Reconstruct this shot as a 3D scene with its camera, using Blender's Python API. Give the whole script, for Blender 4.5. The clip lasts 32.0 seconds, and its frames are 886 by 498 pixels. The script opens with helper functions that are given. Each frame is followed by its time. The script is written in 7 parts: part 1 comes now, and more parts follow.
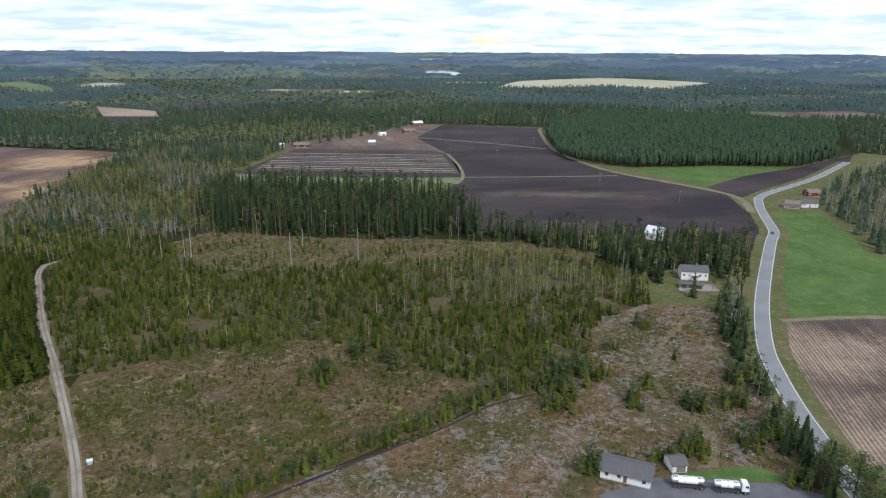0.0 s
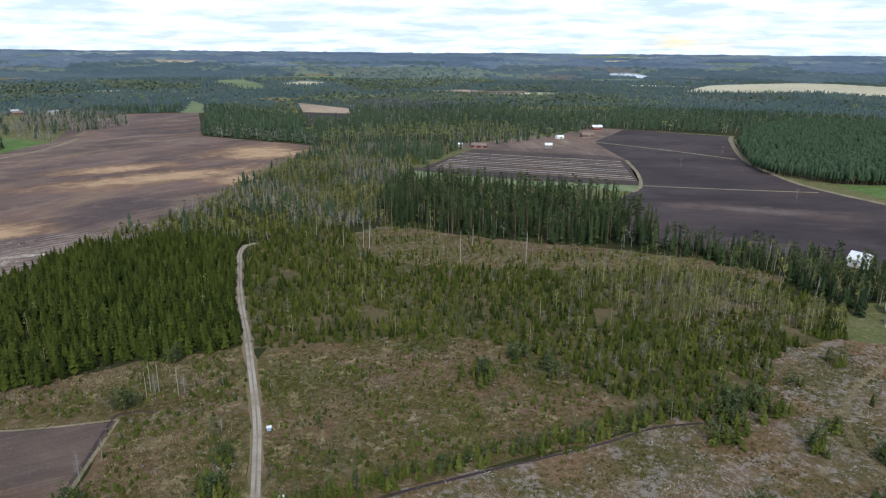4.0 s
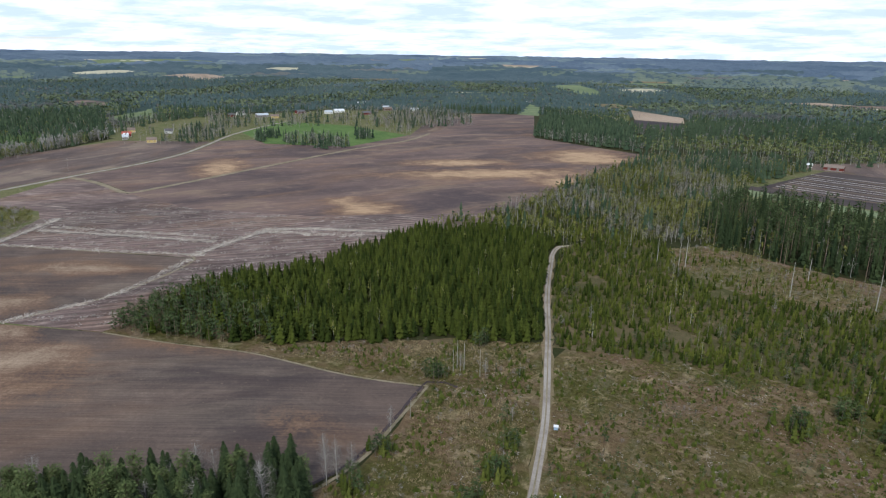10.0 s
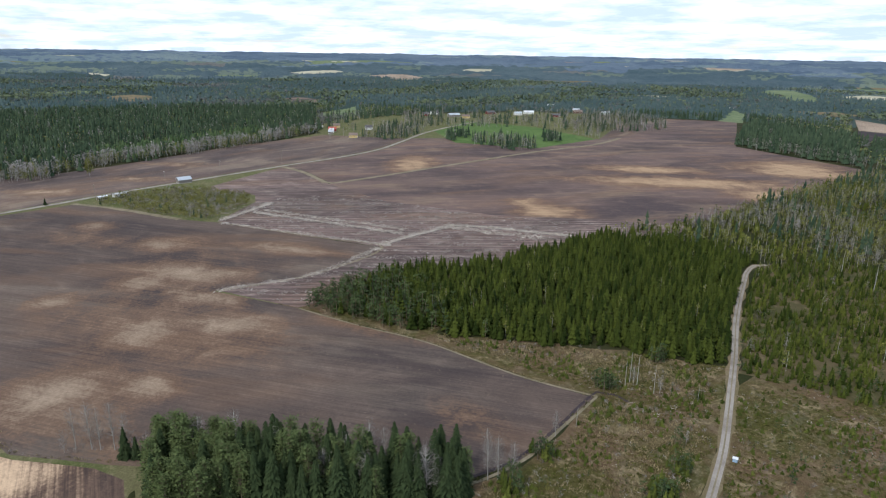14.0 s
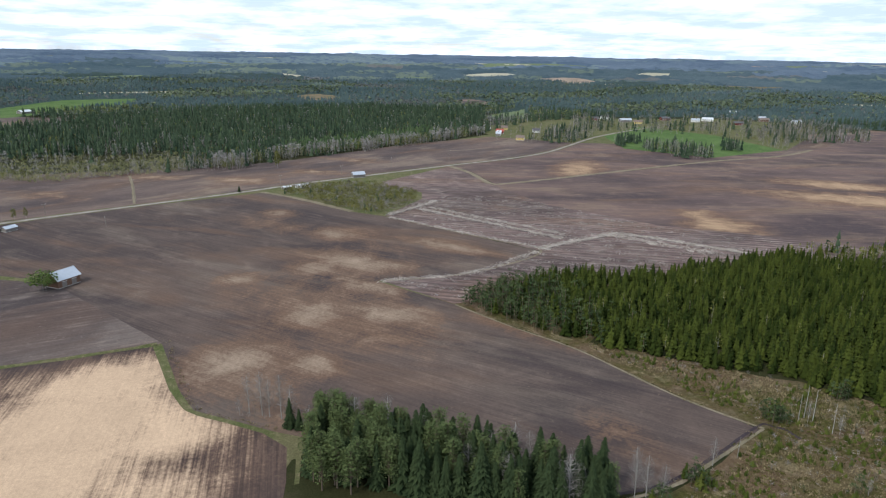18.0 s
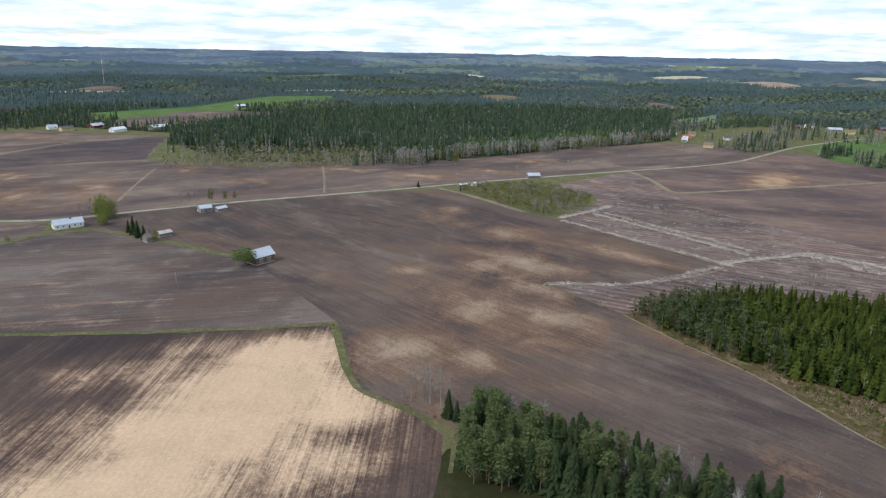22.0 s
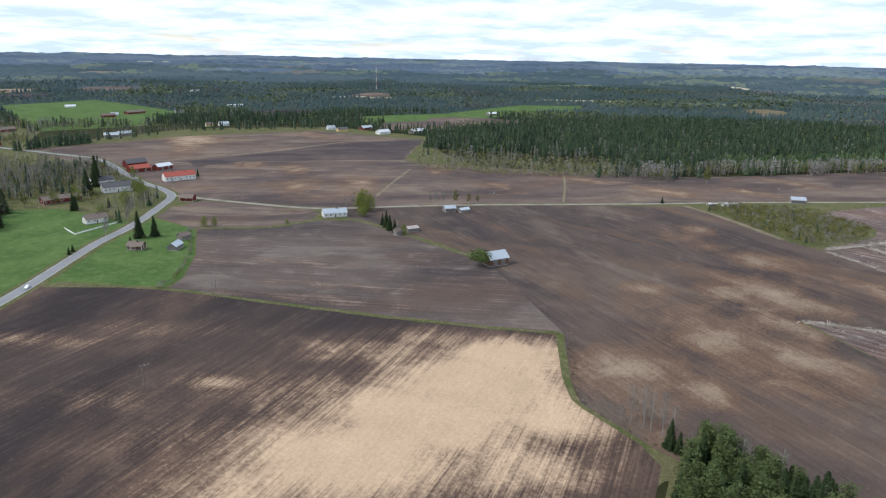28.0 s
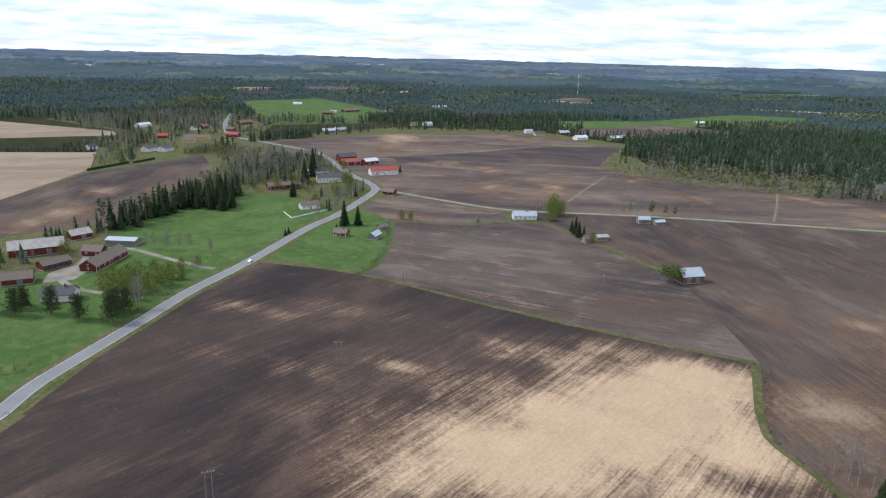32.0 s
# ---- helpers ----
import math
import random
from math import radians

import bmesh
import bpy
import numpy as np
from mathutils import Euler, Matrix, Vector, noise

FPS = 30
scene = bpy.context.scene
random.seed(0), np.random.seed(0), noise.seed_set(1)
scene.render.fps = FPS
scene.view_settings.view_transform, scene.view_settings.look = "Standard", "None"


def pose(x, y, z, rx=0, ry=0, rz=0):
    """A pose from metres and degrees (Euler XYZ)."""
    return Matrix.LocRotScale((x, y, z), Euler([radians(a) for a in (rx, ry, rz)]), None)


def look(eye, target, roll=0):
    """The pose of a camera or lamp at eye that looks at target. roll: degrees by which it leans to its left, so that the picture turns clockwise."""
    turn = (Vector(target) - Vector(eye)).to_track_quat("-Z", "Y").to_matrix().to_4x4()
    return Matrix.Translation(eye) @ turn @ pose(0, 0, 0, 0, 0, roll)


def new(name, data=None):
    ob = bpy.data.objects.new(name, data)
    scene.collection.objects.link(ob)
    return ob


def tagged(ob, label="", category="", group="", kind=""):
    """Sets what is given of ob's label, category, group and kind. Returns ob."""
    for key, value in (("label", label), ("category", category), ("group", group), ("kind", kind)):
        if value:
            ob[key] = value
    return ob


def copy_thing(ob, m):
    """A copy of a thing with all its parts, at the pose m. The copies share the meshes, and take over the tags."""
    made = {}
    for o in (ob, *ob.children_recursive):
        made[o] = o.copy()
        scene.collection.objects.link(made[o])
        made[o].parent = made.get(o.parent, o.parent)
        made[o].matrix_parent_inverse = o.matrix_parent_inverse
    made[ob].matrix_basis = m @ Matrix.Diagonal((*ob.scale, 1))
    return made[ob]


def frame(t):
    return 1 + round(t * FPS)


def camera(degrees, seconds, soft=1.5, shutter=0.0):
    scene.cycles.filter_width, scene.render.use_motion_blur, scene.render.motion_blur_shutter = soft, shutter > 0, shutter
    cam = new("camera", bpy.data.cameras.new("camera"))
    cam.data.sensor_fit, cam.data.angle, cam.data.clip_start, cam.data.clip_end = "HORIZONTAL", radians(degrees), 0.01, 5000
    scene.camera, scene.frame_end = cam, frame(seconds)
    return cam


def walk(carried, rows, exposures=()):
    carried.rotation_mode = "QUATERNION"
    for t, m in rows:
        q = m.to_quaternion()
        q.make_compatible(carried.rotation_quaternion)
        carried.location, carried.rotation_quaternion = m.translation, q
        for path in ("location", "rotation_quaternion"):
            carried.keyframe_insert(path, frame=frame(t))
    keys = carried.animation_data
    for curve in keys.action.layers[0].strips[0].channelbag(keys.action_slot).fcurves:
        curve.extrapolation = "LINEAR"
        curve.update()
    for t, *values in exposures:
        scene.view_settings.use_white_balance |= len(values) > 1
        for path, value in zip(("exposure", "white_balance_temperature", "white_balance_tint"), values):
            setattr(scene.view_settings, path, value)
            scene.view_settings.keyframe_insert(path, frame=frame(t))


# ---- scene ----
cam = camera(66.92, 32.0, soft=1.2)
PATH = [
    (0.0, pose(0.00, 0.00, 120.00, 73.447, -0.316, 5.826)),
    (0.5, pose(-0.02, 0.02, 120.27, 73.424, -0.231, 7.666)),
    (1.0, pose(-0.03, 0.03, 120.51, 73.435, -0.257, 9.423)),
    (1.5, pose(-0.03, 0.03, 120.73, 73.417, -0.243, 11.082)),
    (2.0, pose(-0.04, 0.03, 120.93, 73.386, -0.311, 12.732)),
    (2.5, pose(-0.03, 0.03, 121.10, 73.393, -0.325, 14.463)),
    (4.5, pose(0.03, -0.04, 121.64, 73.478, -0.442, 23.343)),
    (5.0, pose(0.05, -0.07, 121.74, 73.519, -0.411, 26.051)),
    (5.5, pose(0.08, -0.10, 121.82, 73.567, -0.445, 28.613)),
    (6.0, pose(0.11, -0.13, 121.89, 73.592, -0.452, 30.869)),
    (6.5, pose(0.14, -0.17, 121.94, 73.607, -0.518, 32.906)),
    (7.0, pose(0.17, -0.20, 121.99, 73.631, -0.446, 35.059)),
    (7.5, pose(0.20, -0.24, 122.02, 73.623, -0.556, 37.365)),
    (8.0, pose(0.24, -0.27, 122.05, 73.706, -0.589, 39.721)),
    (8.5, pose(0.27, -0.31, 122.07, 73.668, -0.656, 41.757)),
    (9.0, pose(0.31, -0.35, 122.08, 73.655, -0.688, 43.579)),
    (9.5, pose(0.35, -0.39, 122.08, 73.649, -0.755, 45.795)),
    (10.0, pose(0.39, -0.43, 122.08, 73.666, -0.773, 48.182)),
    (10.5, pose(0.42, -0.47, 122.07, 73.642, -0.786, 50.492)),
    (11.0, pose(0.46, -0.50, 122.06, 73.638, -0.781, 52.604)),
    (11.5, pose(0.50, -0.54, 122.04, 73.622, -0.764, 54.879)),
    (12.0, pose(0.54, -0.57, 122.02, 73.654, -0.824, 57.177)),
    (12.5, pose(0.58, -0.60, 121.99, 73.687, -0.728, 59.174)),
    (13.0, pose(0.62, -0.63, 121.96, 73.650, -0.784, 60.772)),
    (13.5, pose(0.66, -0.66, 121.93, 73.631, -0.791, 62.395)),
    (14.0, pose(0.69, -0.69, 121.90, 73.612, -0.827, 63.998)),
    (14.5, pose(0.73, -0.71, 121.87, 73.637, -0.826, 65.902)),
    (16.5, pose(0.88, -0.78, 121.73, 73.640, -0.892, 73.189)),
    (17.0, pose(0.91, -0.79, 121.70, 73.646, -0.811, 74.874)),
    (17.5, pose(0.95, -0.79, 121.66, 73.677, -0.986, 76.514)),
    (18.0, pose(0.98, -0.79, 121.63, 73.644, -0.917, 78.103)),
    (18.5, pose(1.02, -0.79, 121.60, 73.650, -1.023, 79.701)),
    (19.0, pose(1.05, -0.79, 121.57, 73.620, -0.971, 81.432)),
    (19.5, pose(1.08, -0.78, 121.54, 73.608, -0.974, 82.976)),
    (20.0, pose(1.12, -0.77, 121.51, 73.597, -0.982, 84.794)),
    (20.5, pose(1.15, -0.75, 121.48, 73.559, -1.129, 86.794)),
    (21.0, pose(1.19, -0.73, 121.46, 73.558, -1.030, 89.072)),
    (21.5, pose(1.23, -0.70, 121.43, 73.532, -0.932, 91.245)),
    (22.0, pose(1.26, -0.67, 121.41, 73.503, -1.012, 93.152)),
    (22.5, pose(1.30, -0.64, 121.39, 73.515, -0.945, 94.622)),
    (23.0, pose(1.34, -0.60, 121.37, 73.558, -0.942, 96.176)),
    (23.5, pose(1.38, -0.56, 121.35, 73.574, -0.899, 98.068)),
    (24.0, pose(1.43, -0.52, 121.33, 73.630, -0.938, 100.286)),
    (24.5, pose(1.47, -0.47, 121.32, 73.683, -0.881, 102.252)),
    (25.0, pose(1.52, -0.42, 121.30, 73.749, -0.879, 103.817)),
    (25.5, pose(1.57, -0.36, 121.28, 73.792, -0.877, 105.195)),
    (27.5, pose(1.80, -0.10, 121.21, 73.940, -0.848, 111.804)),
    (28.0, pose(1.87, -0.03, 121.19, 73.969, -0.992, 113.782)),
    (28.5, pose(1.94, 0.05, 121.17, 73.951, -1.030, 116.041)),
    (29.0, pose(2.02, 0.13, 121.14, 73.973, -1.151, 118.439)),
    (29.5, pose(2.11, 0.21, 121.12, 73.996, -1.252, 120.819)),
    (30.0, pose(2.20, 0.30, 121.09, 73.992, -1.283, 122.980)),
    (30.5, pose(2.30, 0.39, 121.05, 73.953, -1.356, 124.842)),
    (31.0, pose(2.40, 0.48, 121.01, 73.976, -1.380, 126.497)),
    (32.0, pose(2.63, 0.66, 120.92, 73.983, -1.431, 130.419)),
]
walk(cam, PATH)

# ---- world, sun ----
SUN_EL, SUN_AZ = 46.0, 150.0      # degrees; azimuth counted clockwise from +y
world = bpy.data.worlds.new("sky")
scene.world = world
world.use_nodes = True
wn, wl = world.node_tree.nodes, world.node_tree.links
wn.clear()


def wnode(kind, **kw):
    n = wn.new(kind)
    for k, v in kw.items():
        n.inputs[k].default_value = v
    return n


sky = wn.new("ShaderNodeTexSky")
sky.sky_type, sky.sun_disc = "NISHITA", False
sky.sun_elevation, sky.sun_rotation = radians(SUN_EL), radians(SUN_AZ)
sky.air_density, sky.dust_density = 1.2, 0.4
dim = wnode("ShaderNodeVectorMath"); dim.operation = "SCALE"; dim.inputs["Scale"].default_value = 0.13
wl.new(sky.outputs[0], dim.inputs[0])
tc = wn.new("ShaderNodeTexCoord")
sep = wn.new("ShaderNodeSeparateXYZ"); wl.new(tc.outputs["Generated"], sep.inputs[0])
up = wn.new("ShaderNodeMath"); up.operation = "MAXIMUM"; up.inputs[1].default_value = 0.0; wl.new(sep.outputs[2], up.inputs[0])
lift = wn.new("ShaderNodeMath"); lift.operation = "ADD"; lift.inputs[1].default_value = 0.10; wl.new(up.outputs[0], lift.inputs[0])
dx = wn.new("ShaderNodeMath"); dx.operation = "DIVIDE"; wl.new(sep.outputs[0], dx.inputs[0]); wl.new(lift.outputs[0], dx.inputs[1])
dy = wn.new("ShaderNodeMath"); dy.operation = "DIVIDE"; wl.new(sep.outputs[1], dy.inputs[0]); wl.new(lift.outputs[0], dy.inputs[1])
comb = wn.new("ShaderNodeCombineXYZ"); wl.new(dx.outputs[0], comb.inputs[0]); wl.new(dy.outputs[0], comb.inputs[1])
cn = wnode("ShaderNodeTexNoise", Scale=0.62, Detail=7.0, Roughness=0.58, Distortion=0.3); wl.new(comb.outputs[0], cn.inputs["Vector"])
cr = wn.new("ShaderNodeValToRGB"); thin = wn.new("ShaderNodeMath"); thin.operation = "MULTIPLY_ADD"; thin.inputs[1].default_value = -0.16; wl.new(up.outputs[0], thin.inputs[0]); wl.new(cn.outputs[0], thin.inputs[2])
wl.new(thin.outputs[0], cr.inputs[0])
cr.color_ramp.elements[0].position, cr.color_ramp.elements[1].position = 0.25, 0.44
cr.color_ramp.elements[0].color, cr.color_ramp.elements[1].color = (0, 0, 0, 1), (1, 1, 1, 1)
cn2 = wnode("ShaderNodeTexNoise", Scale=1.3, Detail=7.0, Roughness=0.6); wl.new(comb.outputs[0], cn2.inputs["Vector"])
cr2 = wn.new("ShaderNodeValToRGB"); wl.new(cn2.outputs[0], cr2.inputs[0])
cr2.color_ramp.elements[0].position, cr2.color_ramp.elements[1].position = 0.40, 0.60
cr2.color_ramp.elements[0].color, cr2.color_ramp.elements[1].color = (0.68, 0.85, 1.06, 1), (1.08, 1.19, 1.38, 1)
mixw = wn.new("ShaderNodeMixRGB")
wl.new(cr.outputs[0], mixw.inputs[0]); wl.new(dim.outputs[0], mixw.inputs[1]); wl.new(cr2.outputs[0], mixw.inputs[2])
bg = wn.new("ShaderNodeBackground"); bg.inputs[1].default_value = 1.0; wl.new(mixw.outputs[0], bg.inputs[0])
wo = wn.new("ShaderNodeOutputWorld"); wl.new(bg.outputs[0], wo.inputs[0])

sun = new("sun", bpy.data.lights.new("sun", "SUN"))
sun.data.energy, sun.data.angle, sun.data.color = 2.3, radians(7), (1.0, 0.978, 0.95)
az, el = radians(SUN_AZ), radians(SUN_EL)
sun_from = Vector((math.sin(az) * math.cos(el), math.cos(az) * math.cos(el), math.sin(el)))
sun.matrix_world = look(sun_from * 500, (0, 0, 0))
scene.view_settings.exposure = 0.08

# ---- materials ----
MATS = {}


class Nodes:
    """A short way to write a node material."""

    def __init__(self, name, rough=0.95, spec=0.05, metal=0.0):
        self.m = bpy.data.materials.new(name)
        self.m.use_nodes = True
        self.t = self.m.node_tree
        self.b = self.t.nodes["Principled BSDF"]
        self.b.inputs["Roughness"].default_value = rough
        self.b.inputs["Specular IOR Level"].default_value = spec
        self.b.inputs["Metallic"].default_value = metal
        self.tc = self.t.nodes.new("ShaderNodeTexCoord").outputs["Object"]
        MATS[name] = self.m

    def link(self, a, b):
        self.t.links.new(a, b)

    def mapped(self, angle=0, scale=(1, 1, 1), src=None):
        n = self.t.nodes.new("ShaderNodeMapping")
        n.vector_type = "TEXTURE"
        n.inputs["Rotation"].default_value = (0, 0, radians(angle))
        n.inputs["Scale"].default_value = tuple(1.0 / s for s in scale)
        self.link(src or self.tc, n.inputs[0])
        return n.outputs[0]

    def noise(self, scale, detail=4.0, rough=0.55, vec=None, dist=0.0):
        n = self.t.nodes.new("ShaderNodeTexNoise")
        for k, v in (("Scale", scale), ("Detail", detail), ("Roughness", rough), ("Distortion", dist)):
            n.inputs[k].default_value = v
        self.link(vec or self.tc, n.inputs["Vector"])
        return n.outputs[0]

    def wave(self, scale, angle, dist=1.0, detail_scale=0.3):
        n = self.t.nodes.new("ShaderNodeTexWave")
        n.bands_direction = "Y"
        n.inputs["Scale"].default_value = scale
        n.inputs["Distortion"].default_value = dist
        n.inputs["Detail Scale"].default_value = detail_scale
        self.link(self.mapped(angle), n.inputs["Vector"])
        return n.outputs[1]

    def attr(self, name):
        n = self.t.nodes.new("ShaderNodeAttribute")
        n.attribute_name = name
        return n.outputs["Fac"]

    def random(self):
        return self.t.nodes.new("ShaderNodeObjectInfo").outputs["Random"]

    def math(self, op, a, b=0.0, clamp=False):
        n = self.t.nodes.new("ShaderNodeMath")
        n.operation, n.use_clamp = op, clamp
        for i, v in enumerate((a, b)):
            if isinstance(v, (int, float)):
                n.inputs[i].default_value = v
            else:
                self.link(v, n.inputs[i])
        return n.outputs[0]

    def step(self, v, lo, hi):
        n = self.t.nodes.new("ShaderNodeMapRange")
        n.interpolation_type = "SMOOTHSTEP"
        n.inputs[1].default_value, n.inputs[2].default_value = lo, hi
        self.link(v, n.inputs[0])
        return n.outputs[0]

    def mix(self, fac, a, b, how="MIX"):
        n = self.t.nodes.new("ShaderNodeMixRGB")
        n.blend_type = how
        for i, v in enumerate((fac, a, b)):
            if isinstance(v, (int, float)):
                n.inputs[i].default_value = v
            elif isinstance(v, tuple):
                n.inputs[i].default_value = (*v, 1)
            else:
                self.link(v, n.inputs[i])
        return n.outputs[0]

    def shade(self, colour, v, lo, hi):
        """colour times a factor that runs from lo to hi with v."""
        n = self.t.nodes.new("ShaderNodeMapRange")
        n.inputs[3].default_value, n.inputs[4].default_value = lo, hi
        n.inputs[1].default_value, n.inputs[2].default_value = 0.25, 0.75
        self.link(v, n.inputs[0])
        s = self.t.nodes.new("ShaderNodeVectorMath")
        s.operation = "SCALE"
        if isinstance(colour, tuple):
            s.inputs[0].default_value = colour
        else:
            self.link(colour, s.inputs[0])
        self.link(n.outputs[0], s.inputs["Scale"])
        return s.outputs[0]

    def done(self, colour, bump=None, strength=0.3, dist=0.2):
        if isinstance(colour, tuple):
            self.b.inputs["Base Color"].default_value = (*colour, 1)
        else:
            self.link(colour, self.b.inputs["Base Color"])
        if bump is not None:
            n = self.t.nodes.new("ShaderNodeBump")
            n.inputs["Strength"].default_value, n.inputs["Distance"].default_value = strength, dist
            self.link(bump, n.inputs["Height"])
            self.link(n.outputs[0], self.b.inputs["Normal"])
        return self.m


def soil(name, dark, mid, rust, dry, angle, stripes=0.0, stripe_scale=0.3, streak=0.7, pale_share=0.14, ragged=1.2, edge=(0.25, 1.05), veil=0.25, grit=1.0, dashes=0.0):
    """Ploughed soil: damp and drier tones, furrows along angle, sandy dry spots where the attribute dry is high."""
    s = Nodes(name, 0.95, 0.12)
    big = s.noise(0.010, 5, 0.55, s.mapped(angle, (0.6, 1.5, 1.0)), 0.6)
    rusty = s.noise(0.014, 5, 0.6, s.mapped(angle + 12, (0.55, 1.7, 1.0)), 0.5)
    mids = s.noise(0.055, 6, 0.68, dist=0.5)
    along = s.noise(1.0, 5, 0.6, s.mapped(angle, (0.014, 0.42, 0.1)))
    furrow = s.noise(1.0, 3, 0.6, s.mapped(angle, (0.03, 1.5, 0.1)))
    fine = s.noise(0.7, 6, 0.7)
    grain = s.noise(2.6, 3, 0.6)
    c = s.mix(s.step(big, 0.36, 0.64), dark, mid)
    c = s.mix(s.math("MULTIPLY", s.step(rusty, 0.48, 0.68), 0.48), c, rust)
    bleach = s.noise(0.02, 5, 0.62, s.mapped(angle, (0.5, 1.25, 1.0)), 0.6)
    bleach = s.math("MULTIPLY", s.step(bleach, 0.50, 0.66), veil)
    c = s.mix(bleach, c, tuple(0.6 * q + 0.03 for q in dry))
    gate = s.step(s.attr("dry"), 0.02, 0.30)
    d = s.math("ADD", s.attr("dry"), s.math("MULTIPLY", s.math("SUBTRACT", along, 0.5), s.math("MULTIPLY", gate, streak)))
    d = s.math("ADD", d, s.math("MULTIPLY", s.math("SUBTRACT", furrow, 0.5), s.math("MULTIPLY", gate, streak * 0.6)))
    d = s.math("ADD", d, s.math("MULTIPLY", s.math("SUBTRACT", mids, 0.5), s.math("MULTIPLY", gate, ragged)))
    d = s.math("ADD", d, s.math("MULTIPLY", s.math("SUBTRACT", fine, 0.5), s.math("MULTIPLY", gate, grit)))
    c = s.shade(c, along, 0.88, 1.12)
    c = s.shade(c, furrow, 0.84, 1.16)
    c = s.mix(s.math("MULTIPLY", s.step(d, 0.05, 0.45), 0.65), c, rust)
    c = s.mix(s.step(d, *edge), c, dry)
    pale = s.step(s.math("ADD", s.math("MULTIPLY", mids, 0.6), s.math("MULTIPLY", along, 0.5)), 0.56, 0.72)
    c = s.mix(s.math("MULTIPLY", pale, pale_share), c, dry)
    if stripes:
        c = s.shade(c, s.wave(stripe_scale, angle, 0.5), 1 - stripes, 1 + stripes)
    c = s.shade(c, mids, 0.88, 1.12)
    c = s.shade(c, furrow, 0.95, 1.05)
    c = s.shade(c, fine, 0.84, 1.16)
    c = s.shade(c, grain, 0.86, 1.14)
    if dashes:
        # short broken ridges of torn turf and roots
        dash = s.noise(1.0, 4, 0.65, s.mapped(angle, (0.055, 0.30, 0.1)), 0.3)
        c = s.shade(c, dash, 1 - dashes, 1 + dashes)
    specks = s.step(s.noise(0.55, 2, 0.5), 0.66, 0.72)
    c = s.mix(s.math("MULTIPLY", specks, 0.30 * min(1.0, pale_share * 5)), c, dry)
    return s.done(c, s.math("ADD", s.math("MULTIPLY", furrow, 0.6), fine), 0.35, 0.3)


def grassy(name, a, b, brown, amount=0.3, scale=0.03):
    s = Nodes(name)
    big, mids, fine = s.noise(scale, 6, 0.6, dist=0.5), s.noise(scale * 6, 5, 0.65), s.noise(1.6, 5, 0.7)
    c = s.mix(s.step(big, 0.35, 0.65), a, b)
    c = s.mix(s.math("MULTIPLY", s.step(mids, 0.5, 0.68), amount), c, brown)
    c = s.shade(c, mids, 0.82, 1.18)
    c = s.shade(c, fine, 0.66, 1.34)
    return s.done(c, fine, 0.6, 0.3)


def felled(name, olive, red, straw, grey, grey_share):
    """Felled ground: olive moss, rusty litter, straw and grey brash in patches of several sizes."""
    s = Nodes(name)
    big, mids = s.noise(0.028, 5, 0.62, dist=0.6), s.noise(0.075, 5, 0.66, dist=0.5)
    third, small, fine = s.noise(0.11, 5, 0.68, s.mapped(35), 0.6), s.noise(0.42, 5, 0.7), s.noise(1.9, 4, 0.7)
    c = s.mix(s.step(big, 0.40, 0.60), olive, red)
    c = s.mix(s.math("MULTIPLY", s.step(mids, 0.50, 0.64), 0.8), c, tuple(0.5 * (p + q) for p, q in zip(olive, red)))
    c = s.mix(s.math("MULTIPLY", s.step(third, 0.53, 0.68), 0.65), c, straw)
    c = s.mix(s.math("MULTIPLY", s.step(s.math("ADD", s.math("MULTIPLY", s.noise(0.10, 5, 0.65, s.mapped(70)), 0.6), s.math("MULTIPLY", small, 0.4)), 0.50, 0.58), grey_share), c, grey)
    c = s.shade(c, small, 0.62, 1.38)
    c = s.shade(c, fine, 0.62, 1.38)
    return s.done(c, s.math("ADD", small, fine), 0.8, 0.4)


def foliage(name, a, b, c3=None):
    s = Nodes(name, 0.85, 0.05)
    t = s.attr("tone")
    c = s.mix(t, a, b)
    n = s.noise(0.7, 2, 0.6)
    c = s.shade(c, n, 0.7, 1.3)
    return s.done(c)


def plain(name, col, rough=0.7, spec=0.3, vary=0.15, scale=1.5, metal=0.0, ridges=0.0):
    s = Nodes(name, rough, spec, metal)
    n = s.noise(scale, 5, 0.65)
    n2 = s.noise(scale * 9, 3, 0.6)
    c = s.shade(s.shade(col, n, 1 - vary, 1 + vary), n2, 1 - vary * 0.5, 1 + vary * 0.5)
    return s.done(c, n2, 0.2, 0.02)


# soils, per field
R1, R2 = (0.160, 0.094, 0.058), (0.140, 0.088, 0.062)
soil("soil_near", (0.056, 0.043, 0.041), (0.106, 0.077, 0.063), R1, (0.27, 0.200, 0.142), 47, 0.0, 0.3, 0.55, 0.14, 1.3, (0.32, 1.25), 0.40, 0.8)
soil("soil_sandy", (0.036, 0.028, 0.028), (0.070, 0.050, 0.043), (0.150, 0.094, 0.066), (0.50, 0.353, 0.232), 1, 0.0, 0.33, 0.80, 0.05, 0.8, (0.26, 0.86), 0.0, 0.55)
soil("soil_grey", (0.068, 0.053, 0.050), (0.118, 0.090, 0.077), R2, (0.28, 0.225, 0.185), 106, streak=1.0, pale_share=0.3, ragged=0.8, veil=0.5)
soil("soil_beyond", (0.074, 0.056, 0.053), (0.148, 0.106, 0.087), R1, (0.35, 0.255, 0.175), 120, streak=0.7, ragged=1.2, edge=(0.3, 1.0), veil=0.55, grit=0.6)
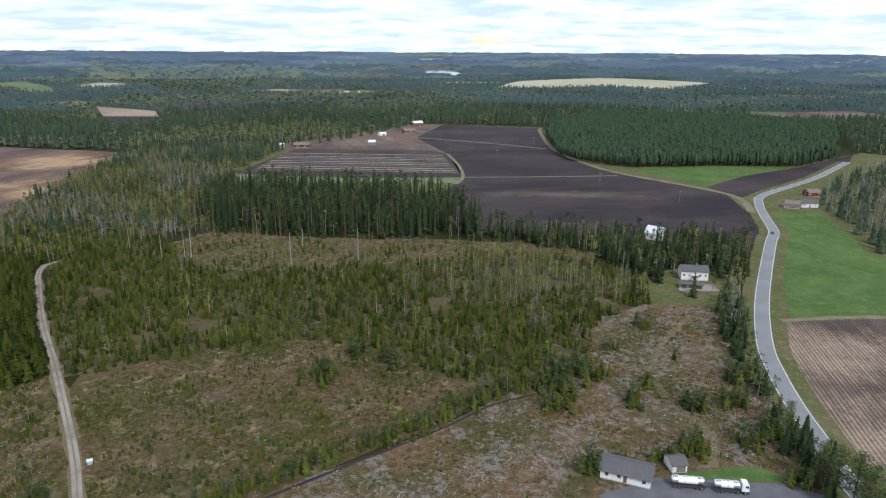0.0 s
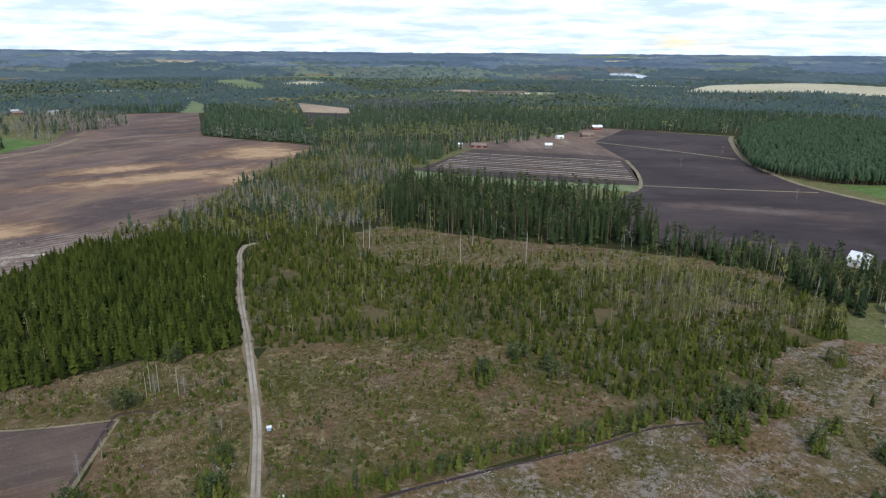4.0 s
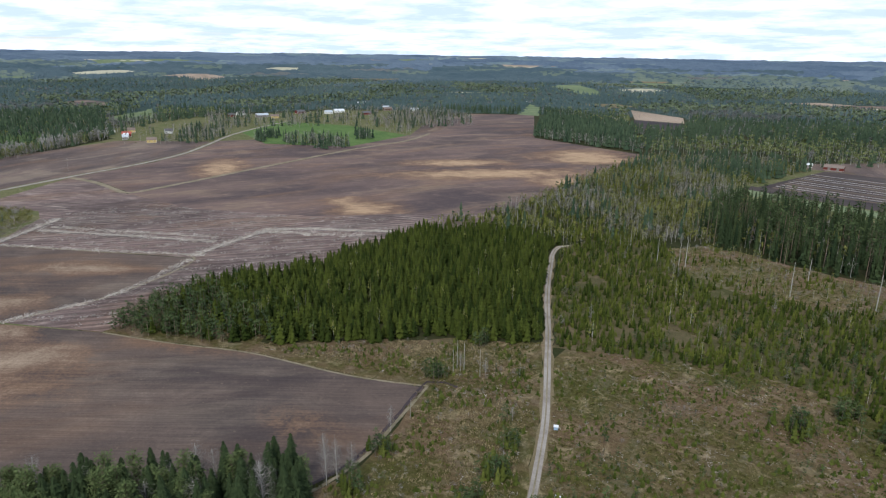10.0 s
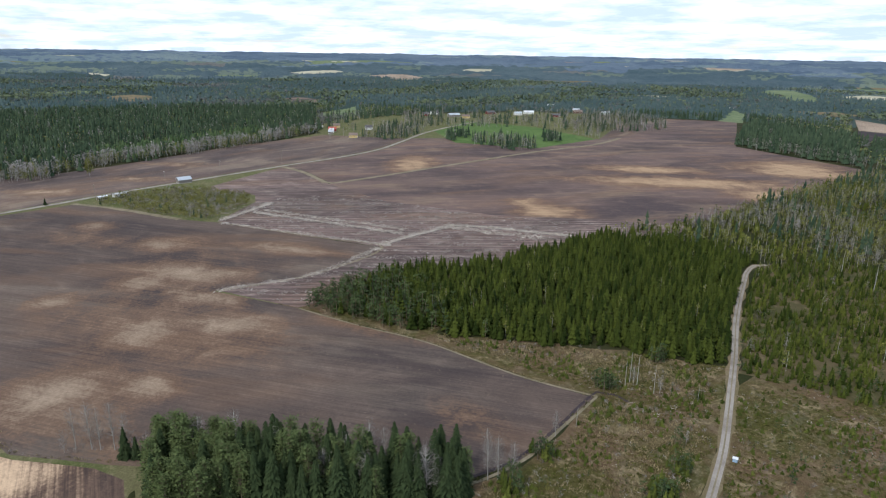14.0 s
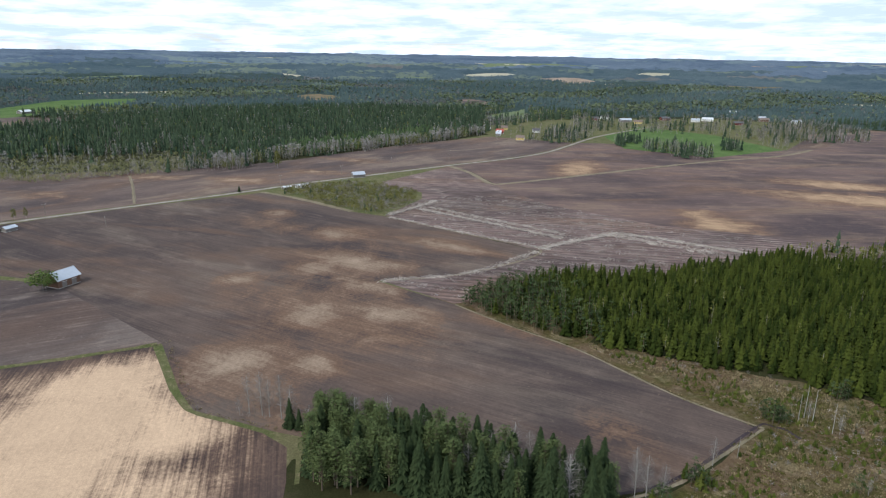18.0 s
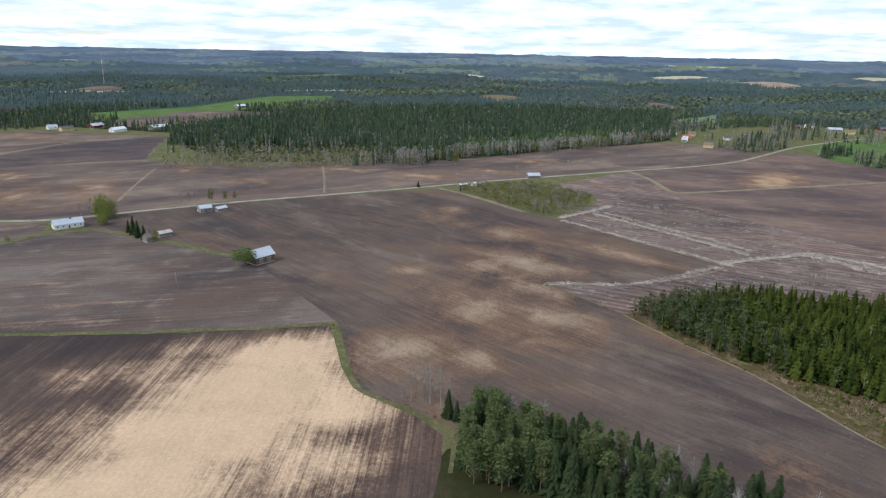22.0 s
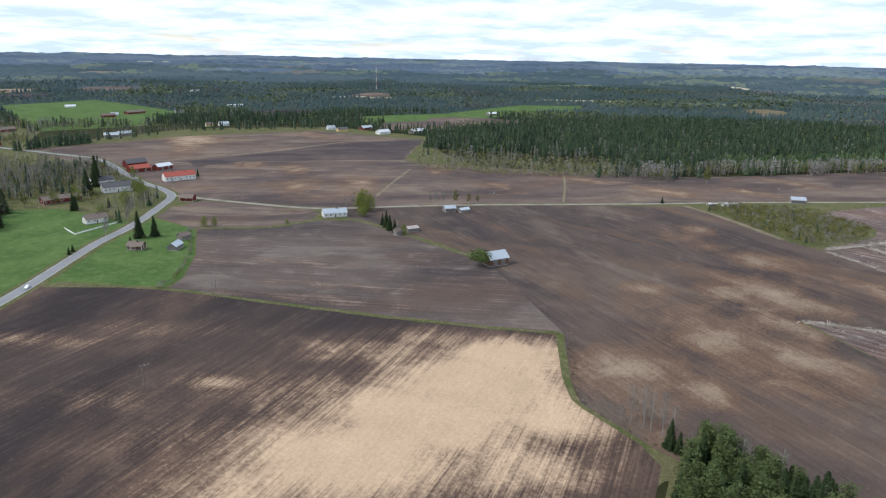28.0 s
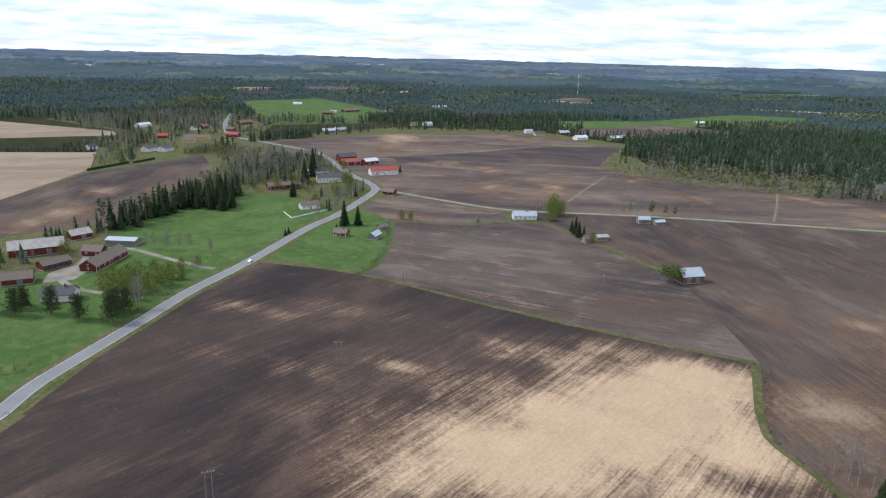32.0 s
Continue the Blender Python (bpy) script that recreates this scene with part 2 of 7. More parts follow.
soil("soil_red", (0.070, 0.051, 0.051), (0.142, 0.096, 0.082), (0.185, 0.108, 0.066), (0.36, 0.24, 0.145), 72, 0.06, 0.10, 0.8, 0.2, 1.1, (0.35, 0.95), 0.4, 0.6)
soil("soil_logged", (0.092, 0.066, 0.060), (0.165, 0.116, 0.102), R1, (0.31, 0.25, 0.21), 66, 0.16, 0.055, 0.7, 0.5, dashes=0.55)
soil("soil_damp", (0.046, 0.036, 0.038), (0.086, 0.064, 0.060), (0.105, 0.070, 0.056), (0.17, 0.13, 0.11), 120, ragged=1.0, veil=0.3)
soil("soil_dark", (0.030, 0.023, 0.027), (0.052, 0.040, 0.042), (0.075, 0.052, 0.045), (0.11, 0.085, 0.08), 8)
soil("soil_rows", (0.040, 0.031, 0.032), (0.062, 0.048, 0.045), (0.085, 0.060, 0.05), (0.12, 0.095, 0.085), 5)
soil("soil_striped", (0.070, 0.054, 0.050), (0.095, 0.073, 0.064), (0.13, 0.09, 0.065), (0.28, 0.21, 0.155), 85, 0.28, 0.20)
soil("soil_pale", (0.24, 0.18, 0.13), (0.33, 0.25, 0.185), (0.30, 0.21, 0.14), (0.40, 0.31, 0.23), 150, 0.12, 0.12)
# outer ground rings: bluer with distance, haze put into the colour
grassy("canopy_far_haze", (0.050, 0.080, 0.086), (0.080, 0.112, 0.112), (0.15, 0.18, 0.14), 0.4, 0.002)
grassy("canopy_ridge_haze", (0.092, 0.136, 0.180), (0.118, 0.162, 0.200), (0.19, 0.235, 0.215), 0.45, 0.0016)
grassy("heath", (0.060, 0.060, 0.024), (0.105, 0.082, 0.045), (0.165, 0.120, 0.080), 0.6, 0.02)
grassy("floor_wood", (0.022, 0.028, 0.010), (0.038, 0.038, 0.016), (0.058, 0.046, 0.028), 0.5, 0.012)
felled("cut_brown", (0.068, 0.063, 0.020), (0.118, 0.079, 0.046), (0.270, 0.212, 0.128), (0.20, 0.175, 0.145), 0.15)
felled("cut_grey", (0.085, 0.075, 0.034), (0.150, 0.094, 0.056), (0.23, 0.175, 0.110), (0.215, 0.19, 0.178), 0.6)
felled("cut_strip", (0.090, 0.082, 0.032), (0.135, 0.088, 0.055), (0.22, 0.175, 0.105), (0.20, 0.18, 0.16), 0.3)
grassy("clear_tan", (0.135, 0.110, 0.060), (0.185, 0.145, 0.088), (0.13, 0.085, 0.055), 0.5, 0.03)
grassy("lawn", (0.066, 0.116, 0.033), (0.096, 0.150, 0.047), (0.150, 0.165, 0.080), 0.32, 0.03)
grassy("meadow", (0.115, 0.150, 0.075), (0.150, 0.185, 0.100), (0.18, 0.17, 0.11), 0.3, 0.01)
grassy("verge", (0.085, 0.100, 0.035), (0.130, 0.120, 0.060), (0.19, 0.155, 0.095), 0.6, 0.06)
grassy("verge_dry", (0.17, 0.145, 0.095), (0.24, 0.20, 0.14), (0.12, 0.11, 0.06), 0.5, 0.08)
s = Nodes("asphalt", 0.85, 0.3)
c = s.shade(s.shade((0.22, 0.22, 0.225), s.noise(0.08, 5), 0.88, 1.12), s.noise(4.0, 4, 0.7), 0.92, 1.08)
s.done(c, s.noise(6.0), 0.1, 0.02)
s = Nodes("gravel", 0.95)
c = s.mix(s.step(s.noise(0.09, 5, 0.6), 0.4, 0.65), (0.30, 0.268, 0.235), (0.215, 0.185, 0.158))
s.done(s.shade(c, s.noise(2.5, 5, 0.7), 0.8, 1.2), s.noise(3.0, 4), 0.4, 0.05)
s = Nodes("asphalt_yard", 0.85, 0.3)
s.done(s.shade((0.12, 0.12, 0.13), s.noise(0.2, 5), 0.8, 1.2), s.noise(5.0), 0.1, 0.02)
plain("paint_line", (0.62, 0.62, 0.60), 0.7, 0.3, 0.12)
plain("water", (0.30, 0.36, 0.42), 0.15, 0.5, 0.05, 0.02)
foliage("needle", (0.018, 0.031, 0.014), (0.046, 0.064, 0.026))
foliage("needle_young", (0.016, 0.026, 0.005), (0.057, 0.071, 0.013))
foliage("needle_fresh", (0.025, 0.038, 0.006), (0.092, 0.102, 0.020))
foliage("needle_pine", (0.032, 0.052, 0.022), (0.076, 0.098, 0.040))
# paler, bluer needles for far spruce: haze put into the colour
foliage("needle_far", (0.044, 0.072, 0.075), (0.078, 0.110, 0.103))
foliage("needle_light", (0.046, 0.076, 0.034), (0.092, 0.128, 0.056))
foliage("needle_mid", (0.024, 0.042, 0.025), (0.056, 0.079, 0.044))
# dark of the gaps between far trees: shade put into the colour
foliage("understory", (0.030, 0.050, 0.045), (0.050, 0.074, 0.063))
# needle and leaf further out, bluer again to paint haze
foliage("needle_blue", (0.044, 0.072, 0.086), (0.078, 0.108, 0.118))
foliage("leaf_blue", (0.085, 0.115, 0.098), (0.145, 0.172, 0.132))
# far leaf tone: sunlit tops and a little haze, both in the colour
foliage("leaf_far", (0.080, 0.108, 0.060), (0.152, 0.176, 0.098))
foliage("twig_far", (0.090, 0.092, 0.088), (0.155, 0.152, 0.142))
# bluest needles, for the ridges: haze in the colour
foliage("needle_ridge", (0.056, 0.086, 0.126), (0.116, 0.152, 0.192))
foliage("needle_pine_far", (0.026, 0.049, 0.028), (0.054, 0.082, 0.044))
foliage("needle_seedling", (0.034, 0.047, 0.009), (0.088, 0.100, 0.022))
# bright enough to stand for sunlight on the leafy parcels too
foliage("leaf_stand", (0.075, 0.096, 0.034), (0.170, 0.182, 0.070))
foliage("needle_grove", (0.054, 0.080, 0.030), (0.120, 0.146, 0.056))
# leaf tone of the ridges, its blue is painted haze
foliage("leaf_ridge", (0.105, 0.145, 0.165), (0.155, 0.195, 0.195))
foliage("leaf_birch", (0.086, 0.094, 0.028), (0.186, 0.184, 0.054))
foliage("leaf_green", (0.115, 0.145, 0.032), (0.230, 0.255, 0.068))
foliage("leaf_bush", (0.062, 0.098, 0.026), (0.125, 0.168, 0.050))
foliage("twig", (0.125, 0.112, 0.100), (0.240, 0.218, 0.200))
foliage("leaf_willow", (0.095, 0.098, 0.028), (0.180, 0.165, 0.050))
foliage("leaf_pale", (0.165, 0.168, 0.080), (0.290, 0.275, 0.135))
foliage("twig_pale", (0.200, 0.185, 0.175), (0.340, 0.315, 0.300))
foliage("root_pale", (0.34, 0.30, 0.26), (0.68, 0.62, 0.55))
foliage("root", (0.19, 0.160, 0.140), (0.46, 0.41, 0.37))
foliage("bark_pine", (0.105, 0.080, 0.062), (0.20, 0.15, 0.112))
foliage("bark_spruce", (0.07, 0.055, 0.045), (0.12, 0.10, 0.085))
foliage("bark_birch", (0.25, 0.235, 0.21), (0.45, 0.43, 0.395))
foliage("bark_grey", (0.16, 0.145, 0.13), (0.30, 0.28, 0.26))
foliage("straw", (0.150, 0.120, 0.066), (0.275, 0.220, 0.130))
foliage("brash", (0.16, 0.14, 0.125), (0.50, 0.46, 0.43))
foliage("heather", (0.050, 0.054, 0.013), (0.112, 0.104, 0.032))
grassy("leaf_hedge", (0.020, 0.040, 0.012), (0.040, 0.066, 0.020), (0.05, 0.05, 0.02), 0.3, 0.2)
grassy("stubble", (0.38, 0.35, 0.25), (0.46, 0.42, 0.31), (0.30, 0.29, 0.18), 0.5, 0.004)
grassy("bank_pale", (0.42, 0.37, 0.32), (0.56, 0.50, 0.44), (0.16, 0.12, 0.09), 0.7, 0.12)
plain("wall_white", (0.72, 0.71, 0.67), 0.8, 0.2, 0.08)
plain("wall_red", (0.150, 0.034, 0.027), 0.85, 0.15, 0.18)
plain("wall_yellow", (0.55, 0.42, 0.17), 0.85, 0.15, 0.12)
plain("wall_grey", (0.21, 0.19, 0.17), 0.9, 0.1, 0.25)
plain("wall_brown", (0.16, 0.095, 0.065), 0.9, 0.1, 0.2)
plain("roof_metal", (0.50, 0.54, 0.58), 0.35, 0.4, 0.08, 0.6, 0.3)
plain("roof_dark", (0.105, 0.100, 0.105), 0.75, 0.3, 0.15)
plain("roof_red", (0.40, 0.105, 0.080), 0.8, 0.2, 0.18)
plain("roof_brown", (0.20, 0.155, 0.13), 0.85, 0.2, 0.2)
plain("roof_white", (0.66, 0.68, 0.70), 0.5, 0.3, 0.1)
plain("roof_rust", (0.45, 0.40, 0.37), 0.6, 0.3, 0.3, 0.35)
plain("trim_white", (0.78, 0.77, 0.74), 0.7, 0.3, 0.05)
plain("wood_pole", (0.23, 0.20, 0.17), 0.9, 0.1, 0.2)
plain("concrete", (0.42, 0.40, 0.37), 0.9, 0.2, 0.12)
plain("steel", (0.72, 0.73, 0.75), 0.25, 0.5, 0.06, 2.0, 0.9)
plain("tyre", (0.025, 0.025, 0.026), 0.85, 0.2, 0.1)
plain("paint_white", (0.80, 0.80, 0.79), 0.3, 0.5, 0.04)
plain("paint_dark", (0.05, 0.055, 0.06), 0.4, 0.5, 0.06)
plain("paint_blue", (0.30, 0.42, 0.55), 0.5, 0.4, 0.06)
plain("wire", (0.10, 0.10, 0.10), 0.6, 0.3, 0.05)
plain("glass", (0.045, 0.055, 0.065), 0.08, 0.6, 0.05)
plain("mast_red", (0.55, 0.16, 0.12), 0.7, 0.3, 0.1)


# ---- shape helpers ----
def drift(X, Y, s, k=0.0):
    """A soft random field between 0 and 1."""
    a = np.sin(X / s + 1.6 * np.sin(Y / (s * 1.37) + k) + k) + np.sin(Y / (s * 0.83) + 1.9 * np.sin(X / (s * 1.71) + 2 * k) + 1.3 * k)
    b = np.sin((X + Y) / (s * 0.41) + 2.1 * np.sin((X - Y) / (s * 0.63)) + k)
    return np.clip(0.5 + 0.22 * a + 0.1 * b, 0, 1)


def ease(v):
    v = np.clip(v, 0, 1)
    return v * v * (3 - 2 * v)


def heights(X, Y):
    """Height of the land: flat fields near by, rolling hills further out, and a rise fitted to reach the camera's
    horizon.
    """
    X, Y = np.asarray(X, float), np.asarray(Y, float)
    r = np.hypot(X, Y)
    s = np.maximum(0.0, (r - 1300.0) / 3550.0)
    return 92.0 * s * s + 6.0 * (2 * drift(X, Y, 230, 1.1) - 1) * ease((r - 1400) / 900) * (1 - 0.85 * ease((r - 3000) / 1700))


def land(x, y):
    return float(heights(x, y))


def above(x, y):
    """How much higher a thin sheet lies on the coarser hills than on the flat."""
    return 1.4 * float(ease((math.hypot(x, y) - 1400) / 300))


def tri_object(name, V, F, mi, mats, tone=None, parent=None):
    """One mesh object from arrays of corners and triangles."""
    me = bpy.data.meshes.new(name)
    nv, nf = len(V), len(F)
    me.vertices.add(nv)
    me.vertices.foreach_set("co", np.ascontiguousarray(V, np.float32).ravel())
    me.loops.add(nf * 3)
    me.loops.foreach_set("vertex_index", np.ascontiguousarray(F, np.int32).ravel())
    me.polygons.add(nf)
    me.polygons.foreach_set("loop_start", np.arange(0, nf * 3, 3, dtype=np.int32))
    for m in mats:
        me.materials.append(MATS[m])
    me.polygons.foreach_set("material_index", np.ascontiguousarray(mi, np.int32))
    if tone is not None:
        me.attributes.new("tone", "FLOAT", "POINT").data.foreach_set("value", np.ascontiguousarray(tone, np.float32))
    me.update(calc_edges=True)
    ob = new(name, me)
    ob.parent = parent
    return ob


def part(name, bm, material, parent, label=""):
    me = bpy.data.meshes.new(name)
    bm.normal_update()
    bm.to_mesh(me)
    bm.free()
    me.materials.append(MATS[material])
    ob = new(name, me)
    ob.parent = parent
    return tagged(ob, label)


def box(bm, x0, y0, z0, x1, y1, z1):
    v = [bm.verts.new(p) for p in ((x0, y0, z0), (x1, y0, z0), (x1, y1, z0), (x0, y1, z0), (x0, y0, z1), (x1, y0, z1), (x1, y1, z1), (x0, y1, z1))]
    for f in ((0, 3, 2, 1), (4, 5, 6, 7), (0, 1, 5, 4), (1, 2, 6, 5), (2, 3, 7, 6), (3, 0, 4, 7)):
        bm.faces.new([v[i] for i in f])
    return bm


def tube(bm, a, b, r0, r1, n=8, cap=True):
    a, b = Vector(a), Vector(b)
    q = (b - a).to_track_quat("Z", "Y")
    rings = [[bm.verts.new(c + q @ Vector((math.cos(i * math.tau / n) * r, math.sin(i * math.tau / n) * r, 0))) for i in range(n)] for c, r in ((a, r0), (b, r1))]
    for i in range(n):
        bm.faces.new((rings[0][i], rings[0][(i + 1) % n], rings[1][(i + 1) % n], rings[1][i]))
    if cap:
        bm.faces.new(rings[0][::-1])
        bm.faces.new(rings[1])
    return bm


def smooth_line(pts, step=6.0):
    """Points along a smooth curve through pts."""
    P = [Vector(p).to_2d() if len(p) > 2 else Vector(p) for p in pts]
    out = []
    for i in range(len(P) - 1):
        p0, p1, p2, p3 = P[max(i - 1, 0)], P[i], P[i + 1], P[min(i + 2, len(P) - 1)]
        n = max(1, int((p2 - p1).length / step))
        for k in range(n):
            t = k / n
            out.append(0.5 * ((2 * p1) + (p2 - p0) * t + (2 * p0 - 5 * p1 + 4 * p2 - p3) * t * t + (3 * p1 - p0 - 3 * p2 + p3) * t ** 3))
    out.append(P[-1])
    return out


def ribbon(name, pts, width, z, material, label="", category="", kind="structure", ragged=0.0, offset=0.0, parent=None, curve=True):
    """A strip along a line on the land."""
    line = smooth_line(pts) if curve else [Vector(p) for p in pts]
    bm, rows = bmesh.new(), []
    for i, p in enumerate(line):
        d = (line[min(i + 1, len(line) - 1)] - line[max(i - 1, 0)]).normalized()
        n = Vector((-d.y, d.x))
        a = width / 2 * (1 + ragged * (random.random() - 0.5))
        b = width / 2 * (1 + ragged * (random.random() - 0.5))
        c = p + n * offset
        rows.append([bm.verts.new((*(c + n * s), land(c.x, c.y) + above(c.x, c.y) + z)) for s in (a, -b)])
    for r0, r1 in zip(rows, rows[1:]):
        bm.faces.new((r0[0], r0[1], r1[1], r1[0]))
    return tagged(part(name, bm, material, parent), label, category, "", kind if not parent else "")


def patch(name, poly, z, material, label, category="field", cell=0.0, blobs=(), wobble=0.0):
    """A piece of land, cut into cells where it carries dry spots or follows the rise."""
    bm = bmesh.new()
    n = len(poly)
    ring = []
    for i in range(n):
        a, b = Vector(poly[i]), Vector(poly[(i + 1) % n])
        k = max(1, int((b - a).length / 9)) if wobble else 1
        for j in range(k):
            p = a + (b - a) * (j / k)
            if j:
                q = (b - a).normalized()
                p += Vector((-q.y, q.x)) * (noise.noise(Vector((p.x, p.y, 3.0)) * 0.06) * wobble)
            ring.append(bm.verts.new((p.x, p.y, 0)))
    bm.faces.new(ring)
    if cell:
        xs, ys = [v.co.x for v in bm.verts], [v.co.y for v in bm.verts]
        for lo, hi, ax in ((min(xs), max(xs), 0), (min(ys), max(ys), 1)):
            for k in range(1, int((hi - lo) / cell) + 1):
                co, no = [0, 0, 0], [0, 0, 0]
                co[ax], no[ax] = lo + k * cell, 1
                bmesh.ops.bisect_plane(bm, geom=bm.verts[:] + bm.edges[:] + bm.faces[:], plane_co=co, plane_no=no)
    bmesh.ops.triangulate(bm, faces=[f for f in bm.faces if len(f.verts) > 4])
    for v in bm.verts:
        v.co.z = land(v.co.x, v.co.y) + above(v.co.x, v.co.y) + z
    bm.normal_update()
    for f in bm.faces:
        if f.normal.z < 0:
            f.normal_flip()
    ob = part(name, bm, material, None)
    if blobs:
        me = ob.data
        co = np.empty(len(me.vertices) * 3, np.float32)
        me.vertices.foreach_get("co", co)
        co = co.reshape(-1, 3)
        dry = np.zeros(len(co))
        for x, y, a, b, ang, *amp in blobs:
            c, s_ = math.cos(radians(ang)), math.sin(radians(ang))
            u, w = (co[:, 0] - x) * c + (co[:, 1] - y) * s_, -(co[:, 0] - x) * s_ + (co[:, 1] - y) * c
            dry = np.maximum(dry, np.exp(-((u / a) ** 2 + (w / b) ** 2) * 0.7) * (amp[0] if amp else 1.0))
        me.attributes.new("dry", "FLOAT", "POINT").data.foreach_set("value", dry.astype(np.float32))
    return tagged(ob, label, category, "", "structure")


# ---- tree shapes, of height one ----
class Shape:
    def __init__(self):
        self.V, self.F, self.M = [], [], []

    def tri(self, a, b, c, m):
        i = len(self.V)
        self.V += [a, b, c]
        self.F.append((i, i + 1, i + 2))
        self.M.append(m)

    def trunk(self, r0, r1, z1, n, m, lean=(0, 0)):
        i = len(self.V)
        for z, r, k in ((0, r0, 0), (z1, r1, 1)):
            self.V += [(math.cos(j * math.tau / n) * r + lean[0] * k, math.sin(j * math.tau / n) * r + lean[1] * k, z) for j in range(n)]
        for j in range(n):
            a, b, c, d = i + j, i + (j + 1) % n, i + n + (j + 1) % n, i + n + j
            self.F += [(a, b, c), (a, c, d)]
            self.M += [m, m]

    def cone(self, z0, z1, r, n, m, rng, rough=0.35):
        i = len(self.V)
        self.V.append((rng.uniform(-.01, .01), rng.uniform(-.01, .01), z1))
        for j in range(n):
            q = r * (1 + rng.uniform(-rough, rough))
            a = (j + rng.uniform(-.25, .25)) * math.tau / n
            self.V.append((math.cos(a) * q, math.sin(a) * q, z0 + rng.uniform(-.03, .03)))
        for j in range(n):
            self.F.append((i, i + 1 + j, i + 1 + (j + 1) % n))
            self.M.append(m)

    def cloud(self, n, centre, radii, size, m, rng, shell=0.5, tall=0.7):
        for _ in range(n):
            d = Vector((rng.gauss(0, 1), rng.gauss(0, 1), rng.gauss(0, 1))).normalized() * (rng.uniform(shell ** 3, 1) ** (1 / 3))
            c = Vector((centre[0] + d.x * radii[0], centre[1] + d.y * radii[1], centre[2] + d.z * radii[2]))
            s = size * rng.uniform(0.6, 1.4)
            pts = [tuple(c + Vector((rng.uniform(-1, 1), rng.uniform(-1, 1), rng.uniform(-tall, tall))) * s) for _ in range(3)]
            self.tri(*pts, m)

    def limb(self, a, b, w, m):
        a, b = Vector(a), Vector(b)
        side = (b - a).cross(Vector((0.3, 0.2, 1))).normalized() * w
        self.tri(tuple(a + side), tuple(a - side), tuple(b), m)
        up_ = Vector((0, 0, w))
        self.tri(tuple(a + up_), tuple(a - up_), tuple(b), m)

    def arrays(self):
        self.V, self.F = np.array(self.V, np.float32), np.array(self.F, np.int32)
        return self


def spruce_shape(seed, whorls, arms, width=0.17, needle="needle", bare=0.06, core=6):
    rng, s = random.Random(seed), Shape()
    s.trunk(0.012, 0.003, 0.96, 4, "bark_spruce")
    if core:
        s.cone(bare + 0.03, 0.97, width * (0.50 if core < 8 else 0.30), core, needle, rng)
    for k in range(whorls):
        h = bare + (0.985 - bare) * (k / whorls) ** 0.92
        turn = rng.uniform(0, 6.28)
        for j in range(arms):
            L = (width * (1 - h) ** 0.8 + 0.012) * rng.uniform(0.55, 1.28)
            a = turn + (j + rng.uniform(-.3, .3)) * math.tau / arms
            ca, sa = math.cos(a), math.sin(a)
            w = L * (rng.uniform(0.32, 0.48) if arms < 8 else rng.uniform(0.18, 0.30))
            root = (0, 0, h + 0.035)
            zt_, zm = h - L * rng.uniform(0.25, 0.6), h - L * 0.12
            tip = (ca * L, sa * L, zt_)
            ml = (ca * L * .55 - sa * w, sa * L * .55 + ca * w, zm)
            mr = (ca * L * .55 + sa * w, sa * L * .55 - ca * w, zm)
            s.tri(root, ml, tip, needle)
            s.tri(root, tip, mr, needle)
    return s.arrays()


def far_spruce_shape(seed, tiers, sides, width=0.17, needle="needle", bare=0.08):
    rng, s = random.Random(seed), Shape()
    for k in range(tiers):
        z0 = bare + (0.9 - bare) * k / tiers
        z1 = min(1.0, z0 + 1.25 * (1 - bare) / tiers) if k < tiers - 1 else 1.0
        s.cone(z0, z1, width * (1 - 0.8 * k / tiers), sides, needle, rng)
    return s.arrays()


def pine_shape(seed, n, size=0.055, trunk_sides=5, crown=(0.60, 0.97), wide=0.13, needle="needle_pine"):
    rng, s = random.Random(seed), Shape()
    s.trunk(0.012, 0.005, 0.92, trunk_sides, "bark_pine")
    lumps = max(3, n // 9)
    for k in range(lumps):
        f = k / (lumps - 1)
        z = crown[0] + (crown[1] - crown[0]) * f
        r = wide * (1 - 0.75 * f ** 1.5) * rng.uniform(0.4, 1.0)
        a = rng.uniform(0, 6.28)
        c = (math.cos(a) * r, math.sin(a) * r, z)
        s.limb((0, 0, z - 0.04), c, 0.004, "bark_pine")
        s.cloud(n // lumps, c, (wide * .55, wide * .55, 0.05), size, needle, rng, 0.3)
    return s.arrays()


def leafy_shape(seed, limbs, n, size=0.03, leaf="leaf_birch", bark="bark_birch", wide=0.15, low=0.3, trunk_sides=4, stem=0.0065, slim=1.0, plump=0.34):
    """Stem, rising limbs, and a crown of n leaves or twigs gathered in lumps round the limbs."""
    rng, s = random.Random(seed), Shape()
    lean = (rng.uniform(-.03, .03), rng.uniform(-.03, .03))
    s.trunk(stem, stem * 0.3, 0.97, trunk_sides, bark, lean)
    per = max(1, n // limbs)
    for k in range(limbs):
        f = (k + rng.random()) / limbs
        z = low + (0.93 - low) * f
        L = wide * (0.35 + 1.0 * math.sin(math.pi * min(1.0, 0.18 + 0.80 * f)) ** 0.8) * rng.uniform(0.55, 1.15)
        a = k * 2.4 + rng.uniform(-.5, .5)
        zl = z - L * rng.uniform(0.5, 1.0)
        tip = (math.cos(a) * L + lean[0] * z, math.sin(a) * L + lean[1] * z, z)
        s.limb((lean[0] * z, lean[1] * z, max(0.1, zl)), tip, stem * 0.5, bark if k % 2 else ("twig" if leaf != "twig" else bark))
        if n:
            q = rng.uniform(0.45, 0.95)
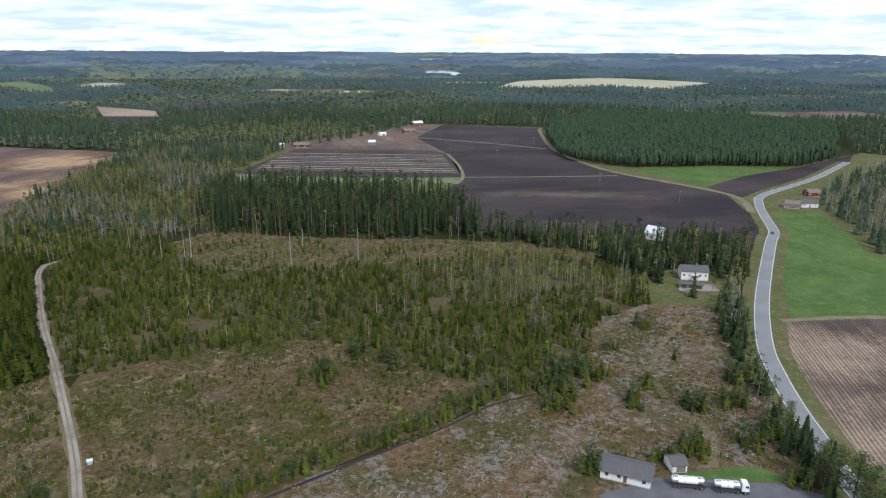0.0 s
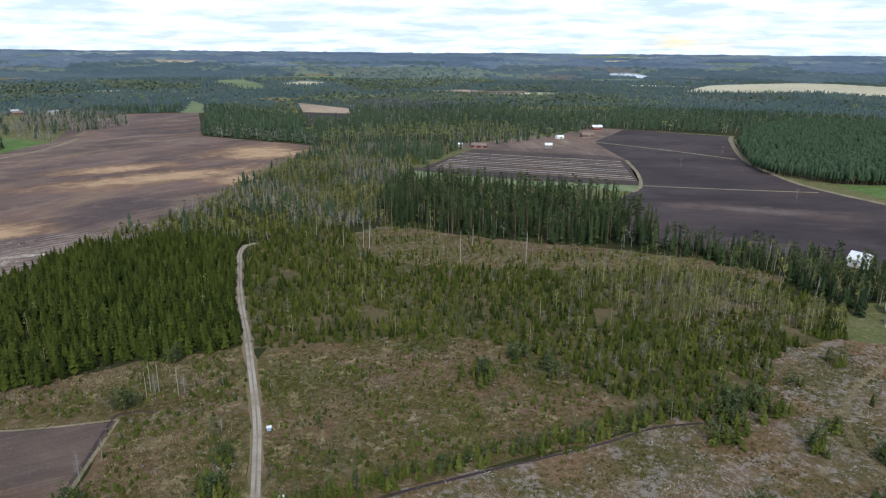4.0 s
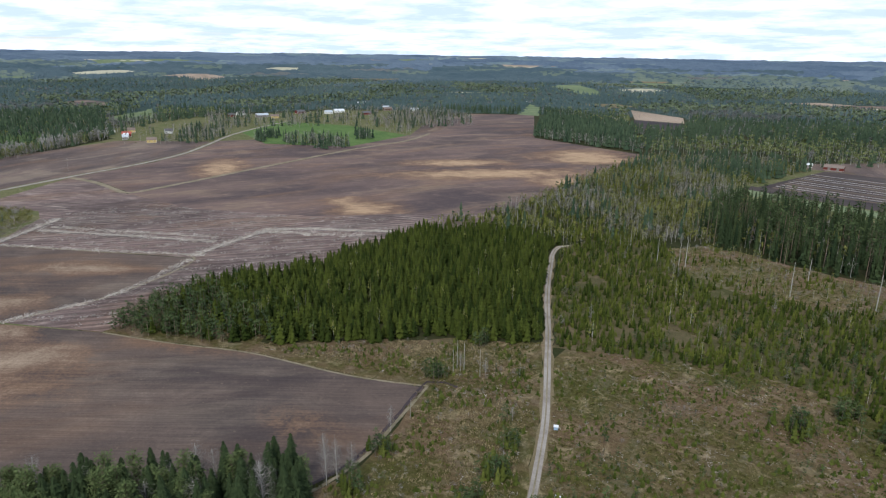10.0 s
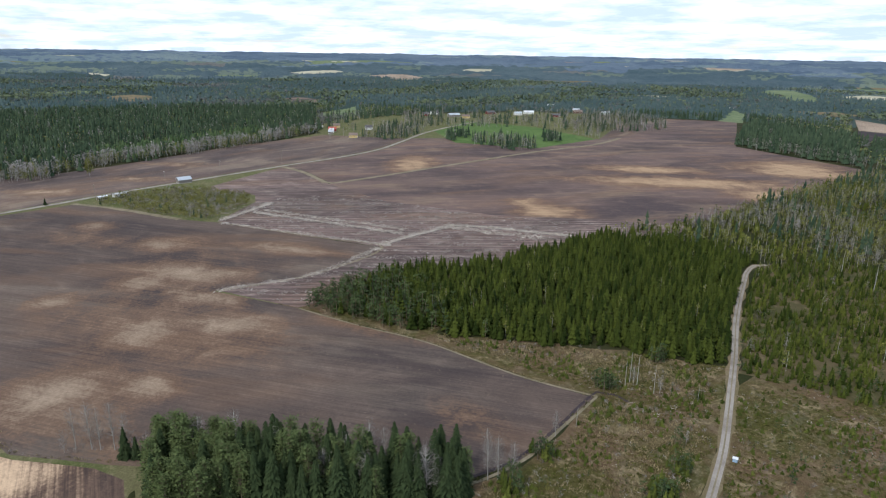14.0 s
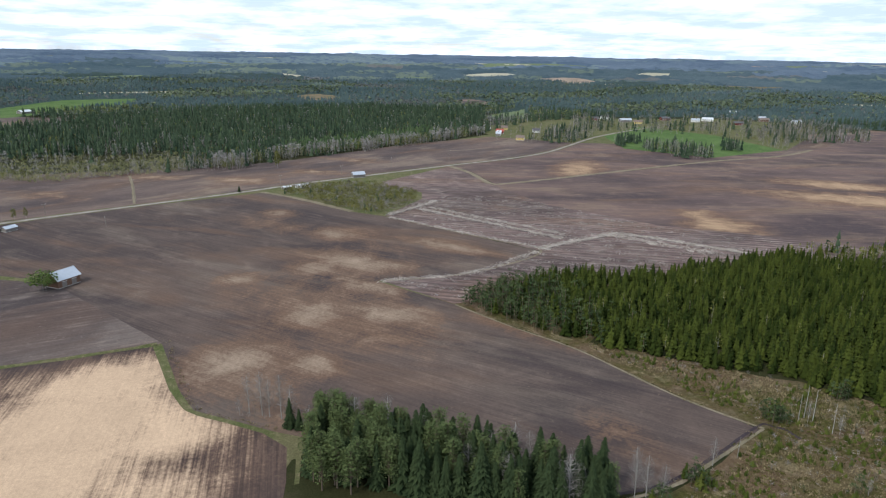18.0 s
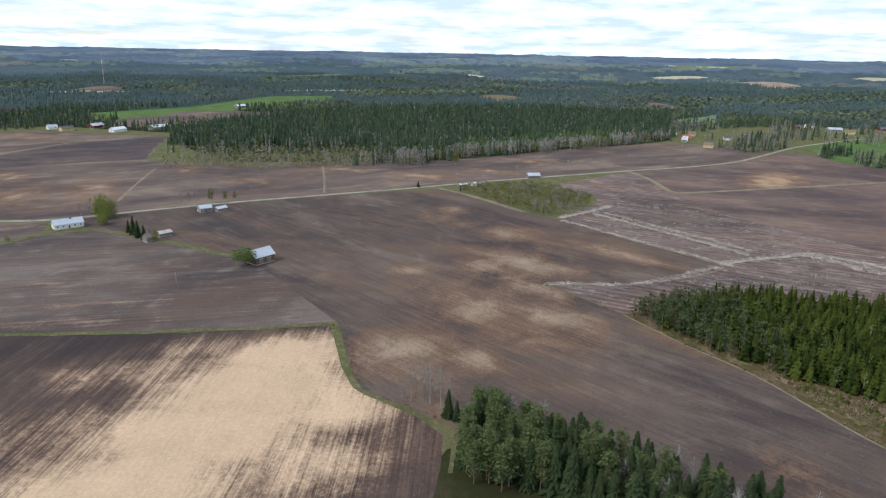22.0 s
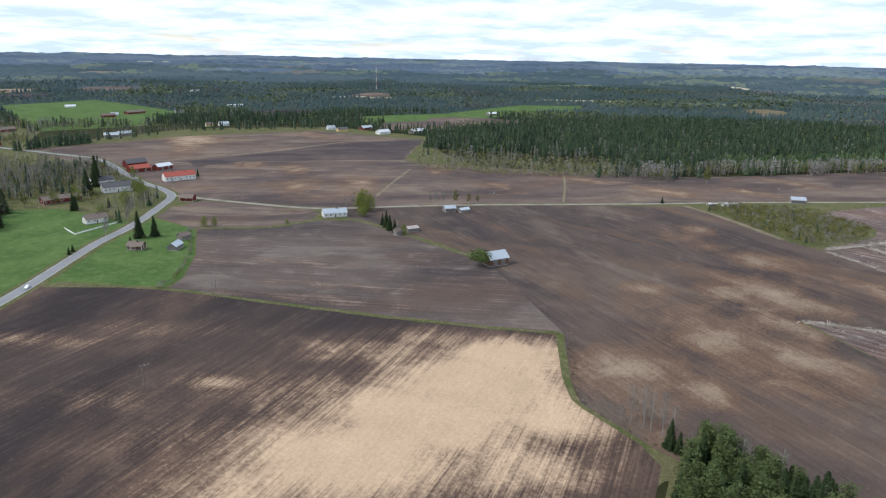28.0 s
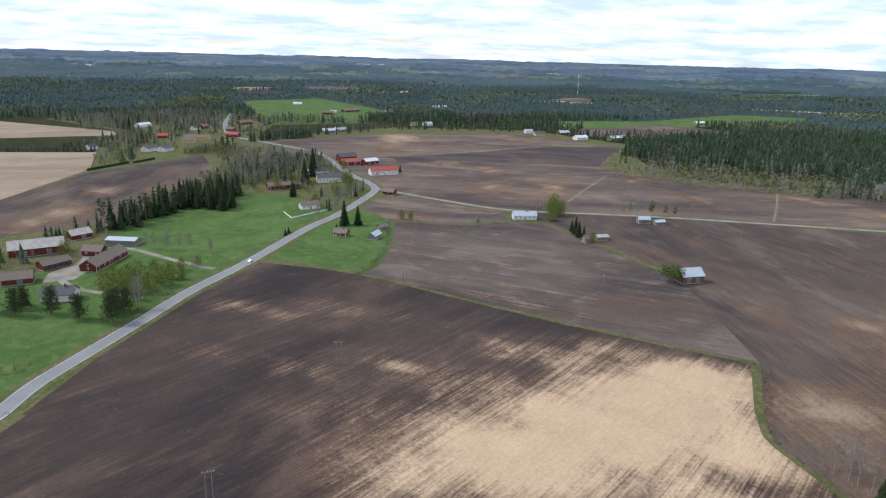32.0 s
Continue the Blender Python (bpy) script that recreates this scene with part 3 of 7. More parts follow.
            cc = (tip[0] * q, tip[1] * q, zl + (z - zl) * q)
            s.cloud(per, cc, (wide * plump, wide * plump, wide * (1.15 - plump)), size, leaf, rng, 0.1, 1.2)
    if slim != 1.0:
        # twigs: draw each third corner in, so that the pieces turn thin
        for f_, m_ in zip(s.F, s.M):
            if m_ == leaf:
                p0, p1, p2 = (Vector(s.V[i_]) for i_ in f_)
                s.V[f_[2]] = tuple(p1 + (p2 - p1) * slim)
    return s.arrays()


def blob_shape(seed, n, leaf, size=0.16, bark="bark_birch", wide=0.22):
    rng, s = random.Random(seed), Shape()
    s.trunk(0.014, 0.006, 0.8, 3, bark)
    s.cloud(n, (0, 0, 0.6), (wide, wide, 0.34), size, leaf, rng, 0.3)
    return s.arrays()


def dome_shape(seed, leaf, wide=0.17, low=0.35, n=5, trunk=False):
    """A closed rounded crown of a plantation pine, with an uneven outline."""
    rng, s = random.Random(seed), Shape()
    if trunk:
        s.trunk(0.011, 0.007, low + 0.2, 3, "bark_pine")
    i = len(s.V)
    for z, r in ((low, 0.62), (low + (1 - low) * 0.42, 1.0), (low + (1 - low) * 0.80, 0.55)):
        for j in range(n):
            a, q = (j + rng.uniform(-.3, .3)) * math.tau / n, wide * r * rng.uniform(0.65, 1.3)
            s.V.append((math.cos(a) * q, math.sin(a) * q, z + rng.uniform(-.06, .06)))
    s.V.append((rng.uniform(-.02, .02), rng.uniform(-.02, .02), 1.0))
    for k in (0, 1):
        for j in range(n):
            a, b, c, d = i + k * n + j, i + k * n + (j + 1) % n, i + (k + 1) * n + (j + 1) % n, i + (k + 1) * n + j
            s.F += [(a, b, c), (a, c, d)]
            s.M += [leaf, leaf]
    for j in range(n):
        s.F.append((i + 2 * n + j, i + 2 * n + (j + 1) % n, i + 3 * n))
        s.M.append(leaf)
    return s.arrays()


def tuft_shape(seed, n, mat_name, wide=0.8, size=0.35):
    rng, s = random.Random(seed), Shape()
    for _ in range(n):
        a, r = rng.uniform(0, 6.28), rng.uniform(0, wide)
        x, y = math.cos(a) * r, math.sin(a) * r
        d = rng.uniform(-size, size), rng.uniform(-size, size)
        b = rng.uniform(0, 3.14)
        w = size * 0.4
        s.tri((x - math.cos(b) * w, y - math.sin(b) * w, 0), (x + math.cos(b) * w, y + math.sin(b) * w, 0), (x + d[0], y + d[1], rng.uniform(.5, 1)), mat_name)
    return s.arrays()


def stick_shape(seed, n, mat_name="brash"):
    rng, s = random.Random(seed), Shape()
    for _ in range(n):
        a, r = rng.uniform(0, 6.28), rng.uniform(0, 1.6)
        x, y, b, L = math.cos(a) * r, math.sin(a) * r, rng.gauss(0, 0.7), rng.uniform(0.5, 1.7)
        z0, z1, w = rng.uniform(.05, .5), rng.uniform(.05, 1), rng.uniform(.05, .13)
        p, q = Vector((x, y, z0)), Vector((x + math.cos(b) * L, y + math.sin(b) * L, z1))
        t_ = Vector((-math.sin(b), math.cos(b), 0)) * w
        s.tri(tuple(p + t_), tuple(p - t_), tuple(q), mat_name)
        s.tri(tuple(p + Vector((0, 0, w))), tuple(p - Vector((0, 0, w))), tuple(q), mat_name)
    return s.arrays()


K = range(4)
SPRUCE_MID = [spruce_shape(i, 9, 6, 0.20) for i in K]
SPRUCE_YOUNG = [spruce_shape(10 + i, 6, 5, 0.29, "needle_young", 0.02) for i in K]
SPRUCE_OPEN = [spruce_shape(16 + i, 5, 4, 0.34, "needle_fresh", 0.0, 4) for i in K]
SPRUCE_SMALL = [spruce_shape(20 + i, 4, 5, 0.42, "needle_seedling", 0.0, 4) for i in K]
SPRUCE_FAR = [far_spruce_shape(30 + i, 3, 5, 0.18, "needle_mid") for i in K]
# three far sets whose needle and leaf colours hold haze
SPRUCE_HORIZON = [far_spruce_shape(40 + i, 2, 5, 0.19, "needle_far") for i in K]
SPRUCE_HAZE = [far_spruce_shape(42 + i, 2, 4, 0.24, "needle_blue") for i in K]
LEAF_HAZE = [blob_shape(46 + i, 8, "leaf_blue", 0.20, "bark_grey", 0.28) for i in K]
PINE_PLOT = [dome_shape(52 + i, "needle_pine_far", 0.16, 0.40) for i in K]
PINE_LIGHT = [dome_shape(56 + i, "needle_light", 0.17, 0.30) for i in K]
PINE_EDGE = [dome_shape(53 + i, "needle_pine_far", 0.15, 0.34, 5, True) for i in K]
PINE_MID = [pine_shape(50 + i, 108, 0.050) for i in K]
SAPLING = [spruce_shape(15 + i, 6, 5, 0.30, "needle_seedling", 0.02) for i in K]
SPRUCE_TALL = [spruce_shape(5 + i, 15, 5, 0.135, "needle", 0.05, 6) for i in K]
PINE_TALL = [pine_shape(55 + i, 90, 0.042, 5, (0.58, 0.97), 0.10) for i in K]
PINE_YOUNG = [pine_shape(60 + i, 72, 0.062, 4, (0.25, 0.97), 0.16) for i in K]
PINE_SMALL = [pine_shape(65 + i, 24, 0.12, 3, (0.1, 0.95), 0.2) for i in K]
PINE_FAR = [pine_shape(70 + i, 27, 0.088, 3, (0.55, 0.96), 0.13, "needle_pine_far") for i in K]
BIRCH_MID = [leafy_shape(80 + i, 9, 90, 0.036, bark="bark_birch", wide=0.105, low=0.32) for i in K]
BIRCH_FAR = [leafy_shape(90 + i, 5, 40, 0.055, bark="bark_birch", wide=0.12, trunk_sides=3, stem=0.009) for i in K]
BARE_MID = [leafy_shape(110 + i, 12, 108, 0.075, "twig", "bark_grey", 0.13, 0.3, slim=0.16) for i in K]
BARE_FAR = [leafy_shape(120 + i, 5, 35, 0.075, "twig", "bark_birch", 0.12, 0.3, 3, stem=0.010, slim=0.30) for i in K]
BIRCH_WIDE = [blob_shape(125 + i, 14, "leaf_stand", 0.14, "bark_birch", 0.18) for i in K]
BARE_WIDE = [blob_shape(128 + i, 14, "twig_far", 0.11, "bark_birch", 0.16) for i in K]
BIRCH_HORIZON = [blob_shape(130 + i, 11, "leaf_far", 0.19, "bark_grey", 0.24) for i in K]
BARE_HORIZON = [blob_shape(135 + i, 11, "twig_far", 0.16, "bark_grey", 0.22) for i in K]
SHRUB = [blob_shape(140 + i, 38, "leaf_willow", 0.14, "bark_grey", 0.45) for i in K]
SHRUB_BARE = [blob_shape(145 + i, 44, "twig", 0.10, "bark_grey", 0.45) for i in K]
SHRUB_PALE = [blob_shape(142 + i, 38, "leaf_pale", 0.14, "bark_grey", 0.45) for i in K]
THICKET_PALE = [blob_shape(147 + i, 40, "twig_pale", 0.10, "bark_grey", 0.45) for i in K]
BARE_PALE = [leafy_shape(123 + i, 6, 42, 0.080, "twig_pale", "bark_birch", 0.12, 0.26, 3, stem=0.010, slim=0.34) for i in K]
TUFT = [tuft_shape(150 + i, 11, "straw", 0.9, 0.34) for i in K]
HEATHER = [tuft_shape(155 + i, 10, "heather", 1.0, 0.6) for i in K]
ROOTS_PALE = [stick_shape(174 + i, 9, "root_pale") for i in K]
ROOTS_HEAP = [stick_shape(170 + i, 9, "root") for i in K]
STICKS = [stick_shape(160 + i, 6) for i in K]


def inside(poly, X, Y):
    c = np.zeros(len(X), bool)
    n = len(poly)
    for i in range(n):
        (x0, y0), (x1, y1) = poly[i], poly[(i + 1) % n]
        if y0 != y1:
            c ^= ((y0 > Y) != (y1 > Y)) & (X < (x1 - x0) * (Y - y0) / (y1 - y0) + x0)
    return c


def scatter(poly, spacing, seed, jitter=0.75, warp=0.0):
    """Uneven places inside an outline; warp makes the outline itself uneven, in metres."""
    rs = np.random.RandomState(seed)
    xs, ys = [p[0] for p in poly], [p[1] for p in poly]
    gx, gy = np.meshgrid(np.arange(min(xs) - warp, max(xs) + warp, spacing), np.arange(min(ys) - warp, max(ys) + warp, spacing))
    X = gx.ravel() + rs.uniform(-.5, .5, gx.size) * spacing * 2 * jitter
    Y = gy.ravel() + rs.uniform(-.5, .5, gx.size) * spacing * 2 * jitter
    if warp:
        ok = inside(poly, X + warp * 2 * (drift(X, Y, 7, seed) - 0.5), Y + warp * 2 * (drift(X, Y, 6, seed + 5) - 0.5))
    else:
        ok = inside(poly, X, Y)
    return X[ok], Y[ok], rs


def plant(name, X, Y, rs, mix, label, category, even=0.0, cell=140):
    """Many plants joined into one object; mix: (weight, shapes, least height, greatest height, girth). A weight may be an array, one for each plant."""
    n = len(X)
    if not n:
        return None
    Wt = np.stack([np.broadcast_to(np.asarray(m[0], float), (n,)) for m in mix], 1)
    Wt = Wt / np.maximum(Wt.sum(1, keepdims=True), 1e-9)
    pick = (rs.random_sample(n)[:, None] > np.cumsum(Wt, 1)).sum(1).clip(0, len(mix) - 1)
    which = rs.randint(0, 4, n)
    Z = heights(X, Y)
    tone = rs.random_sample(n) * (1 - even) + drift(X, Y, cell * 0.6, 3.0) * even
    Vs, Fs, Ms, Ts, mats, off = [], [], [], [], [], 0
    for k, (_, shapes, h0, h1, girth) in enumerate(mix):
        for v in range(4):
            ids = np.where((pick == k) & (which == v))[0]
            if not len(ids):
                continue
            S = shapes[v]
            h = h0 + (h1 - h0) * rs.beta(2.2, 1.8, len(ids))
            a = rs.uniform(0, 6.28, len(ids))
            g = h * girth * rs.uniform(0.8, 1.2, len(ids))
            ca, sa = np.cos(a) * g, np.sin(a) * g
            x, y, z = S.V[:, 0], S.V[:, 1], S.V[:, 2]
            P = np.empty((len(ids), len(S.V), 3), np.float32)
            P[:, :, 0] = ca[:, None] * x - sa[:, None] * y + X[ids][:, None]
            P[:, :, 1] = sa[:, None] * x + ca[:, None] * y + Y[ids][:, None]
            P[:, :, 2] = h[:, None] * z + Z[ids][:, None] - 0.05
            for m in S.M:
                if m not in mats:
                    mats.append(m)
            Vs.append(P.reshape(-1, 3))
            Fs.append((S.F[None] + (off + np.arange(len(ids)) * len(S.V))[:, None, None]).reshape(-1, 3))
            Ms.append(np.tile([mats.index(m) for m in S.M], len(ids)))
            Ts.append(np.repeat(np.clip(tone[ids] + 0, 0, 1), len(S.V)))
            off += len(ids) * len(S.V)
    ob = tri_object(name, np.concatenate(Vs), np.concatenate(Fs), np.concatenate(Ms), mats, np.concatenate(Ts))
    return tagged(ob, label, category, "", "stuff")


ROADS = []          # centre lines and half widths that stay free of trees


def off_roads(X, Y):
    ok = np.ones(len(X), bool)
    for pts, half in ROADS:
        for p in smooth_line(pts, half * 1.2):
            ok &= (X - p.x) ** 2 + (Y - p.y) ** 2 > half * half
    return ok


def wood(name, poly, spacing, seed, mix, label, category="trees", gaps=(), thin=0.0, warp=4.0):
    X, Y, rs = scatter(poly, spacing, seed, 0.75, warp)
    ok = off_roads(X, Y)
    for x, y, r in gaps:
        ok &= np.hypot(X - x, Y - y) > r
    if thin:
        ok &= drift(X, Y, 14, seed) > thin
    X, Y = X[ok], Y[ok]
    mix = [(w(X, Y) if callable(w) else w, *m) for w, *m in mix]
    return plant(name, X, Y, rs, mix, label, category)


def along(pts, gap, seed, side=2.0):
    """Places along a line."""
    rs = np.random.RandomState(seed)
    line = smooth_line(pts, gap)
    X = np.array([p.x for p in line]) + rs.uniform(-side, side, len(line))
    Y = np.array([p.y for p in line]) + rs.uniform(-side, side, len(line))
    return X, Y, rs


# ---- the land ----
bm = bmesh.new()
rings, spokes = [0, 30, 80, 160, 300, 500, 750, 1000, 1300] + [1300 + 71 * k for k in range(1, 51)], 300
prev = None
for r in rings:
    ring = [bm.verts.new((r * math.cos(i * math.tau / spokes), r * math.sin(i * math.tau / spokes), land(r * math.cos(i * math.tau / spokes), r * math.sin(i * math.tau / spokes)))) for i in range(spokes)] if r else [bm.verts.new((0, 0, 0))]
    if prev:
        for i in range(spokes):
            j = (i + 1) % spokes
            bm.faces.new((prev[0], ring[i], ring[j]) if len(prev) == 1 else (prev[i], ring[i], ring[j], prev[j]))
    prev = ring
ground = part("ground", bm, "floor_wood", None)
# beyond 2500 m the sheet takes the haze-tinted colours
for m in ("canopy_far_haze", "canopy_ridge_haze"):
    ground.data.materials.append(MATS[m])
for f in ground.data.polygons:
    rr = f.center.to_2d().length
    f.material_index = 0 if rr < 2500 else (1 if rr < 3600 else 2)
tagged(ground, "brown and green forest floor and heath, tinted with haze towards the horizon", "ground", "", "structure")

GRAVEL = [(-60, 62), (-80, 94), (-103, 128), (-116, 147), (-128, 164), (-143, 183), (-156, 199), (-178, 226), (-206, 259), (-228, 287), (-243, 307), (-255, 323), (-261, 333), (-264, 341), (-262, 349)]
PAVED = [(-57, -245), (-72, -258), (-96, -272), (-128, -290), (-166, -312), (-215, -334), (-290, -373), (-337, -392), (-392, -422), (-430, -447), (-450, -480), (-462, -513), (-489, -566), (-544, -673), (-552, -775), (-563, -891), (-645, -1039), (-741, -1173), (-911, -1409), (-1161, -1734)]
PAVED_EAST = [(-57, -245), (0, -205), (60, -130), (95, -20), (106, 90), (101, 180), (102, 199), (103, 222), (106, 249), (111, 276), (126, 324), (147, 380), (172, 443), (184, 472), (193, 515), (204, 561), (222, 601), (300, 690), (380, 800)]
LANE = [(-432, -449), (-434, -415), (-437, -374), (-448, -308), (-487, -251), (-523, -197), (-562, -129), (-605, -54), (-638, -3), (-671, 57), (-726, 158), (-770, 245), (-812, 305), (-865, 355), (-976, 455), (-1090, 600)]
TRACK = [(-726, 160), (-682, 173), (-620, 178), (-613, 183), (-630, 235), (-668, 336), (-723, 487), (-752, 602), (-800, 690)]

ROADS += [(GRAVEL, 3.0), (PAVED, 6.5), (PAVED_EAST, 6.5), (LANE, 5.0)]

patch("rough_grass", [(-1010, 285), (-902, 159), (-822, 36), (-733, -63), (-690, -204), (-668, -330), (-800, -440), (-950, -420), (-1000, -650), (-850, -830), (-560, -840), (-430, -760), (-290, -725), (-130, -620), (-60, -400), (0, -200), (-190, 0), (-300, 60), (-600, 170), (-720, 170), (-905, 395)], 0.02, "verge", "rough dry grass between the fields", "grass", wobble=6)
patch("rough_grass", [(-290, 600), (-300, 850), (-160, 1140), (50, 1110), (60, 800), (125, 735), (310, 762), (430, 880), (600, 720), (365, 335), (340, 120), (118, 115), (104, 250), (160, 440), (190, 530), (150, 600), (-20, 440), (-50, 560)], 0.02, "verge", "rough dry grass between the fields", "grass", wobble=6)
patch("rough_grass", [(-895, 395), (-1005, 285), (-1100, 300), (-1270, 420), (-1250, 700), (-1100, 940), (-900, 760), (-760, 620), (-726, 470)], 0.015, "verge", "rough dry grass round the hamlet", "grass", wobble=6)
patch("field", [(-281, -62), (-236, -48), (-221, -41), (-211, -26), (-202, -13), (-196, -2), (-150, 78), (-150, 100), (-161, 124), (-173, 149), (-201, 132), (-243, 113), (-275, 91), (-306, 72), (-348, 38), (-354, 92), (-390, 147), (-430, 115), (-497, 62), (-518, 36), (-577, -8), (-601, -36), (-562, -120), (-523, -190), (-487, -244), (-452, -298), (-425, -262), (-411, -217), (-396, -183), (-368, -130)], 0.06, "soil_near",
      "bare brown ploughed field with pale dry spots", "field", 7.0,
      [(-385, 29, 30, 14, 46), (-377, 47, 16, 8, 46), (-377, 5, 13, 10, 46), (-355, 21, 8, 5, 46), (-305, 2, 13, 16, 46), (-299, 35, 23, 8, 46), (-296, 45, 10, 5, 46), (-519, -19, 13, 8, 46), (-452, 21, 17, 10, 46), (-410, 92, 30, 8, 46), (-363, -36, 11, 8, 46), (-258, -31, 16, 20, 46), (-251, 0, 11, 9, 46), (-337, 35, 17, 8, 46), (-297, 43, 16, 10, 46), (-236, -22, 26, 14, 20, 0.6), (-290, 20, 40, 22, 46, 0.45), (-330, 0, 46, 26, 46, 0.4), (-430, 40, 60, 26, 46, 0.25), (-180, 100, 16, 8, 20, 0.4), (-268, 96, 26, 6, 35, 0.5), (-480, -20, 40, 14, 46, 0.4)])
patch("field", [(-281, -66), (-238, -52), (-223, -45), (-211, -30), (-202, -17), (-192, -9), (-174, -9), (-120, -14), (-40, -10), (40, -20), (80, -60), (40, -145), (-5, -198), (-62, -239), (-99, -266), (-131, -284), (-169, -306), (-220, -329), (-246, -275), (-251, -244), (-256, -199), (-266, -128)], 0.06, "soil_sandy",
      "dark ploughed field with a wide sandy dry patch", "field", 5.0,
      [(-248, -76, 28, 17, 115, 1.15), (-218, -80, 34, 25, 115, 1.25), (-187, -86, 36, 24, 115, 1.2), (-156, -100, 34, 24, 115, 1.1), (-128, -118, 28, 18, 115, 0.7), (-262, -62, 14, 10, 115, 0.7), (-205, -52, 36, 18, 115, 0.85), (-170, -56, 34, 18, 115, 0.65), (-228, -124, 40, 15, 105, 0.52), (-185, -134, 44, 18, 110, 0.44), (-145, -148, 40, 18, 110, 0.34), (-250, -110, 26, 12, 100, 0.5), (-120, -90, 40, 26, 115, 0.5), (-180, -150, 70, 30, 110, 0.2), (-205, -232, 40, 9, 112, 0.30), (-172, -268, 34, 9, 112, 0.36), (-150, -195, 26, 10, 112, 0.30), (-176, -172, 14, 6, 112, 0.6), (-130, -240, 30, 9, 112, 0.25)])
patch("field", [(-282, -62), (-268, -126), (-258, -199), (-251, -242), (-249, -268), (-266, -274), (-303, -300), (-351, -344), (-381, -300), (-414, -283), (-425, -262), (-411, -217), (-396, -183), (-368, -130)], 0.075, "soil_grey", "greyish ploughed field with long streaks", "field", 8.0,
      [(-268, -195, 45, 4, 104, 0.6), (-292, -190, 50, 3, 107, 0.6), (-320, -230, 40, 3, 107, 0.6)])
patch("field", [(-352, -350), (-381, -306), (-414, -290), (-436, -298), (-442, -312), (-432, -374), (-429, -410), (-395, -412), (-365, -398)], 0.06, "soil_beyond", "small brown ploughed field by the lane", "field")
patch("field", [(-437, -445), (-440, -374), (-452, -306), (-490, -250), (-527, -195), (-566, -127), (-610, -52), (-642, -1), (-675, 60), (-730, 160), (-774, 247), (-815, 308), (-868, 360), (-900, 385), (-985, 285), (-915, 150), (-790, -5), (-756, -63), (-735, -169), (-705, -335), (-715, -365), (-912, -433), (-935, -640), (-760, -760), (-552, -815), (-500, -600), (-485, -545)], 0.06, "soil_beyond",
      "wide brown ploughed field beyond the lane with pale crests", "field", 14.0,
      [(-599, -502, 30, 14, 30, 0.6), (-520, -377, 40, 16, 25, 0.55), (-555, -330, 46, 18, 30, 0.6), (-600, -440, 34, 12, 40, 0.7), (-678, -300, 30, 12, 20, 0.6), (-615, -217, 40, 12, 60, 0.5), (-692, -144, 30, 9, 70, 0.7), (-664, -56, 34, 12, 60, 0.7), (-745, -720, 60, 30, 60, 0.9), (-658, -650, 40, 20, 30, 0.5), (-879, -600, 60, 20, 60, 0.5), (-700, -690, 40, 16, 60, 0.8), (-700, 20, 26, 9, 60, 0.8), (-780, 60, 40, 10, 60, 0.6)])
patch("field", [(-583, -585), (-665, -549), (-763, -527), (-841, -497), (-920, -440), (-905, -428), (-720, -372), (-690, -420), (-671, -446), (-636, -494), (-613, -525), (-560, -540)], 0.085, "soil_damp", "dark damp ploughed field beyond the farm", "field", 14.0, [(-700, -450, 60, 14, 120, 0.4)], 6)
patch("field", [(-726, 164), (-771, 259), (-860, 354), (-905, 395), (-860, 480), (-790, 640), (-752, 602), (-723, 487), (-668, 336), (-630, 235), (-615, 182), (-682, 177)], 0.06, "soil_red", "brown ploughed field between the lane and the farm track", "field", 20.0, [(-690, 300, 20, 50, 60)])
patch("field", [(-611, 180), (-628, 235), (-665, 336), (-720, 487), (-752, 610), (-860, 790), (-1020, 991), (-927, 1085), (-667, 785), (-446, 760), (-430, 663), (-404, 548), (-356, 387), (-330, 290), (-364, 275), (-419, 218), (-458, 160), (-510, 97), (-560, 110)], 0.06, "soil_red", "reddish brown field with pale sandy crests", "field", 16.0,
      [(-432, 307, 22, 20, 55), (-469, 309, 14, 15, 55), (-488, 506, 85, 24, 57), (-508, 694, 43, 35, 58), (-563, 527, 52, 20, 57), (-481, 674, 54, 30, 40), (-410, 532, 29, 25, 20)])
patch("field", [(-905, 395), (-700, 450), (-740, 620), (-860, 800), (-1000, 960), (-960, 760), (-900, 700), (-803, 648)], 0.03, "soil_beyond", "brown field edge before the hamlet", "field")
patch("clearing", [(-307, 72), (-348, 40), (-354, 92), (-390, 148), (-430, 117), (-500, 62), (-640, 76), (-722, 160), (-680, 172), (-618, 177), (-520, 200), (-440, 260), (-395, 330), (-350, 380), (-320, 300), (-310, 190), (-320, 120)], 0.09, "soil_logged", "stump cleared land with rows of grey roots and branches", "clearing")
# far side of the young wood
patch("field", [(-46, 649), (-76, 802), (-135, 951), (-114, 1132), (47, 1098), (50, 1000), (54, 860), (83, 750), (114, 690), (189, 598), (184, 512), (168, 440), (98, 440), (-14, 445), (-45, 480), (-60, 560)], 0.06, "soil_dark", "dark ploughed field crossed by pale tracks", "field", 20.0, [(48, 579, 69, 10, 7)])
patch("field", [(-282, 640), (-271, 815), (-100, 829), (-76, 802), (-55, 717), (-46, 649), (-110, 632)], 0.06, "soil_rows", "dark field laid out in long straight rows", "field")
patch("field", [(-275, 815), (-190, 840), (-181, 890), (-150, 960), (-135, 951), (-76, 802), (-100, 829)], 0.05, "soil_beyond", "brown field beside the farm", "field")
patch("meadow", [(-282, 640), (-168, 630), (-46, 649), (-50, 618), (-161, 604), (-282, 612)], 0.075, "meadow", "pale green strip of young crop behind the wood", "field")
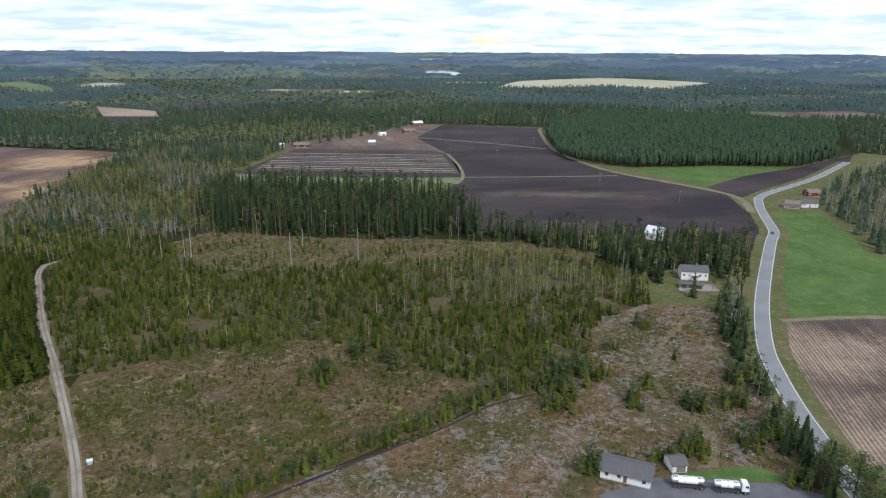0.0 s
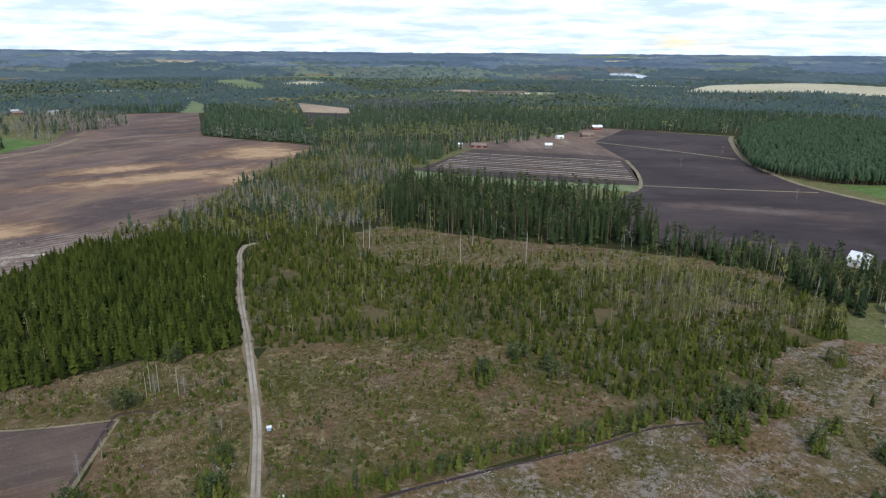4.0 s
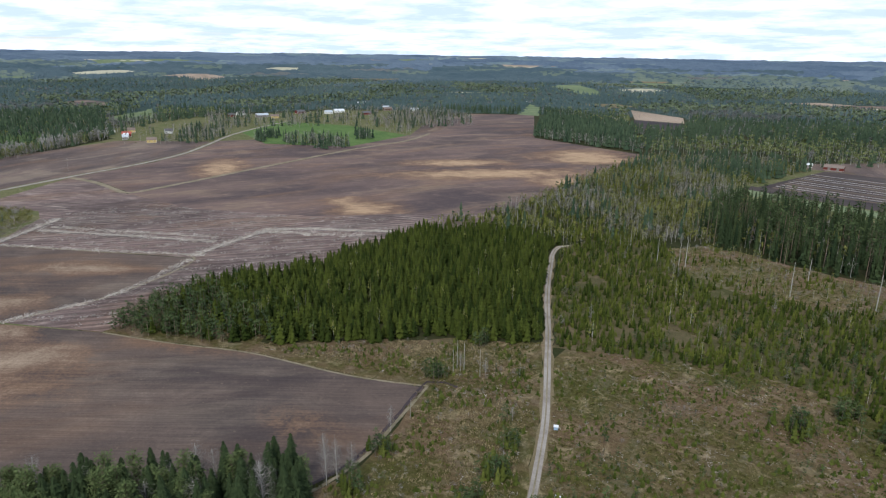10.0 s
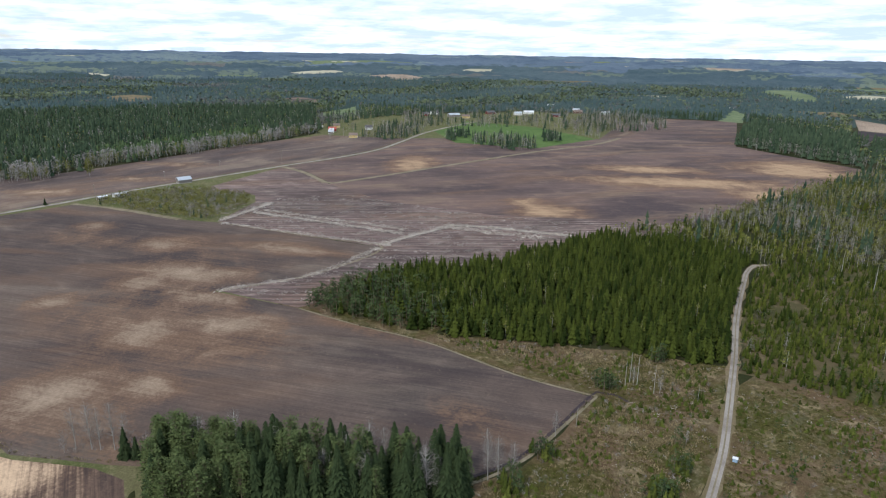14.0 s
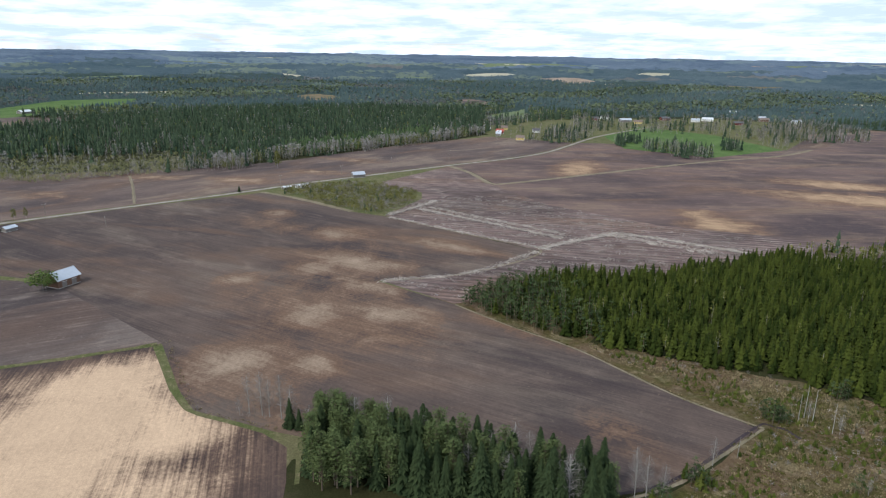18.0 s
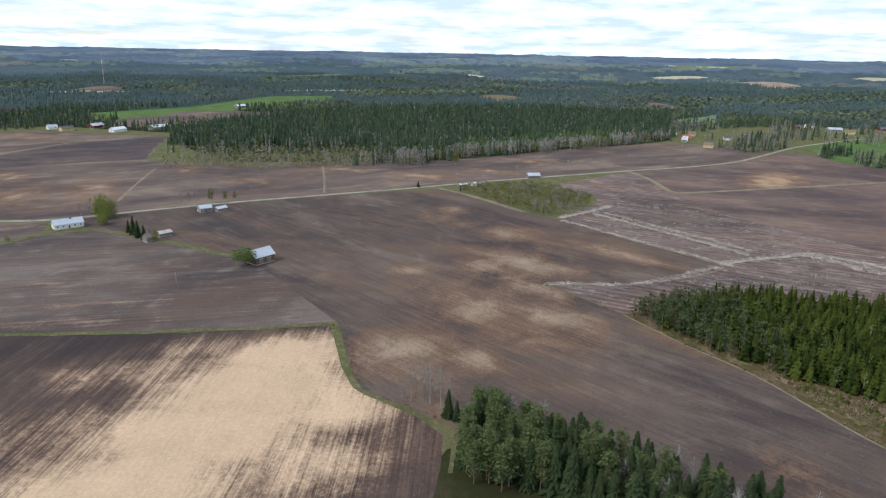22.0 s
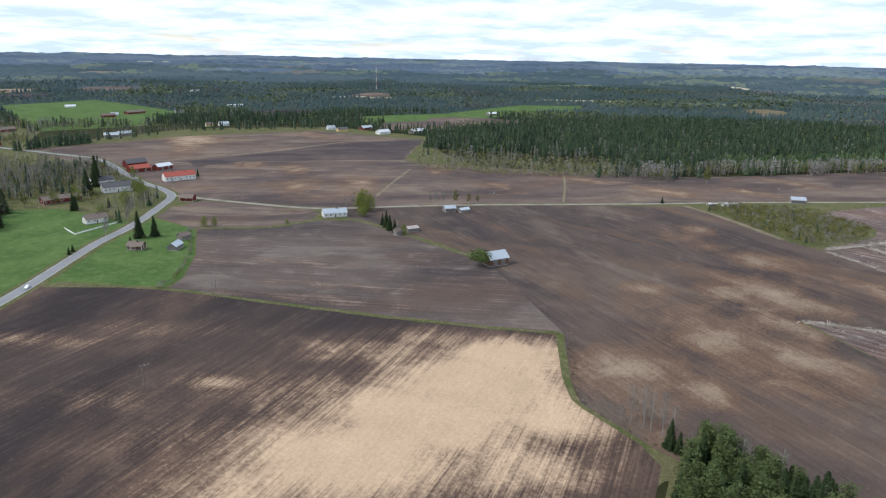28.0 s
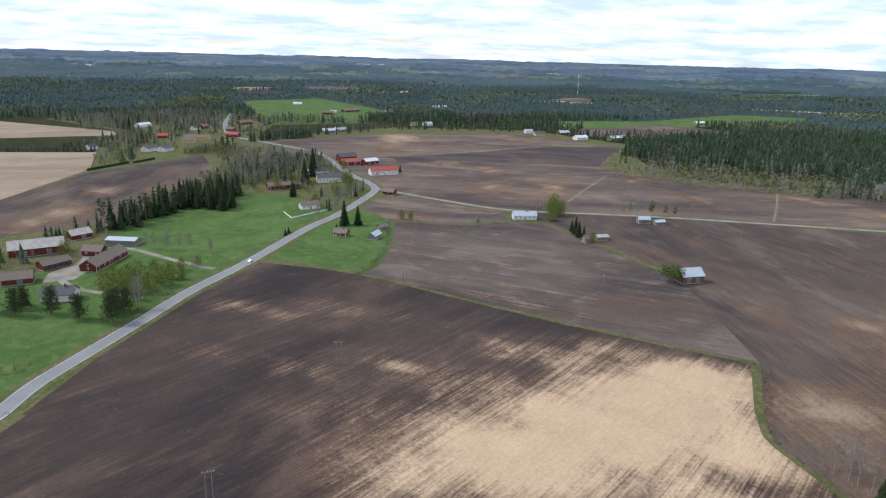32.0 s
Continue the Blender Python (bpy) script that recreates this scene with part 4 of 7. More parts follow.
patch("meadow", [(129, 727), (176, 634), (230, 694), (310, 762), (218, 755)], 0.08, "lawn", "green crop in a narrow wedge", "field")
patch("field", [(180, 629), (234, 694), (314, 760), (420, 870), (360, 760), (255, 650), (213, 600), (197, 586)], 0.07, "soil_dark", "dark ploughed wedge by the road", "field")
patch("meadow", [(203, 526), (240, 535), (233, 471), (222, 420), (260, 395), (360, 330), (182, 318), (134, 309), (150, 361), (180, 443)], 0.07, "lawn", "bright green meadow beside the paved road", "field")
patch("field", [(130, 303), (182, 312), (340, 320), (330, 150), (118, 120), (111, 173), (109, 216), (114, 255)], 0.07, "soil_striped", "brown field drilled in pale stripes", "field", 20.0, [(125, 270, 22, 60, 90), (128, 200, 20, 60, 90)])
patch("clearing", [(-300, 72), (-330, 60), (-336, 100), (-262, 132), (-243, 114), (-275, 92)], 0.04, "cut_brown", "dry grass on the edge of the young wood", "clearing", wobble=3)
patch("clearing", [(-166, 214), (-140, 228), (-84, 254), (-39, 240), (0, 216), (22, 228), (36, 268), (45, 299), (70, 318), (76, 350), (50, 386), (4, 393), (-45, 378), (-122, 346), (-167, 346), (-195, 366), (-222, 402), (-262, 402), (-262, 345), (-200, 256)], 0.035, "heath", "mossy heath under the young wood", "clearing", wobble=4)
patch("clearing", [(-161, 217), (-140, 231), (-112, 248), (-84, 258), (-58, 256), (-39, 242), (-19, 229), (-2, 219), (-21, 195), (-52, 167), (-85, 138), (-110, 105), (-80, 90), (-101, 124), (-125, 157), (-154, 193)], 0.05, "cut_brown", "felled ground with brown heath and seedlings", "clearing", wobble=4)
patch("clearing", [(-2, 218), (20, 230), (35, 268), (43, 300), (68, 319), (104, 317), (97, 277), (96, 222), (95, 172), (80, 130), (-40, 110), (-110, 105), (-85, 138), (-52, 167), (-21, 195)], 0.045, "cut_grey", "felled ground strewn with grey brash", "clearing", wobble=4)
patch("clearing", [(-216, 394), (-203, 423), (-127, 418), (-51, 423), (7, 423), (54, 405), (50, 386), (4, 393), (-45, 378), (-122, 345), (-167, 345), (-195, 365)], 0.05, "cut_strip", "open strip of dry grass and brash before the tall wood", "clearing", wobble=5)
patch("clearing", [(-174, 150), (-201, 133), (-243, 114), (-259, 111), (-240, 134), (-202, 187), (-191, 196), (-172, 214), (-160, 200), (-130, 163), (-104, 126), (-82, 92), (-60, 55), (-130, 30), (-147, 78), (-148, 100), (-159, 124)], 0.062, "cut_brown", "felled ground with dry grass and young spruce", "clearing", wobble=3)
# pastures and lawns round the western farms
patch("meadow", [(-188, -451), (-227, -482), (-312, -537), (-351, -484), (-345, -402), (-292, -380), (-218, -341), (-168, -318), (-130, -297), (-150, -380)], 0.07, "lawn", "green pasture sloping to the paved road", "field")
patch("meadow", [(-130, -297), (-60, -252), (0, -212), (-20, -330), (-90, -420), (-150, -380)], 0.065, "lawn", "green lawn among the farm buildings", "lawn")
patch("meadow", [(-226, -331), (-292, -366), (-338, -385), (-352, -392), (-362, -396), (-350, -345), (-303, -301), (-266, -275), (-246, -270), (-238, -300)], 0.07, "lawn", "green meadow with small sheds", "field")
patch("meadow", [(-345, -402), (-392, -427), (-428, -452), (-447, -484), (-430, -560), (-351, -484)], 0.055, "verge", "rough grass round the houses", "lawn")
patch("field", [(-134, -494), (-172, -617), (-280, -704), (-425, -738), (-380, -640), (-202, -482)], 0.06, "soil_near", "dark ploughed field behind the tree belt", "field", 12.0, [(-190, -540, 14, 26, 150), (-250, -600, 12, 18, 150), (-160, -520, 10, 20, 150)])
patch("field", [(-60, -640), (-172, -617), (-287, -721), (-343, -837), (-262, -904), (-60, -900)], 0.06, "soil_pale", "pale dry harrowed field", "field")
patch("field", [(-200, -1040), (-305, -1044), (-438, -986), (-457, -1045), (-379, -1282), (-200, -1300)], 0.06, "soil_pale", "pale dry field behind a hedge", "field")
patch("meadow", [(-959, -1483), (-1194, -1466), (-1067, -1043), (-830, -930), (-697, -979)], 0.3, "lawn", "far green meadow", "field", 60.0)
patch("meadow", [(-1203, -718), (-1381, -597), (-1706, -527), (-1785, -383), (-1583, -348), (-1300, -500), (-1086, -630)], 0.3, "lawn", "far green meadow", "field", 60.0)
patch("field", [(-1000, -560), (-1200, -650), (-1380, -560), (-1300, -440), (-1050, -470)], 0.2, "soil_beyond", "far brown field", "field", 60.0)
patch("meadow", [(-750, 505), (-803, 648), (-972, 653), (-1101, 589), (-983, 464), (-840, 430)], 0.1, "lawn", "green yards of the hamlet", "lawn")
patch("meadow", [(-1310, 354), (-1472, 500), (-1280, 454), (-1240, 370)], 0.2, "meadow", "far pale green field", "field", 60.0)
patch("field", [(-741, 1168), (-644, 1183), (-587, 1047), (-655, 1037)], 0.1, "soil_dark", "far dark ploughed field", "field")
patch("field", [(-869, 1352), (-704, 1288), (-645, 1187), (-743, 1173)], 0.1, "soil_pale", "far strip of bare field", "field")
patch("meadow", [(-953, 1063), (-1108, 1278), (-1027, 1231), (-908, 1078)], 0.1, "meadow", "far pale green meadow", "field")
patch("field", [(-64, 2072), (24, 2514), (330, 2726), (700, 2500), (512, 2207), (250, 2250)], 0.5, "stubble", "far pale stubble field", "field", 120.0)
patch("meadow", [(302, 1485), (567, 1457), (544, 1397), (309, 1406)], 0.5, "lawn", "far green strip behind the pines", "field", 60.0)
patch("field", [(430, 1250), (470, 1420), (700, 1500), (760, 1330)], 0.5, "soil_beyond", "far brown field beyond the pines", "field", 90.0)
patch("field", [(-292, 815), (-300, 860), (-200, 1010), (-170, 1135), (-112, 1134), (-133, 951), (-188, 838)], 0.04, "soil_beyond", "brown ground round the far farm", "field")
patch("rough_grass", [(200, 520), (236, 440), (268, 398), (300, 520), (330, 640), (300, 692), (222, 606)], 0.045, "verge", "rough grass round the wooded houses", "grass")
patch("lake", [(-375, 3000), (-420, 3150), (-330, 3180), (-210, 3000), (-240, 2880), (-300, 2960)], 1.5, "water", "far strip of pale lake water", "lake", 120.0)
patch("yard", [(28, 165), (46, 175), (84, 176), (97, 168), (98, 150), (30, 140)], 0.09, "asphalt_yard", "dark asphalt yard", "yard")
patch("lawn", [(66, 316), (112, 314), (120, 334), (127, 368), (100, 380), (80, 368)], 0.04, "verge", "rough grass round the white house", "lawn")
patch("yard", [(90, 340), (112, 342), (110, 352), (92, 352)], 0.09, "gravel", "gravel house yard", "yard")
patch("meadow", [(54, 178), (76, 184), (88, 177), (84, 176.5), (54, 175.5)], 0.11, "lawn", "green lawn by the truck yard", "lawn")
patch("rough_grass", [(-602, -42), (-683, 52), (-738, 166), (-680, 176), (-560, 118), (-500, 64)], 0.035, "verge", "rough dry grass beside the lane", "grass")
patch("willow_ground", [(-608, -30), (-518, 38), (-502, 62), (-557, 100), (-585, 105), (-640, 60), (-638, 8)], 0.1, "verge", "rough dry grass among willows", "field")

ribbon("road", PAVED, 7.2, 0.16, "asphalt", "grey paved country road", "road")
ribbon("road", PAVED_EAST, 7.2, 0.16, "asphalt", "grey paved country road with pale edge lines", "road")
ribbon("verge", PAVED, 13.5, 0.12, "verge", "grassy road verge", "verge", ragged=0.1)
ribbon("verge", PAVED_EAST, 19.0, 0.107, "verge", "grassy road verge", "verge", ragged=0.1)
for o in (-3.25, 3.25):
    ribbon("edge_line", PAVED_EAST, 0.28, 0.165, "paint_line", "white edge line of the road", "road marking", offset=o)
    ribbon("edge_line", PAVED, 0.18, 0.165, "paint_line", "white edge line of the road", "road marking", offset=o)
ribbon("dirt_road", GRAVEL, 2.7, 0.13, "gravel", "pale gravel forest road", "road", ragged=0.05)
ribbon("verge", GRAVEL, 4.6, 0.10, "clear_tan", "dry grass beside the gravel road", "verge", ragged=0.8)
ribbon("grass_strip", GRAVEL, 0.5, 0.14, "verge_dry", "grass between the wheel tracks", "verge", ragged=0.5)
ribbon("dirt_road", LANE, 5.0, 0.13, "gravel", "pale gravel lane between the fields", "road", ragged=0.1)
ribbon("verge", LANE, 8.5, 0.11, "verge", "grass beside the lane", "verge", ragged=0.4)
ribbon("farm_track", TRACK, 6.0, 0.13, "verge_dry", "pale farm track along the field edge", "road", ragged=0.3)
for pts, w, m in (([(-135, 951), (-38, 909), (44, 862)], 5, "verge_dry"), ([(-44, 650), (28, 662), (107, 679)], 3.4, "verge_dry"), ([(46, 1100), (44, 1034), (54, 860), (83, 750), (114, 690), (190, 600), (188, 530)], 6, "verge_dry"), ([(-76, 802), (-55, 717), (-46, 649), (-50, 615)], 3.6, "verge_dry"), ([(-277, 660), (-271, 815)], 6, "verge")):
    ribbon("farm_track", pts, w, 0.12, m, "pale grassy farm track", "road", ragged=0.4)
for pts, w, m in (([(-147, 76), (-150, 100), (-161, 124), (-174, 150)], 1.3, "verge_dry"), ([(-174, 150), (-201, 132), (-243, 113), (-275, 91), (-306, 72)], 1.1, "verge_dry"),
                  ([(-246, -272), (-251, -243), (-256, -199), (-267, -127), (-281, -64)], 3.4, "verge"), ([(-281, -64), (-240, -50), (-222, -43), (-211, -28), (-202, -15), (-190, -6), (-172, -6)], 1.7, "verge"),
                  ([(-348, 40), (-354, 92), (-390, 148), (-430, 116), (-498, 62)], 1.6, "verge_dry"), ([(-355, -346), (-381, -303), (-414, -287), (-428, -265), (-412, -217), (-396, -183), (-372, -132)], 5.0, "verge"),
                  ([(-518, 37), (-577, -8), (-604, -36)], 5.0, "verge_dry"), ([(-229, -328), (-246, -272)], 4.0, "verge"), ([(128, 304), (182, 314), (340, 322)], 4, "verge_dry")):
    ribbon("field_edge", pts, w, 0.13, m, "grassy edge between fields", "verge", ragged=0.6)
for pts, w in (([(-503, 65), (-547, 111)], 2.6), ([(-519, 92), (-468, 134), (-417, 172)], 1.8), ([(-394, 150), (-405, 169), (-421, 212)], 2.6), ([(-424, 213), (-412, 232), (-389, 255), (-364, 279)], 3.0)):
    ribbon("ditch_bank", pts, w * 1.0, 0.15, "bank_pale", "pale spoil bank of a new ditch", "ditch", ragged=0.9)
    ribbon("ditch", pts, 1.3, 0.12, "soil_dark", "narrow dark strip of a new ditch", "ditch", ragged=0.4, offset=-2.2)

for pts, w in (([(-552, -612), (-570, -606), (-618, -586), (-676, -557), (-763, -536), (-848, -513), (-909, -473)], 4.5), ([(-665, -331), (-588, -311), (-514, -290)], 2.6), ([(-701, -166), (-640, -150), (-570, -134)], 2.4)):
    ribbon("farm_track", pts, w, 0.13, "verge_dry", "pale grassy farm track", "road", ragged=0.4)

# rows under pale covers on the dark field
rows_thing = tagged(new("covered_crop"), "long pale covers laid in lines on dark soil", "crop")
for k in range(11):
    f = (k + 0.5) / 11
    y0, y1, x1 = 664 + 124 * f, 668 + 128 * f, -52 - 30 * f
    for wide, shift, cover in ((5.2, 0.0, "soil_beyond"), (1.5, -2.2, "concrete" if k % 3 else "clear_tan")):
        ribbon("cover_strip", [(-264 - 6 * f, y0 + shift), (x1, y1 + shift)], wide, 0.16 + 0.03 * (wide < 2), cover, parent=rows_thing, ragged=0.15)
ribbon("wheel_track", [(64, 182), (68, 201), (58, 230), (64, 265), (87, 305)], 3.0, 0.1, "clear_tan", "tan wheel track across the felled ground", "road", ragged=0.5)

# ---- woods ----
gravel_side = lambda X, Y: np.clip((X + 170) / 200, 0, 1)
wood("young_spruce_wood", [(-308, 73), (-259, 111), (-240, 134), (-202, 187), (-191, 194), (-172, 212), (-178, 229), (-210, 264), (-241, 301), (-260, 325), (-265, 345), (-304, 345), (-354, 300), (-340, 240), (-329, 193), (-338, 130), (-322, 95)], 3.1, 1,
     [(lambda X, Y: 0.15 + 0.85 * np.clip((Y - 95) / 45, 0, 1), SPRUCE_YOUNG, 5, 11, 1.1), (lambda X, Y: 0.9 * np.clip((150 - Y) / 60, 0, 1), PINE_YOUNG, 7, 10.5, 1.3), (0.02, BIRCH_MID, 7, 11, 1.0)], "dense young spruce plantation")
birch_zone = lambda X, Y: np.clip(1.25 - np.hypot((X - 12) / 62, (Y - 348) / 42), 0, 1)
light_zone = lambda X, Y: np.clip(1.2 - np.hypot((X + 78) / 50, (Y - 290) / 30), 0, 1)
wood("young_mixed_wood", [(-166, 216), (-140, 230), (-112, 247), (-84, 257), (-58, 255), (-39, 241), (-19, 228), (0, 217), (22, 229), (36, 268), (45, 299), (70, 318), (76, 350), (50, 386), (4, 393), (-45, 377), (-122, 345), (-167, 345), (-195, 365), (-222, 402), (-258, 402), (-258, 345), (-252, 325), (-230, 295), (-200, 256), (-176, 226)], 2.45, 2,
     [(lambda X, Y: 0.75 * (1 - birch_zone(X, Y)) * ease((Y - 205) / 30) + 0.25, SPRUCE_OPEN, 1.7, 5.2, 1.1), (lambda X, Y: 0.45 * (1 - birch_zone(X, Y)) * drift(X, Y, 24, 4), SPRUCE_YOUNG, 3.0, 7.5, 1.05), (lambda X, Y: 0.10 + 0.55 * light_zone(X, Y), PINE_YOUNG, 2.5, 6, 1.3), (lambda X, Y: 0.02 + 1.0 * birch_zone(X, Y) * ease(drift(X, Y, 9, 1) * 2.2 - 0.5), BIRCH_MID, 6, 13, 1.1), (lambda X, Y: 0.012 + 0.10 * birch_zone(X, Y), BARE_MID, 5, 10, 1.1), (0.22, HEATHER, 0.5, 1.1, 2.2)], "young mixed wood of spruce, pine and budding birch", thin=0.10, warp=3.0)
wood("mixed_wood", [(-354, 302), (-304, 347), (-262, 347), (-224, 400), (-205, 428), (-225, 500), (-252, 550), (-284, 640), (-280, 800), (-330, 830), (-446, 753), (-432, 663), (-406, 548), (-358, 387)], 3.9, 3,
     [(lambda X, Y: 0.10 + 0.7 * ease((420 - Y) / 60) + 0.25 * ease(drift(X, Y, 17, 8) * 2.4 - 1.2), SPRUCE_OPEN, 4, 9, 0.95), (lambda X, Y: 0.10 + 0.8 * ease(drift(X, Y, 30, 2) * 2.4 - 0.7), BIRCH_FAR, 5, 11, 1.35), (lambda X, Y: 0.04 + 0.65 * ease(drift(X, Y, 34, 5) * 2.4 - 0.9), BARE_FAR, 6, 11, 1.1), (0.2, SHRUB, 2.5, 5, 1), (0.03, PINE_FAR, 8, 11, 1.0), (lambda X, Y: 0.03 + 0.2 * ease((Y - 640) / 80), SPRUCE_FAR, 9, 17, 1.0)], "mixed wood of budding birch, aspen and spruce", thin=0.08, warp=6.0)
wood("tall_wood", [(-214, 425), (-127, 420), (-51, 425), (-11, 429), (-12, 450), (-45, 500), (-60, 545), (-160, 552), (-250, 556), (-240, 500)], 4.9, 4,
     [(0.60, SPRUCE_TALL, 11, 26, 0.95), (lambda X, Y: 0.08 + 0.30 * drift(X, Y, 12, 2), PINE_TALL, 19, 27, 1.0), (0.07, BIRCH_FAR, 12, 19, 1.0), (0.04, BARE_FAR, 12, 18, 1.0)], "tall dark wood of spruce and pine", thin=0.12, warp=6.0)
HOUSE_GAPS = [(95, 441, 15), (102, 357, 17), (100, 346, 13)]
wood("roadside_wood", [(-11, 429), (53, 400), (74, 356), (88, 345), (88, 332), (110, 332), (134, 369), (158, 436), (98, 442), (-14, 448)], 4.6, 5,
     [(0.5, SPRUCE_MID, 8, 17, 1.0), (0.15, PINE_MID, 12, 19, 1.0), (0.3, BIRCH_FAR, 8, 15, 1.1), (0.08, BARE_FAR, 8, 13, 1.0)], "mixed wood round two houses", gaps=HOUSE_GAPS)
wood("roadside_trees", [(90, 165), (94, 170), (96, 222), (99, 250), (104, 278), (119, 326), (108, 332), (97, 300), (92, 250), (90, 222)], 3.6, 6,
     [(0.5, SPRUCE_MID, 6, 12, 1.1), (0.35, PINE_YOUNG, 7, 13, 1.2), (0.12, BARE_FAR, 7, 12, 1.0)], "row of conifers along the paved road", warp=1.0)
wood("pine_wood", [(54, 1000), (64, 800), (90, 765), (131, 738), (230, 758), (310, 766), (380, 845), (440, 960), (530, 1192), (307, 1302), (167, 1335), (64, 1121)], 4.7, 7,
     [(0.93, PINE_PLOT, 12.5, 16.5, 1.0), (0.05, SPRUCE_FAR, 13, 17.5, 1.0), (0.02, BIRCH_FAR, 12, 15, 1.0)], "large even plantation of blue-green pine", warp=2.5)
for line in ([(54, 1000), (64, 800), (90, 765), (131, 738), (230, 758), (310, 766)], [(52, 994), (61, 796), (87, 760), (130, 733), (230, 753), (312, 761), (384, 838)]):
    X, Y, rs = along(line, 2.6, 78, 2.0)
    plant("wood_edge", X, Y, rs, [(0.75, PINE_EDGE, 11, 15.5, 1.0), (0.1, BARE_FAR, 9, 13, 1), (0.1, BIRCH_FAR, 8, 13, 1)], "bare-stemmed pines on the edge of the plantation", "trees")
wood("east_wood", [(252, 555), (238, 471), (226, 420), (262, 400), (365, 335), (520, 420), (560, 700), (420, 770), (330, 680), (262, 600)], 6.5, 8,
     [(0.25, SPRUCE_FAR, 12, 18, 1.0), (0.45, BARE_FAR, 11, 17, 1.1), (0.25, BIRCH_FAR, 10, 16, 1.0)], "leafless mixed wood beyond the meadow", gaps=[(232, 555, 22), (262, 597, 20)])
FRONT_Y, FRONT_X = (-330, -293, -204, -124, -63, -16, 36, 127, 159, 279), (-668, -669, -687, -715, -733, -790, -822, -885, -902, -1010)
into = lambda X, Y: np.interp(Y, FRONT_Y, FRONT_X) - X + 26 * (drift(X, Y, 13, 5) - 0.5)
LANE_WOOD = list(zip(FRONT_X, FRONT_Y)) + [(-1200, 330), (-1409, 385), (-1500, 150), (-1458, -1), (-1382, -220), (-1215, -379), (-1000, -440), (-850, -400)]
low_bay = lambda X, Y: ease((-110 - Y) / 30) * ease((165 - into(X, Y)) / 25)
pine_stand = lambda X, Y: ease((Y + 25) / 20) * ease((215 - Y) / 30) * ease((into(X, Y) - 16) / 12) * ease((135 - into(X, Y)) / 20)
edge_band = lambda X, Y: ease((34 - into(X, Y)) / 16)
wood("lane_wood", LANE_WOOD, 6.6, 9,
     [(lambda X, Y: 0.10 * (1 - 0.9 * low_bay(X, Y)) + (1 - pine_stand(X, Y)) * (1 - low_bay(X, Y)) * (1 - 0.9 * edge_band(X, Y)), SPRUCE_FAR, 9, 20, 0.95), (lambda X, Y: (1 - low_bay(X, Y)) * (0.2 * drift(X, Y, 40, 3) + 0.04), PINE_FAR, 14, 19, 0.9), (lambda X, Y: 2.6 * pine_stand(X, Y) + (1 - low_bay(X, Y)) * 0.5 * ease(drift(X, Y, 26, 9) * 2.4 - 0.9), PINE_LIGHT, 8, 12, 1.05),
      (lambda X, Y: 0.05 + 0.16 * drift(X, Y, 50, 6) + (1 - low_bay(X, Y)) * 0.6 * edge_band(X, Y), BIRCH_FAR, 7, 15, 1.0), (lambda X, Y: 0.05 + 0.22 * drift(X, Y, 45, 2) + (1 - low_bay(X, Y)) * 0.6 * edge_band(X, Y), BARE_PALE, 8, 16, 1.0), (lambda X, Y: 1.3 * low_bay(X, Y), SHRUB_PALE, 2, 5, 1.2), (lambda X, Y: 0.5 * low_bay(X, Y), THICKET_PALE, 2, 5.5, 1.1)], "long dark spruce wood with lighter stands of pine and birch", warp=5.0)
X, Y, rs = scatter([(-640, -300), (-660, -200), (-690, -110), (-715, -55), (-770, -10), (-800, 45), (-865, 130), (-985, 285), (-1040, 270), (-920, 110), (-860, 30), (-820, -30), (-790, -70), (-810, -130), (-810, -330)], 4.3, 19)
d_ = into(X, Y)
ok = (d_ > -2) & (d_ < np.where(Y < -110, 90, 44)) & (drift(X, Y, 9, 3) > 0.18)
X, Y, d_ = X[ok], Y[ok], d_[ok]
tall_ = (Y > -118) * 1.0
plant("wood_fringe", X, Y, rs, [(0.05 * tall_, SPRUCE_FAR, 4, 12, 0.95), (tall_ * (0.1 + 1.1 * ease(drift(X, Y, 17, 4) * 2.6 - 0.9) + 0.4 * (Y > 60)), BIRCH_FAR, 7, 14.5, 1.05), (tall_ * (0.1 + 2.0 * ease(drift(X, Y, 19, 1) * 2.6 - 0.9)), BARE_PALE, 9, 17, 1.5), (0.15 + 0.8 * (1 - tall_) * (0.3 + drift(X, Y, 15, 3)), SHRUB_PALE, 2, 5.5, 1), (0.06 + 0.25 * (1 - tall_), THICKET_PALE, 2, 5, 1), (0.06 * (1 - tall_), BIRCH_FAR, 5, 10, 1.1)], "fringe of budding birch, grey aspen and willow scrub before the spruce wood", "trees")
wood("small_wood", [(-667, 785), (-512, 776), (-470, 765), (-560, 880), (-640, 1010), (-829, 1010)], 7.0, 10,
     [(0.75, SPRUCE_FAR, 15, 23, 1.1), (lambda X, Y: 0.15 + 1.5 * ease((815 - Y) / 15), BARE_FAR, 10, 17, 1.0)], "dark spruce wood with pale birch stems at the field's end", warp=8)
wood("copse", [(-737, 494), (-749, 464), (-807, 449), (-845, 462), (-850, 495), (-790, 530)], 6.0, 11, [(0.35, SPRUCE_FAR, 9, 22, 0.95), (0.55, BARE_FAR, 11, 18, 1.0), (0.15, BIRCH_FAR, 9, 15, 1)], "copse of spruce and bare birch by the hamlet", thin=0.2, warp=8)
wood("copse", [(-862, 427), (-861, 460), (-900, 490), (-915, 455)], 6.5, 12, [(0.7, SPRUCE_FAR, 9, 20, 1.0), (0.3, BARE_FAR, 11, 16, 1.0)], "small clump of spruce by the hamlet", thin=0.2, warp=6)
